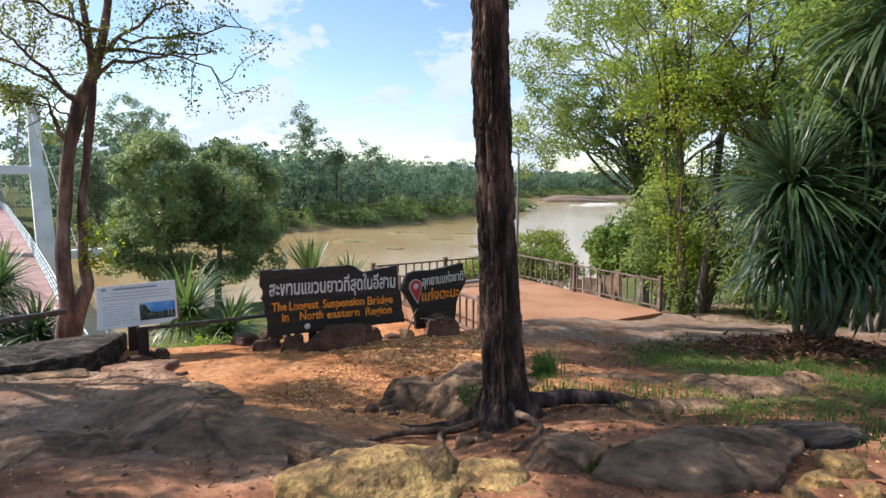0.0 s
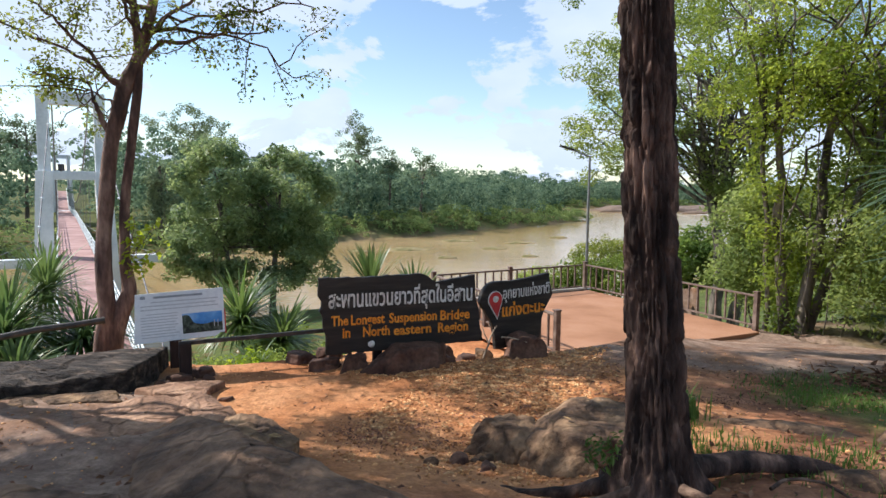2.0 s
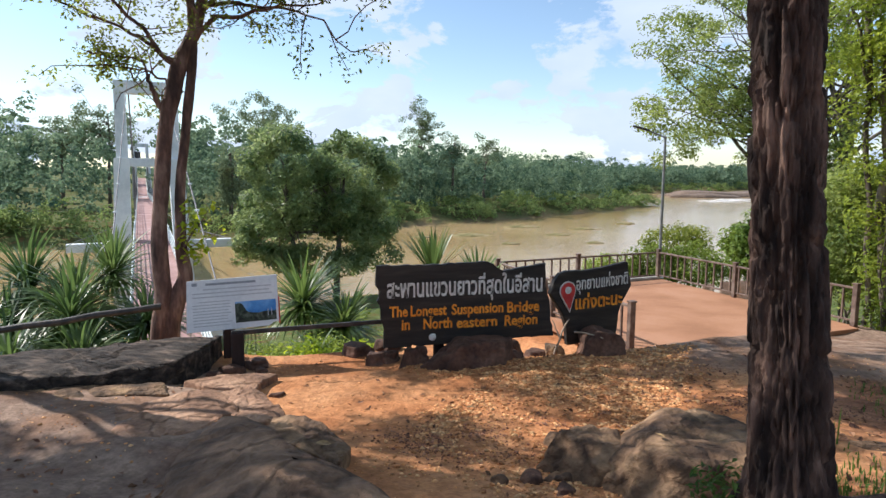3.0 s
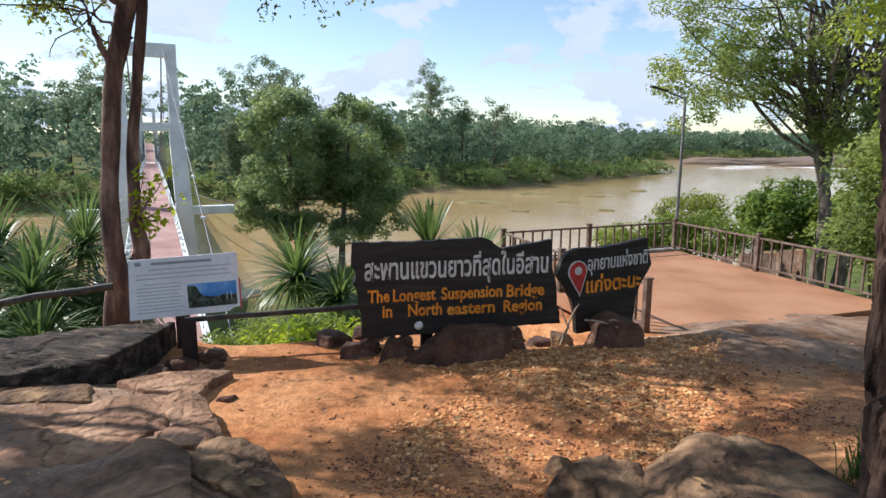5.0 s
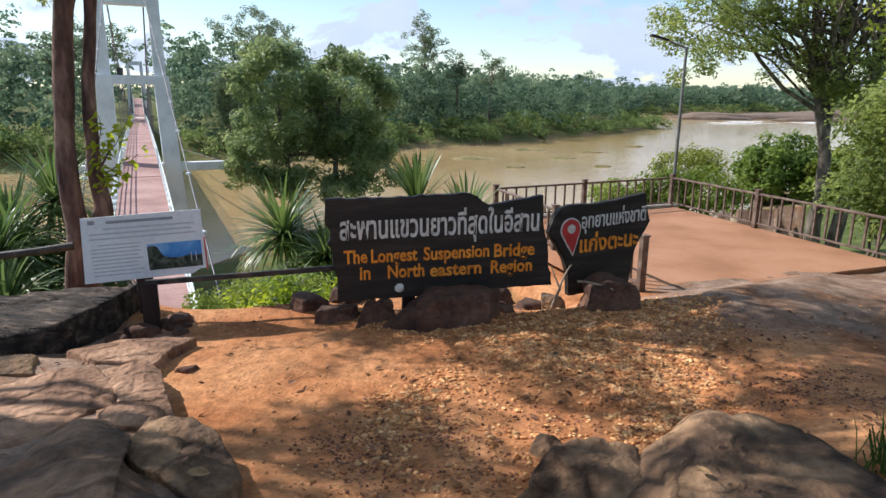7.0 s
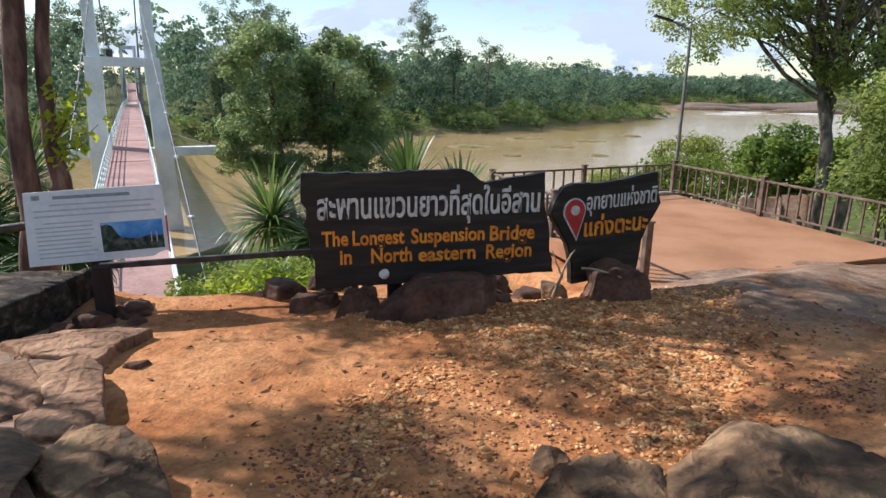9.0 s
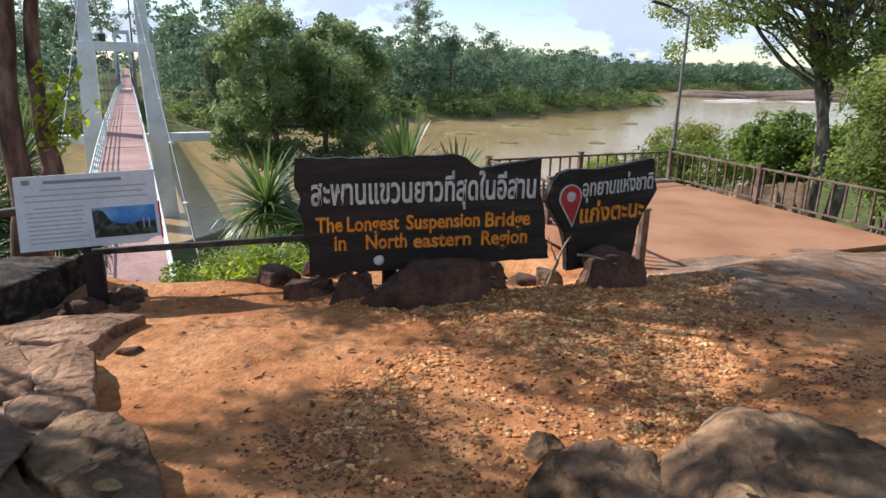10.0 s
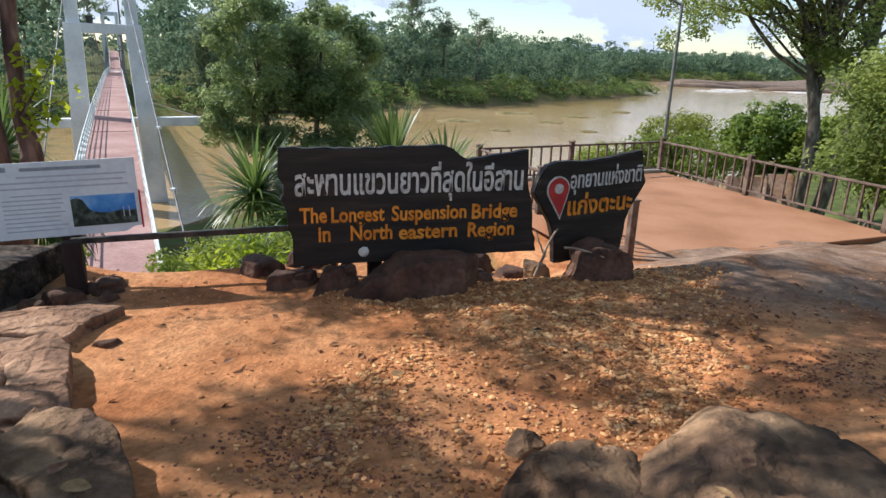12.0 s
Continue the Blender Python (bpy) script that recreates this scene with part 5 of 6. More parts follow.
def bridge_tower(centre, top, shelf, deck, foot, name, wings=True, spread=1.0):
    root = mesh_part(name, bpy.data.meshes.new(name), bridge, "white concrete bridge tower")
    root.data.materials.append(TOWER)
    z = Vector((0, 0, 1))
    bm = bmesh.new()
    for side in (-1, 1):
        for b in (taper_bm(centre + PX * (side * spread * 2.28) + z * foot, centre + PX * (side * spread * 1.78) + z * shelf, 1.35, 1.02, 1.3),
                  taper_bm(centre + PX * (side * spread * 1.74) + z * (shelf - 0.01), centre + PX * (side * spread * 1.72) + z * top, 0.78, 0.72, 0.8)):
            tmp = bpy.data.meshes.new("t")
            b.to_mesh(tmp)
            b.free()
            bm.from_mesh(tmp)
    bm.to_mesh(root.data)
    bm.free()
    for nm, zc, hw, h, dep in (("top_beam", top - 0.45, spread * 1.72 + 0.38, 0.92, 0.84), ("cross_beam", shelf - 0.3, spread * 1.75, 0.62, 0.9)):
        ob = new(nm, bpy.data.meshes.new(nm))
        t = beam_bm(centre - PX * hw + z * zc, centre + PX * hw + z * zc, dep, h, 0.03)
        t.to_mesh(ob.data)
        t.free()
        ob.data.materials.append(TOWER)
        under(ob, root)
    if wings:
        ob = new("wing_beam", bpy.data.meshes.new("wing_beam"))
        t = beam_bm(centre - PX * 5.6 + z * (deck - 0.6), centre + PX * 5.6 + z * (deck - 0.6), 0.7, 0.62, 0.03)
        t.to_mesh(ob.data)
        t.free()
        ob.data.materials.append(TOWER)
        under(ob, root)


bridge_tower(TC, 9.1, 3.62, -2.2, WATER - 2, "near_tower")
FC = NEAR + AX * S_F
bridge_tower(FC, 10.1, 6.3, -2.6, -9, "far_tower", False, 0.86)
for side in (-1, 1):
    a = TC + PX * (side * 1.15) + Vector((0, 0, 9.15))
    c = FC + PX * (side * 1.25) + Vector((0, 0, 10.1))
    e = on_bridge(-3.0, side * 2.0, -0.6)
    t = np.linspace(0, 1, 60)
    mainline = [(a.x + (c.x - a.x) * k, a.y + (c.y - a.y) * k, a.z + (c.z - a.z) * k - 4 * 9.6 * k * (1 - k)) for k in t]
    V, F = tubes([(mainline, 0.055)], 6)
    mesh_part("main_cable", np_mesh("main_cable", V, F, CABLE), bridge)
    back = [tuple(a.lerp(e, k)) for k in np.linspace(0, 1, 12)]
    V, F = tubes([(back, 0.03)], 6)
    mesh_part("back_stay", np_mesh("back_stay", V, F, CABLE), bridge)
    cl = bpy.data.meshes.new("cable_clamp")
    tb = box_bm((0.2, 0.12, 0.10), None, 0.02)
    tb.to_mesh(cl)
    tb.free()
    cl.materials.append(TOWER)
    for k in (0.22, 0.34, 0.44, 0.54, 0.63, 0.74, 0.86):
        mesh_part("cable_clamp", cl, bridge, "", Matrix.Translation(a.lerp(e, k)))
    for k in np.linspace(0.04, 0.96, 40):
        p = Vector(mainline[int(k * 59)])
        s = (p - NEAR).dot(AX)
        q = on_bridge(s, side * HW, 0.0)
        if p.z > q.z + 0.2:
            V, F = tubes([([p[:], q[:]], 0.016)], 4)
            mesh_part("hanger", np_mesh("hanger", V, F, CABLE), bridge)
    w = TC + PX * (side * 5.4) + Vector((0, 0, -2.5))
    far = on_bridge(S_T + 45, side * 1.7, -0.2)
    V, F = tubes([([w[:], tuple(w.lerp(far, 0.5) - Vector((0, 0, 0.8))), far[:]], 0.03)], 5)
    mesh_part("wind_cable", np_mesh("wind_cable", V, F, CABLE), bridge)
part("loudspeaker_box", box_bm((0.28, 0.28, 0.5), Matrix.Translation(TC - PX * 0.75 + Vector((0, 0, 3.85)) - AX * 0.3)), LAMP_BLACK, bridge, "small black box on the cross beam")
anch = thing("anchor_block", (e.x, e.y, e.z - 1), "grey concrete anchor block of the bridge", "concrete block")
for side in (-1, 1):
    q = on_bridge(-3.0, side * 2.0, -1.3)
    part("block", box_bm((1.2, 1.8, 1.6), Matrix.Translation(q), 0.05), CONCRETE, anch)


# ---- trees ----
def limb_tree(name, base, label, bark, leafmat, trunks, crown, leaf, per, spread, seed, sides=14, twigs=True, group="", up=0.5, aspect=0.5, rough=0.12, category="tree"):
    """A tree: tapered trunks (points, radii), limbs out to clump centres, and a crown of single leaves."""
    root = thing(name, base, label, category, group)
    V, F = tubes(trunks, sides, rough, seed)
    mesh_part("trunk", np_mesh("trunk", V, F, bark), root)
    r = np.random.default_rng(seed)
    crown = np.asarray(crown, float)
    if twigs:
        lines = []
        for c in crown[:: max(1, len(crown) // twigs)]:
            pts, rad = trunks[r.integers(len(trunks))]
            pts = np.asarray(pts, float)
            rad = np.broadcast_to(np.asarray(rad, float), (len(pts),))
            k = r.integers(len(pts) // 2, len(pts))
            s = pts[k]
            if np.linalg.norm(c - s) < 0.3:
                continue
            b = bend(s, c, 8, 0.22, -0.08, int(r.integers(1e6)))
            lines.append((b, np.linspace(min(rad[k] * 0.5, 0.03 + 0.018 * np.linalg.norm(c - s)), 0.012, 8)))
        if lines:
            V, F = tubes(lines, 6)
            mesh_part("branch", np_mesh("branch", V, F, bark), root)
    V, F = leaves(crown, spread, per, leaf, seed + 1, aspect, up)
    mesh_part("crown", np_mesh("crown", V, F, leafmat, False), root)
    return root


# the trunk beside the path, its bark in deep plates
def plated_trunk(line, radii, seed):
    n, k = 340, 140
    t = np.linspace(0, 1, n)
    src = np.linspace(0, 1, len(line))
    c = np.stack([np.interp(t, src, np.array(line)[:, i]) for i in range(3)], -1)
    rad = np.interp(t, src, radii)
    a = np.arange(k) * 2 * np.pi / k
    h = c[:, 2]
    A, H = np.meshgrid(a, h)
    R = np.repeat(rad[:, None], k, 1)
    flare = 1 + np.exp(-(H - 1.0) / 0.16).clip(0, 2.5) * 0.30 * (1 + 0.7 * np.sin(3 * A + 0.8))
    q = np.stack([np.cos(A) * 2.4, np.sin(A) * 2.4, H * 0.75], -1).reshape(-1, 3)
    warp = 0.35 * fbm(np.stack([np.cos(A) * 1.5, np.sin(A) * 1.5, H * 1.6], -1).reshape(-1, 3), 3, seed + 5)
    q2 = np.stack([np.cos(A).ravel() * 6.5 + warp, np.sin(A).ravel() * 6.5 + warp, H.ravel() * 4.2], -1)
    ridge = 1 - np.abs(fbm(q2, 3, seed)) * 3.6
    crack = np.clip(1 - np.abs(fbm(np.stack([np.cos(A).ravel() * 3, np.sin(A).ravel() * 3, H.ravel() * 7], -1), 2, seed + 2)) * 6, 0, 1)
    disp = (-0.042 * np.clip(ridge, 0, 1) - 0.012 * crack + 0.03 * fbm(q, 3, seed + 1) + 0.006 * fbm(q2 * 5, 3, seed + 4)).reshape(R.shape)
    R = R * flare + disp
    V = np.stack([c[:, None, 0] + R * np.cos(A), c[:, None, 1] + R * np.sin(A), H], -1).reshape(-1, 3)
    i = np.arange(n - 1)[:, None] * k
    j = np.arange(k)[None]
    F = np.stack([i + j, i + (j + 1) % k, i + k + (j + 1) % k, i + k + j], -1).reshape(-1, 4)
    return np_mesh("trunk", V, F, BARK)


fg = thing("tall_tree", (0.52, 4.55, 0.95), "tall straight tree with dark deeply furrowed bark and bare roots", "tree")
mesh_part("trunk", plated_trunk([(0.53, 4.55, 0.70), (0.48, 4.55, 1.6), (0.41, 4.56, 2.6), (0.36, 4.58, 3.6), (0.30, 4.6, 6.0), (0.28, 4.62, 9.0)], [0.185, 0.163, 0.155, 0.150, 0.13, 0.07], 5), fg)
cl = crown_points((0.6, 4.2, 9.2), (3.6, 3.4, 2.3), 240, 61, 0.2)
V, F = tubes([(bend((0.3, 4.6, 5.6 + 0.05 * i), cl[i * 12], 8, 0.2, -0.08, i), np.linspace(0.06, 0.012, 8)) for i in range(18)], 6)
mesh_part("branch", np_mesh("branch", V, F, BARK), fg)
V, F = leaves(cl, 0.42, 34, 0.16, 62)
mesh_part("crown", np_mesh("crown", V, F, LEAF_RIGHT, False), fg)


def root_line(pts, r0, r1, seed, sink=0.35):
    pts = np.array(pts, float)
    n = 26
    t, s = np.linspace(0, 1, n), np.linspace(0, 1, len(pts))
    xy = np.stack([np.interp(t, s, pts[:, 0]), np.interp(t, s, pts[:, 1])], -1)
    k = np.ones(5) / 5
    sm = np.stack([np.convolve(np.pad(xy[:, i], 2, "edge"), k, "valid") for i in range(2)], -1)
    z, *_ = ground_height(sm[:, 0], sm[:, 1])
    lift = np.interp(t, s, pts[:, 2])
    return np.stack([sm[:, 0], sm[:, 1], z + lift], -1), np.linspace(r0, r1, n) * (1 + 0.05 * np.sin(t * 19 + seed))


for i, (pts, r0, r1, m) in enumerate((
        ([(0.40, 4.38, 0.10), (0.10, 4.42, 0.06), (-0.18, 4.46, 0.05), (-0.42, 4.36, 0.04), (-0.58, 4.15, 0.03), (-0.56, 3.95, -0.02)], 0.038, 0.016, ROOT),
        ([(0.60, 4.34, 0.10), (0.74, 4.16, 0.07), (0.78, 3.95, 0.06), (0.68, 3.74, 0.05), (0.56, 3.55, 0.0)], 0.032, 0.018, ROOT),
        ([(0.66, 4.60, 0.14), (0.95, 4.72, 0.10), (1.25, 4.80, 0.08), (1.60, 4.84, 0.03), (1.85, 4.90, -0.03)], 0.075, 0.04, BARK),
        ([(0.02, 4.42, 0.04), (0.0, 4.28, 0.03), (0.06, 4.12, -0.02)], 0.03, 0.016, ROOT),
        ([(0.36, 4.62, 0.08), (0.12, 4.78, 0.04), (-0.2, 4.86, 0.0), (-0.45, 4.95, -0.03)], 0.06, 0.025, BARK),
        ([(1.1, 4.45, 0.03), (1.22, 4.55, 0.05), (1.42, 4.55, 0.05), (1.52, 4.42, 0.0)], 0.012, 0.008, ROOT))):
    V, F = tubes([root_line(pts, r0, r1, i)], 12, 0.18, i)
    mesh_part("root", np_mesh("root", V, F, m), fg)
# low weeds round the trunk's foot
V, F = leaves(np.array([(0.25, 4.62, 1.03), (0.18, 4.78, 0.99), (0.33, 4.85, 1.0), (0.98, 3.3, 1.06), (1.02, 3.25, 1.04)]), 0.07, 45, 0.055, 77, 0.4, 0.6)
tagged(new("weeds", np_mesh("weeds", V, F, GRASS, False)), "small green weeds at the foot of a trunk", "weeds", kind="stuff")

# the slim two-stemmed tree at the bluff's edge
LT = np.array([-6.05, 8.3, 0.0])
stem1 = [(-6.16, 8.22, -0.8), (-6.12, 8.24, 0.4), (-6.07, 8.28, 0.86), (-6.09, 8.27, 1.25), (-6.09, 8.27, 1.63), (-6.07, 8.29, 2.09), (-6.03, 8.32, 2.54), (-6.01, 8.34, 2.84), (-5.97, 8.36, 3.22), (-5.91, 8.41, 3.52), (-5.84, 8.46, 3.9), (-5.71, 8.57, 4.25), (-5.6, 8.66, 4.65), (-5.5, 8.72, 5.2), (-5.35, 8.8, 6.4)]
stem2 = [(-6.1, 8.26, -0.8), (-6.06, 8.3, 0.4), (-5.97, 8.36, 0.84), (-5.84, 8.47, 1.15), (-5.87, 8.44, 1.38), (-5.89, 8.43, 1.62), (-5.88, 8.44, 2.08), (-5.86, 8.45, 2.47), (-5.82, 8.49, 2.85), (-5.78, 8.52, 3.23), (-5.73, 8.54, 3.61), (-5.69, 8.57, 3.99), (-5.68, 8.59, 4.36), (-5.7, 8.58, 4.95), (-5.85, 8.5, 6.2)]
left_tree = thing("slim_tree", (-6.1, 8.25, 0.3), "slim leaning tree with two reddish stems and sparse leaves", "tree")
for st, rr in ((stem1, [0.15, 0.14, 0.125, 0.12, 0.115, 0.10, 0.098, 0.098, 0.10, 0.105, 0.11, 0.085, 0.07, 0.06, 0.04]), (stem2, [0.15, 0.14, 0.12, 0.10, 0.085, 0.072, 0.072, 0.07, 0.066, 0.063, 0.062, 0.06, 0.055, 0.05, 0.035])):
    t = np.linspace(0, 1, 60)
    s = np.linspace(0, 1, len(st))
    line = np.stack([np.interp(t, s, np.array(st)[:, i]) for i in range(3)], -1)
    kk = np.ones(5) / 5
    line = np.stack([np.convolve(np.pad(line[:, i], 2, "edge"), kk, "valid") for i in range(3)], -1)
    V, F = tubes([(line, 0.95 * np.interp(t, s, rr))], 20, 0.22, 4)
    mesh_part("stem", np_mesh("stem", V, F, BARK_RED), left_tree)
limbs = []
tips = []
LIMB = [((-5.98, 8.36, 3.3), (-6.16, 8.22, 3.95), 0.045), ((-5.60, 8.62, 4.75), (-3.75, 9.2, 4.15), 0.03), ((-5.7, 8.58, 4.2), (-4.0, 9.0, 4.75), 0.035), ((-5.78, 8.5, 3.8), (-6.6, 7.8, 4.9), 0.035),
        ((-5.8, 8.5, 3.9), (-7.3, 7.6, 4.7), 0.03), ((-5.6, 8.62, 4.7), (-4.4, 9.1, 5.5), 0.035), ((-5.5, 8.65, 5.0), (-7.0, 7.8, 5.6), 0.035), ((-5.6, 8.6, 4.6), (-5.9, 8.2, 5.7), 0.03),
        ((-5.8, 8.5, 3.6), (-6.5, 8.0, 3.9), 0.02), ((-5.6, 8.62, 4.5), (-3.6, 9.6, 5.2), 0.03), ((-6.16, 8.22, 3.95), (-6.7, 7.9, 4.05), 0.012)]
for i, (a, b, rr) in enumerate(LIMB):
    ln = bend(a, b, 12, 0.3, -0.14 if i == 1 else -0.06, 300 + i)
    limbs.append((ln, np.linspace(rr, 0.008, 12)))
    for k in range(3, 12):
        r3 = np.random.default_rng(400 + 20 * i + k)
        e2 = ln[k] + r3.normal(0, 0.3, 3) * (0.6 if i in (0, 10) else 1) + np.array([0, 0, -0.03])
        limbs.append((bend(ln[k], e2, 6, 0.3, 0, 500 + 20 * i + k), np.linspace(0.010, 0.004, 6)))
        if i not in (0,):
            tips += [ln[k] + (e2 - ln[k]) * q for q in (0.5, 0.75, 1.0)]
# unseen upper crown: lobes added where their shade falls on gravel and bedrock
high = np.concatenate([crown_points((-5.6, 8.2, 7.6), (3.8, 2.9, 1.5), 26, 91, 0.1), crown_points((-4.4, 11.0, 7.9), (2.8, 2.0, 1.2), 26, 94, 0.1), crown_points((-5.4, 9.4, 7.7), (1.7, 0.8, 0.9), 16, 97, 0.1), crown_points((-6.6, 8.1, 7.6), (1.1, 0.6, 0.5), 12, 98, 0.1)])
for i in range(0, len(high), 5):
    limbs.append((bend((-5.4, 8.7, 5.6), high[i], 8, 0.2, -0.05, 600 + i), np.linspace(0.03, 0.008, 8)))
V, F = tubes(limbs, 6)
mesh_part("branch", np_mesh("branch", V, F, BARK_RED), left_tree)
V1, F1 = leaves(np.array(tips), 0.095, 20, 0.062, 92, 0.5)
V2, F2 = leaves(high, 0.30, 240, 0.12, 93, 0.55)
mesh_part("crown", np_mesh("crown", np.concatenate([V1, V2]), np.concatenate([F1, F2 + len(V1)]), LEAF_LEFT, False), left_tree)
sp = []
for i, (dx, dz) in enumerate(((0.25, 0.1), (0.38, 0.28), (0.15, 0.35), (0.45, -0.05), (0.3, -0.25), (0.1, -0.05), (0.2, -0.4))):
    sp.append((bend((-5.80, 8.35, 1.55), (-5.80 + dx * 0.95, 8.25 + dx * 0.6, 1.85 + dz), 6, 0.2, 0, 700 + i), np.linspace(0.008, 0.003, 6)))
V, F = tubes(sp, 5)
mesh_part("sprout", np_mesh("sprout", V, F, BARK_RED), left_tree)
pts = np.concatenate([l[0][2:] for l in sp])
V, F = leaves(pts, 0.05, 4, 0.105, 95, 0.6)
mesh_part("young_foliage", np_mesh("young_foliage", V, F, LEAF_SPROUT, False), left_tree, "yellow-green young leaves")

def gaps(crown, spots):
    """A crown with the openings through which the sun reaches the given spots."""
    d = np.array(SUN_H)
    for x, y, z, r in spots:
        rel = crown - np.array((x, y, z))
        crown = crown[np.linalg.norm(rel - (rel @ d)[:, None] * d, axis=1) > r + 0.35]
    return crown


OPENINGS = [(-0.35, 2.95, 1.15, 0.45), (0.3, 3.1, 1.1, 0.3), (-2.3, 5.3, 0.72, 0.2), (0.4, 5.55, 0.85, 0.1), (2.7, 4.2, 1.1, 0.1)]
# tree behind the walker's left shoulder, known by its dappled shade
limb_tree("shade_tree", (-9.2, 2.6, 1.0), "broad leafy tree shading the path", BARK_GREY, LEAF_LEFT,
          [(bend((-9.2, 2.6, 0.2), (-8.8, 2.9, 6.5), 14, 0.08, 0, 33), np.linspace(0.22, 0.08, 14))],
          gaps(np.concatenate([crown_points((-10.2, 3.2, 7.4), (4.8, 2.3, 1.9), 112, 34, 0.1), crown_points((-10.0, 0.2, 7.6), (2.8, 2.8, 1.8), 70, 35, 0.1), crown_points((-10.3, 4.9, 7.0), (1.1, 0.9, 0.7), 22, 37, 0.1)]), OPENINGS), 0.14, 230, 0.31, 36, twigs=20)
# second tree, added out of view; clumps set where gravel and boulder need shade
limb_tree("shade_tree", (-9.8, 5.6, 0.6), "unseen leafy tree placed to shade the gravel", BARK_GREY, LEAF_LEFT,
          [(bend((-9.8, 5.6, 0.0), (-8.0, 5.8, 6.6), 14, 0.08, 0, 133), np.linspace(0.18, 0.07, 14))],
          gaps(np.concatenate([crown_points((-6.5, 5.7, 7.6), (3.6, 1.9, 1.3), 16, 134, 0.1), crown_points((-6.75, 6.35, 7.1), (0.9, 0.9, 0.5), 6, 137, 0.1), crown_points((-4.9, 4.0, 7.2), (1.1, 0.7, 0.5), 5, 139, 0.1), crown_points((-9.1, 6.3, 7.3), (1.0, 0.7, 0.5), 9, 138, 0.1)]), OPENINGS), 0.13, 260, 0.33, 136, twigs=20)

# the dark tree at the river's edge
MT = (-23.1, 45.4)
mz = height(*MT)
limb_tree("river_tree", (*MT, mz), "dense dark green tree with two stems at the water", BARK_GREY, LEAF_RIVER,
          [(bend((MT[0] - 1.0, MT[1] - 0.4, mz - 0.4), (MT[0] - 2.2, MT[1] - 0.9, 3.2), 12, 0.07, 0, 41), np.linspace(0.30, 0.08, 12)),
           (bend((MT[0] + 1.3, MT[1] + 0.6, mz - 0.4), (MT[0] + 2.0, MT[1] + 1.0, 2.9), 12, 0.07, 0, 42), np.linspace(0.30, 0.08, 12))],
          np.concatenate([crown_points((MT[0] - 2.1, MT[1] - 1.0, 2.0), (3.3, 3.0, 4.0), 66, 43, 0.7, 0.35), crown_points((MT[0] + 2.5, MT[1] + 1.2, 1.7), (3.2, 3.0, 3.9), 66, 44, 0.7, 0.35),
                          crown_points((MT[0] - 3.4, MT[1] - 1.7, -2.0), (2.4, 2.2, 2.6), 34, 45, 0.5, 0.4), crown_points((MT[0] + 3.7, MT[1] + 1.8, -2.2), (2.6, 2.2, 2.7), 38, 46, 0.5, 0.4),
                          crown_points((MT[0] + 0.2, MT[1] + 0.6, -0.4), (2.6, 1.8, 3.4), 24, 48, 0.3, 0.4), crown_points((MT[0], MT[1] - 0.8, -4.3), (4.6, 2.0, 1.2), 26, 49, 0.3, 0.4)]), 0.32, 170, 0.52, 47, twigs=50)

# right bank: the vine-hung tree, the big tree behind, thickets
VT = (5.9, 17.9)
vz = height(*VT)
vt_tr = [(bend((VT[0] + dx, VT[1] + dy, vz - 0.2), (VT[0] + ex, VT[1] + ey, 6.4), 14, 0.10, 0, 51 + i), np.linspace(r0, 0.06, 14))
         for i, (dx, dy, ex, ey, r0) in enumerate(((-0.15, 0.1, -0.5, 0.3, 0.15), (0.25, 0.0, 0.9, 0.2, 0.17), (0.5, 0.3, 2.4, 0.6, 0.13), (-0.5, 0.4, -1.0, 0.2, 0.06)))]
cr = np.concatenate([crown_points((VT[0] + 1.0, VT[1] + 0.3, 7.9), (4.6, 3.6, 3.9), 170, 55, 0.4, 0.4), crown_points((VT[0] - 0.3, VT[1], 5.0), (2.2, 1.6, 1.2), 26, 56, 0.3, 0.4),
                     np.array([np.array(l[0][k]) + rng.normal(0, 0.22, 3) for l in vt_tr for k in range(14) for _ in range(1)])])
vt = limb_tree("vine_tree", (*VT, vz), "sunlit tree with trunks wrapped in climbing vines", BARK_GREY, LEAF_VINE, vt_tr, cr, 0.13, 120, 0.34, 57, twigs=50)
vl = []
for i in range(4):
    a = rng.uniform(-1.5, 3.0)
    vl.append((bend((VT[0] + a, VT[1] - 0.4 + rng.uniform(-0.6, 0.4), 6.0), (VT[0] + a * 0.5, VT[1] - 0.3, vz), 16, 0.14, 0, 800 + i), 0.014))
V, F = tubes(vl, 5)
mesh_part("vines", np_mesh("vines", V, F, BARK_GREY), vt, "hanging lianas")

BT = (10.7, 42.5)
bz = height(*BT)
bt_tr = [(bend((BT[0] + dx, BT[1], bz - 0.4), (BT[0] + ex, BT[1], 8.5), 14, 0.10, 0, 61 + i), np.linspace(r0, 0.15, 14)) for i, (dx, ex, r0) in enumerate(((-0.3, -2.2, 0.42), (0.5, 1.6, 0.40), (-0.7, -0.8, 0.22)))]
limb_tree("riverside_tree", (*BT, bz), "large spreading tree with drooping fresh green foliage", BARK_GREY, LEAF_RIGHT, bt_tr,
          np.concatenate([crown_points((BT[0] - 0.5, BT[1], 11.2), (9.5, 6.5, 5.6), 210, 65, 0.4, 0.6), crown_points((BT[0] - 6.3, BT[1] - 1, 6.4), (4.2, 3.0, 2.6), 66, 66, 0.3, 0.6), crown_points((BT[0] - 0.5, BT[1], 4.2), (3.0, 2.4, 2.4), 36, 67, 0.3, 0.4)]),
          0.23, 120, 0.46, 68, twigs=80)


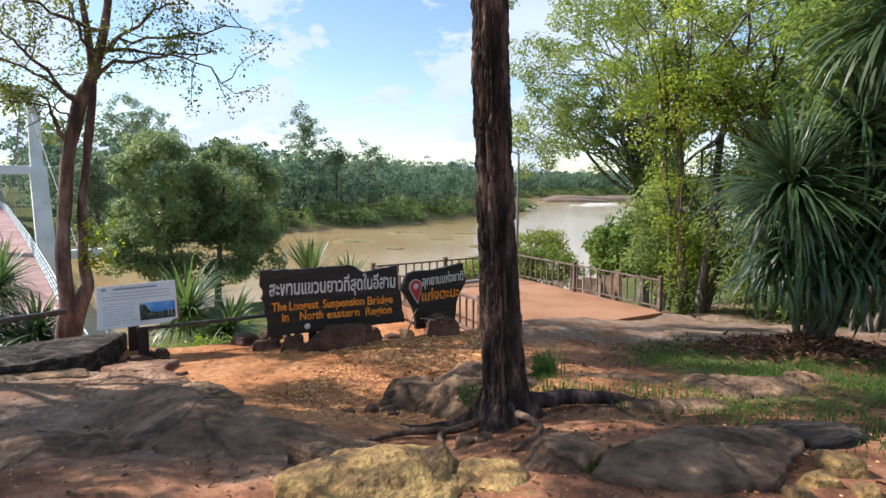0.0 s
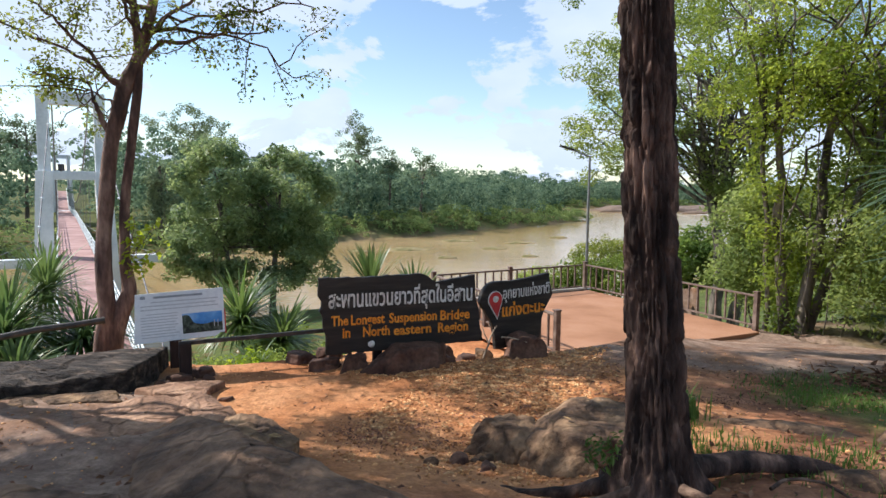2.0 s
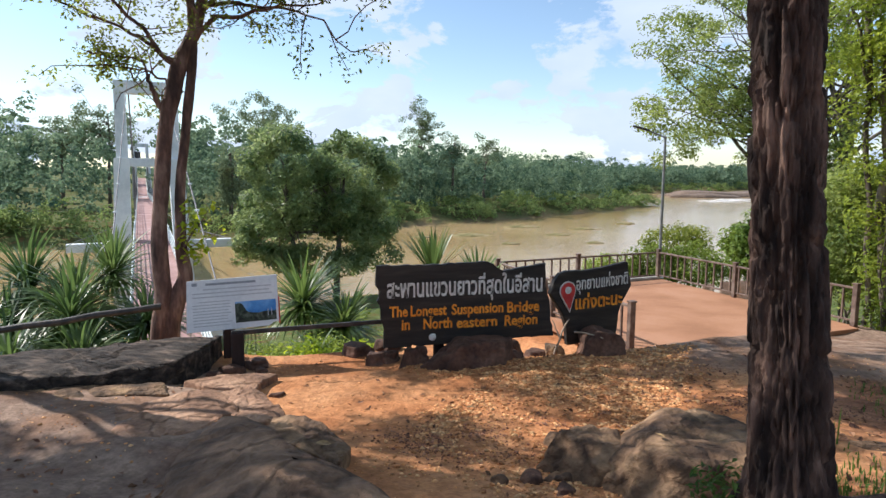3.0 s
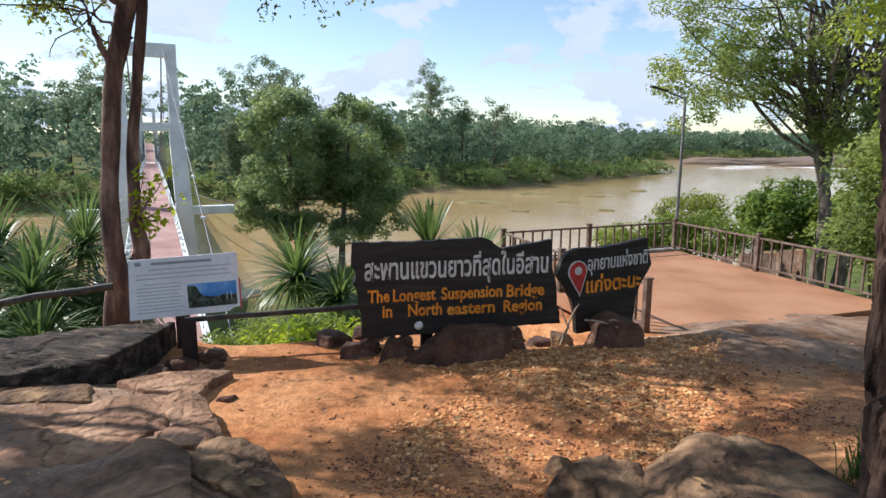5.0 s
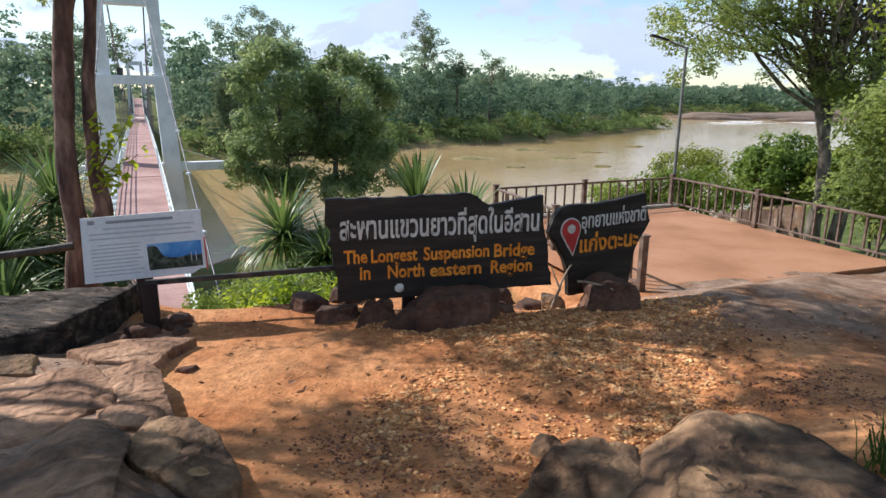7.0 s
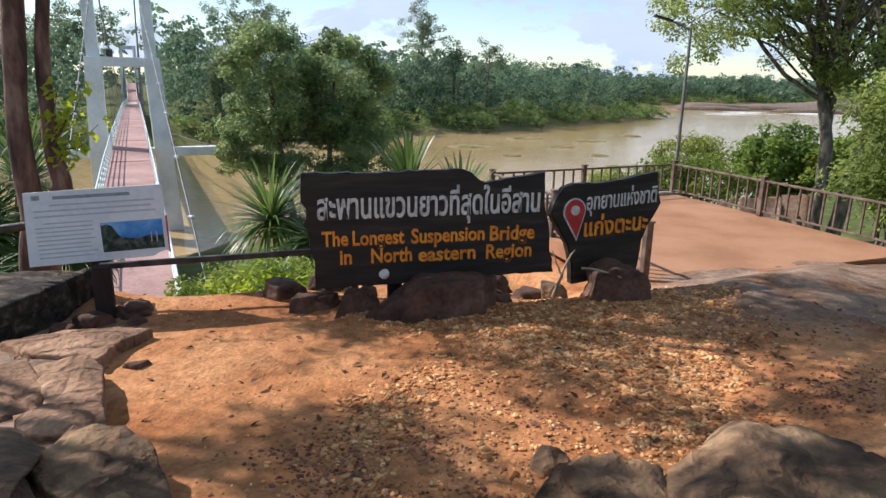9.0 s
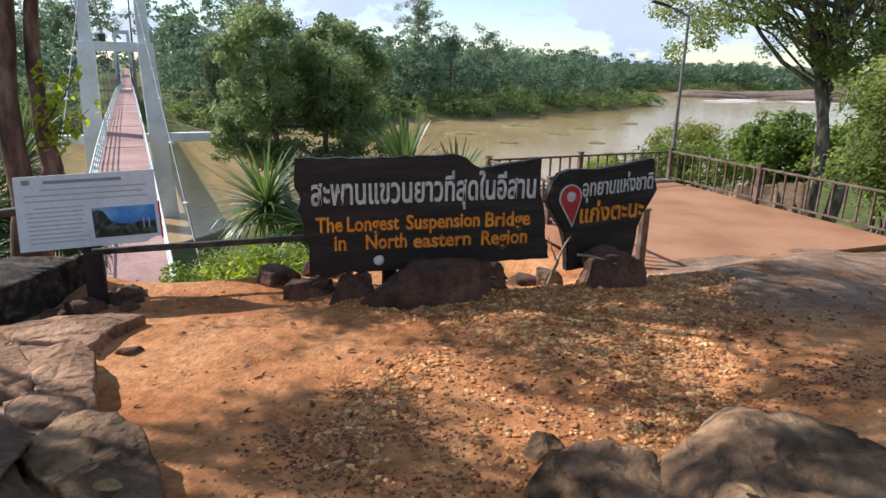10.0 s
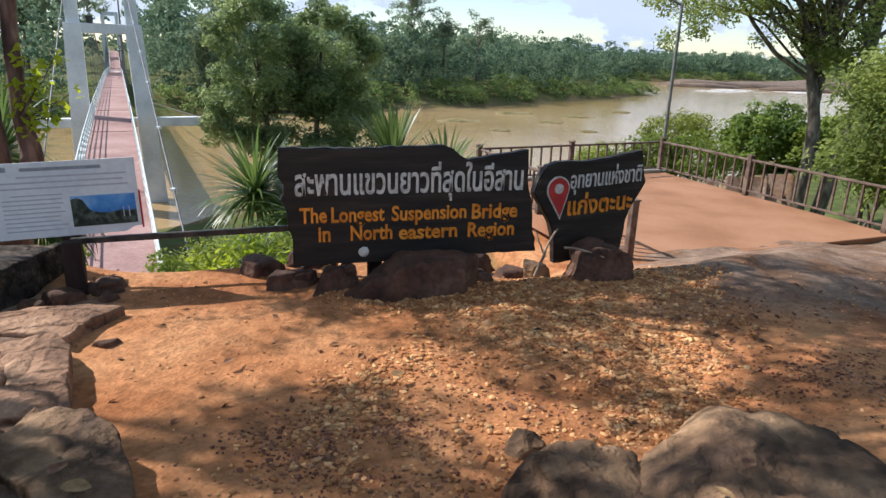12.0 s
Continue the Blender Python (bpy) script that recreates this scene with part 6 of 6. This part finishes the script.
def thicket(name, centre, radii, n, leaf, per, spread, material, label, seed, category="shrub", stems=3, group=""):
    x, y, z = centre
    gz0 = height(x, y)
    tr = [(bend((x + 0.25 * i - 0.6, y, gz0 - 0.1), (x + radii[0] * 0.5 * math.cos(i * 2.1), y + radii[1] * 0.5 * math.sin(i * 2.1), z + radii[2] * 0.3), 7, 0.15, 0, seed + i), np.linspace(0.05, 0.015, 7)) for i in range(stems)]
    return limb_tree(name, (x, y, gz0), label, BARK_GREY, material, tr, crown_points(centre, radii, int(n * 0.6), seed + 20, 0.3, 0.4), leaf * 1.1, int(per * 1.9), spread, seed + 21, sides=6, twigs=10, category=category, group=group)


for i, (x, y, z, rx, ry, rz, n, lf) in enumerate((
        (8.3, 17.2, 1.2, 2.0, 1.6, 2.3, 230, 0.14), (11.2, 16.2, 2.2, 2.3, 2.0, 3.2, 230, 0.16), (9.6, 19.5, 3.6, 2.8, 2.0, 3.4, 260, 0.17), (13.5, 14.5, 3.0, 2.6, 2.4, 4.2, 240, 0.18),
        (10.5, 12.8, 1.2, 1.8, 1.6, 1.9, 150, 0.15), (15.5, 19.5, 4.5, 3.5, 3.0, 5.5, 260, 0.22), (5.9, 20.7, 1.0, 1.2, 1.1, 2.0, 170, 0.14), (7.2, 21.8, 1.2, 1.6, 1.3, 2.2, 150, 0.15), (12.4, 23.5, 3.4, 3.0, 2.5, 4.0, 220, 0.22), (8.9, 13.4, 5.4, 2.5, 2.0, 3.2, 420, 0.16), (11.8, 12.8, 6.5, 3.0, 2.4, 3.4, 420, 0.18), (8.2, 12.0, 3.0, 2.0, 1.6, 2.4, 420, 0.16), (7.6, 11.4, 5.6, 1.7, 1.5, 2.0, 360, 0.16), (8.0, 12.4, 7.8, 2.4, 1.8, 2.2, 380, 0.16), (10.6, 13.6, 8.6, 2.8, 2.2, 2.6, 380, 0.18))):
    thicket("thicket", (x, y, z), (rx, ry, rz), n, lf, 42, 0.32, LEAF_RIGHT if i in (0, 2, 4, 6, 7) else LEAF_VINE if i % 2 == 0 and i < 9 else LEAF_MID, "dense leafy thicket of climbers and saplings", 900 + 40 * i, group="bank thickets")
for i, (x, y, z, rx, ry, rz, m, lb) in enumerate((
        (-0.4, 30.0, -1.8, 1.6, 1.2, 0.95, LEAF_SHRUB, "light green shrub below the terrace"), (1.3, 30.6, -1.45, 1.5, 1.2, 0.9, LEAF_SHRUB, "light green shrub below the terrace"), (2.9, 30.3, -1.35, 1.5, 1.2, 0.95, LEAF_SHRUB, "light green shrub below the terrace"),
        (2.6, 36, -0.9, 1.8, 1.5, 1.0, LEAF_LEFT, "greyish shrub with thin bare twigs"),
        (14.2, 72, -5.0, 4.2, 3.5, 3.3, LEAF_MID, "rounded dark bush standing at the water"), (19.5, 70, -5.2, 4.0, 3.0, 3.0, LEAF_SHRUB, "rounded bush standing at the water"), (14, 33, -1.6, 2.6, 2.2, 2.0, LEAF_SHRUB, "tall shrub on the bank"),
        (18, 38, -0.5, 4, 3, 3.5, LEAF_VINE, "tall shrub on the bank"))):
    thicket("shrub", (x, y, z), (rx, ry, rz), 110 if y < 60 else 190, 0.14 if y < 40 else 0.5, 34, 0.26 if y < 40 else 0.6, m, lb, 1400 + 40 * i)
for i, (x, y, z, rx, rz) in enumerate(((-6.9, 12.6, -2.1, 1.5, 0.9), (-5.4, 11.8, -1.5, 1.2, 0.8), (-8.4, 14.4, -2.8, 1.5, 1.1), (-5.6, 14.0, -2.4, 1.6, 1.2), (-4.2, 11.4, -1.2, 0.9, 0.6), (-9.8, 16.5, -3.4, 1.3, 0.9), (-12.2, 12.6, -2.2, 1.7, 1.2), (-12.8, 10.2, -1.7, 1.5, 1.2), (-8.9, 8.9, -1.9, 1.0, 0.7), (-9.2, 22, -4.0, 2.0, 1.5), (-5.5, 20, -3.6, 2.0, 1.4), (-6.2, 13.2, -1.75, 1.3, 0.8), (-7.9, 15.2, -2.6, 1.4, 0.9))):
    thicket("undergrowth_shrub", (x, y, z), (rx, rx, rz), 80, 0.12, 34, 0.2, LEAF_SPROUT if i in (0, 1, 4) else LEAF_SHRUB, "bright yellow-green undergrowth below the bluff", 2000 + 40 * i, group="undergrowth")


# ---- sword-leaved plants ----
def sword_head(centre, n, length, width, seed, droop=0.9, upright=0.1, lean=(0, 0, 1)):
    """A head of long arching leaves."""
    r = np.random.default_rng(seed)
    V, F = [], []
    ax = Vector(lean).normalized()
    rot = Vector((0, 0, 1)).rotation_difference(ax).to_matrix()
    for i in range(n):
        az = r.uniform(0, 2 * np.pi)
        el = math.asin(np.clip(r.uniform(-0.55 + upright, 1.0), -0.7, 0.99))
        L = length * r.uniform(0.7, 1.1)
        w = width * r.uniform(0.8, 1.2)
        k = 7
        p = np.array([0.0, 0, 0])
        b = len(V)
        e = el
        d = droop * r.uniform(0.5, 1.3)
        for j in range(k):
            t = j / (k - 1)
            ww = w * (0.55 + 0.9 * t) * (1 - t) ** 0.6 * 1.25 if j < k - 1 else 0.001
            side = np.array([-math.sin(az), math.cos(az), 0]) * ww / 2
            q = np.array(centre) + np.array(rot @ Vector(p))
            s3 = np.array(rot @ Vector(side))
            V += [q - s3, q + s3]
            step = L / (k - 1)
            p = p + step * np.array([math.cos(e) * math.cos(az), math.cos(e) * math.sin(az), math.sin(e)])
            e -= d * (0.10 + 0.32 * t) * (0.4 + math.cos(max(el, 0)))
            e = max(e, -1.5)
        for j in range(k - 1):
            F.append((b + 2 * j, b + 2 * j + 1, b + 2 * j + 3, b + 2 * j + 2))
    return np.array(V), np.array(F)


def sword_plant(name, base, heads, label, material, seed, bark=BARK_GREY, stem_r=0.06):
    x, y = base
    z = height(x, y)
    root = thing(name, (x, y, z), label, "plant")
    for i, (hx, hy, hz, n, L, w, droop, upr) in enumerate(heads):
        V, F = tubes([(bend((x + 0.12 * math.cos(i * 2), y + 0.12 * math.sin(i * 2), z - 0.1), (hx, hy, hz), 10, 0.10, 0.0, seed + i), np.linspace(stem_r, stem_r * 0.6, 10))], 10, 0.1, i)
        mesh_part("stem", np_mesh("stem", V, F, bark), root)
        d = Vector((hx - x, hy - y, max(hz - z, 0.5) * 1.5))
        V, F = sword_head((hx, hy, hz), n, L, w, seed + 10 + i, droop, upr, d)
        mesh_part("leaf_head", np_mesh("leaf_head", V, F, material), root)
    return root


sword_plant("dracaena", (4.85, 8.75), [(4.15, 7.95, 2.75, 430, 1.3, 0.046, 0.6, 0.1), (5.15, 7.7, 4.75, 400, 1.45, 0.048, 0.7, 0.0), (4.55, 8.2, 1.95, 210, 1.2, 0.06, 1.3, 0.0), (5.35, 8.2, 2.1, 210, 1.2, 0.06, 1.3, 0.0),
                                       (4.25, 8.3, 1.75, 170, 1.1, 0.055, 1.4, 0.0), (5.9, 8.4, 3.3, 240, 1.25, 0.048, 0.8, 0.0), (4.95, 8.05, 3.5, 280, 1.25, 0.048, 0.8, 0.0), (5.75, 7.75, 5.5, 220, 1.4, 0.06, 1.0, 0.0), (5.0, 8.0, 1.7, 150, 1.0, 0.055, 1.4, 0.0), (5.5, 7.9, 2.9, 200, 1.25, 0.06, 1.1, 0.0)],
            "tall dark green dracaena clump with drooping sword leaves", LEAF_DRAC, 3100, BARK_GREY, 0.06)
rr = np.random.default_rng(64)
xy = np.stack([rr.normal(4.75, 0.75, 1600), rr.normal(8.45, 0.42, 1600)], -1)
z, *_ = ground_height(xy[:, 0], xy[:, 1])
hump = 0.24 * np.exp(-((xy[:, 0] - 4.75) / 0.9) ** 2 - ((xy[:, 1] - 8.5) / 0.55) ** 2)
V, F = leaves(np.stack([xy[:, 0], xy[:, 1], z + hump * rr.uniform(0.2, 1, len(xy)) + 0.02], -1), 0.01, 1, 0.17, 65, 0.28, 1.4, 0.5)
tagged(new("dead_leaves", np_mesh("dead_leaves", V, F, LITTER, False)), "heap of dead brown leaves round a dracaena", "leaf litter", kind="stuff")

sword_plant("yucca", (-4.1, 12.9), [(-3.7, 12.8, 0.62, 70, 1.1, 0.055, 0.2, 1.25)], "stiff upright yucca behind the sign", LEAF_SWORD, 3200)
sword_plant("yucca", (-2.7, 11.9), [(-2.6, 11.8, 0.62, 50, 0.8, 0.05, 0.3, 1.1)], "small yucca behind the sign", LEAF_SWORD, 3230)
sword_plant("yucca", (-8.9, 17.6), [(-9.0, 17.4, -1.25, 300, 1.8, 0.075, 0.55, 0.2), (-7.7, 17.2, -1.75, 260, 1.5, 0.07, 0.7, 0.1)], "large yucca rosette on the slope below the rail", LEAF_YUCCA, 3260)
sword_plant("yucca", (-10.6, 11.2), [(-10.2, 10.8, -0.05, 320, 1.45, 0.06, 0.8, 0.1), (-10.3, 11.8, 0.45, 280, 1.25, 0.055, 0.5, 0.3), (-11.8, 11.2, 0.2, 300, 1.45, 0.06, 0.8, 0.1), (-11.3, 10.4, -0.5, 260, 1.2, 0.06, 0.9, 0.0), (-9.6, 10.3, -0.75, 240, 1.15, 0.055, 0.9, 0.0), (-9.0, 11.2, -0.35, 240, 1.15, 0.055, 0.8, 0.1)],
            "clump of dark sword-leaved plants below the bluff", LEAF_SWORD, 3290)
sword_plant("yucca", (-8.9, 9.6), [(-8.5, 9.2, -0.55, 260, 1.1, 0.055, 0.9, 0.0), (-9.3, 8.7, -0.45, 260, 1.1, 0.055, 0.9, 0.0), (-9.4, 9.9, 0.0, 240, 1.15, 0.055, 0.7, 0.1)], "sword-leaved plant close under the bluff edge", LEAF_SWORD, 3400)
sword_plant("yucca", (-6.4, 13.2), [(-6.3, 13.0, -1.3, 90, 0.9, 0.05, 0.8, 0.2)], "small yucca among the undergrowth", LEAF_YUCCA, 3330)

# ---- far bank ----
def woods(spots, hgt, rad, clumps, per, leaf, seed):
    """Crowns made of rounded clumps of leaves, many and uncountable."""
    r = np.random.default_rng(seed)
    C, N = [], []
    gz1, *_ = ground_height(np.array([q[0] for q in spots]), np.array([q[1] for q in spots]))
    for (x, y), z, h, w in zip(spots, gz1, hgt, rad):
        d = r.normal(0, 1, (clumps, 3))
        d /= np.linalg.norm(d, axis=1, keepdims=True)
        q = np.array([x, y, z + h * 0.58]) + d * r.uniform(0.55, 1.0, (clumps, 1)) * np.array([w, w, h * 0.36])
        low = r.uniform(0, 1, clumps) < 0.25
        q[low, 2] = z + r.uniform(0, h * 0.35, low.sum())
        cr = w * r.uniform(0.26, 0.48, clumps)
        n = r.normal(0, 1, (clumps, per, 3))
        n /= np.linalg.norm(n, axis=2, keepdims=True)
        n[..., 2] = np.where(n[..., 2] < -0.35, -n[..., 2], n[..., 2])
        C.append((q[:, None] + n * cr[:, None, None] * r.uniform(0.75, 1.05, (clumps, per, 1)) * np.array([1, 1, 0.75])).reshape(-1, 3))
        N.append(n.reshape(-1, 3))
    return leaves(np.concatenate(C), leaf * 0.12, 1, leaf, seed + 500, 0.7, 0.1, facing=np.concatenate(N) * 1.3)


def along(line, lo, hi, n, seed):
    """Spots on the far land between two distances from the shore."""
    r = np.random.default_rng(seed)
    out = []
    while len(out) < n:
        x, y = r.uniform(-330, 130), r.uniform(20, 560)
        fs = polyline_distance(np.array([x]), np.array([y]), FARSHORE)[0]
        rel = Vector((x, y, 0)) - NEAR
        if abs(rel.dot(PX)) < (3.5 if hi < 14 else 5.5) and 0 < rel.dot(AX) < S_F + 28:
            continue
        if lo < fs < hi and -1.5 < x / y < 0.26:
            out.append((x, y))
    return out


spots = along(FARSHORE, 0.5, 13, 300, 71)
r = np.random.default_rng(72)
V1, F1 = woods(spots, r.uniform(1.8, 4.6, len(spots)), r.uniform(1.9, 3.8, len(spots)), 9, 30, 0.46, 73)
spots = along(FARSHORE, 8, 55, 560, 74)
tall = 1.28 + 0.5 * smooth(-45, -100, np.array(spots)[:, 0])
V2, F2 = woods(spots, tall * r.uniform(7.5, 14.0, len(spots)), r.uniform(2.8, 5.4, len(spots)), 16, 25, 0.70, 75)
spots = along(FARSHORE, 50, 160, 360, 76)
tall = 1.22 + 0.4 * smooth(-45, -100, np.array(spots)[:, 0])
V3, F3 = woods(spots, tall * r.uniform(9, 15.0, len(spots)), r.uniform(4.0, 7.0, len(spots)), 12, 20, 1.25, 77)
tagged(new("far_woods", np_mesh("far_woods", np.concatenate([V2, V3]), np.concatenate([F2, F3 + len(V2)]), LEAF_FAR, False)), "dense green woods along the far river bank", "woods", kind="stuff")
tagged(new("shore_scrub", np_mesh("shore_scrub", V1, F1, LEAF_SHORE, False)), "light green scrub along the far waterline", "scrub", kind="stuff")
r = np.random.default_rng(81)
spots = np.stack([r.uniform(-420, 620, 520), r.uniform(430, 900, 520)], -1)
fs = polyline_distance(spots[:, 0], spots[:, 1], FARSHORE)
spots = spots[fs > 4]
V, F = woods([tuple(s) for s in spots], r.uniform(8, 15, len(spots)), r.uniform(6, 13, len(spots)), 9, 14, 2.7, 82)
# the haze here is only the paler, bluer leaf colour
tagged(new("distant_woods", np_mesh("distant_woods", V, F, LEAF_DISTANT, False)), "distant woods on low hills beyond the river, leaves tinted for haze", "woods", kind="stuff")

for i, (x, y, h, w, n) in enumerate(((-51, 158, 24.5, 5.5, 46), (-79.5, 128.5, 23.5, 9.5, 80), (-104, 109, 21.5, 6.5, 50), (-36, 167, 17, 3.2, 18), (-43, 160.5, 17, 3.2, 18), (-112, 105, 18.5, 6, 46), (-68, 99, 14.5, 3.4, 40), (-32, 300, 17, 3.0, 16), (-128, 92, 20, 7, 44))):
    z = height(x, y)
    slim = i in (6, 7)
    c = crown_points((x, y, z + h * (0.55 if slim else 0.80)), (w * (0.6 if slim else 1), w * (0.6 if slim else 1), h * (0.45 if slim else 0.26)), int(n * 1.3), 3400 + i, 0.15, 0.8)
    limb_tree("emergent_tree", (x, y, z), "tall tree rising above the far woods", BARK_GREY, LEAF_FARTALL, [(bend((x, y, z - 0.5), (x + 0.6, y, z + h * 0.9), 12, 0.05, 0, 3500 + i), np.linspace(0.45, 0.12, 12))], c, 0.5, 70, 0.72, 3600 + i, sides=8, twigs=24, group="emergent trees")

# shoals, rapids and bedrock in the river
for i, (x, y, a, b) in enumerate(((-26, 112, 9, 2.0), (-11, 118, 5, 1.6), (-34, 106, 4, 1.2), (-17, 100, 3.2, 0.9), (-4, 106, 3.0, 0.9), (-7, 132, 7, 1.4), (-20, 133, 8, 1.6), (1, 150, 5, 1.2))):
    me = rock_mesh((a, b * 2.2, 0.7), 4000 + i, block=0.2, rough=0.08, fine=False, material=SHOAL)
    ob = new("shoal", me)
    ob.matrix_basis = pose(x, y, WATER - 0.07, 0, 0, 25)
    tagged(ob, "low weedy mud shoal showing above the water", "shoal", "river shoals")
for i, (x, y, a, b, h) in enumerate(((58, 372, 78, 22, 6.0), (110, 420, 90, 26, 6.5), (42, 345, 36, 9, 3.4), (95, 340, 60, 10, 2.8), (150, 375, 70, 14, 3.4))):
    me = rock_mesh((a, b, h), 4100 + i, block=0.6, rough=0.05, fine=True, material=FLATROCK)
    ob = new("rock_flat", me)
    ob.matrix_basis = pose(x, y, WATER + 0.2, 0, 0, 8)
    tagged(ob, "broad brown bedrock flat in the river", "rock", "river flats")
for i, (x, y, a, b) in enumerate(((66, 325, 52, 1.6), (48, 305, 34, 1.1), (92, 318, 44, 1.3), (40, 290, 22, 0.9))):
    me = rock_mesh((a, b, 0.8), 4200 + i, block=0.1, rough=0.02, fine=True, material=FOAM)
    ob = new("rapids", me)
    ob.matrix_basis = pose(x, y, WATER - 0.15, 0, 0, 6)
    tagged(ob, "white water of rapids over bedrock", "rapids", kind="structure")
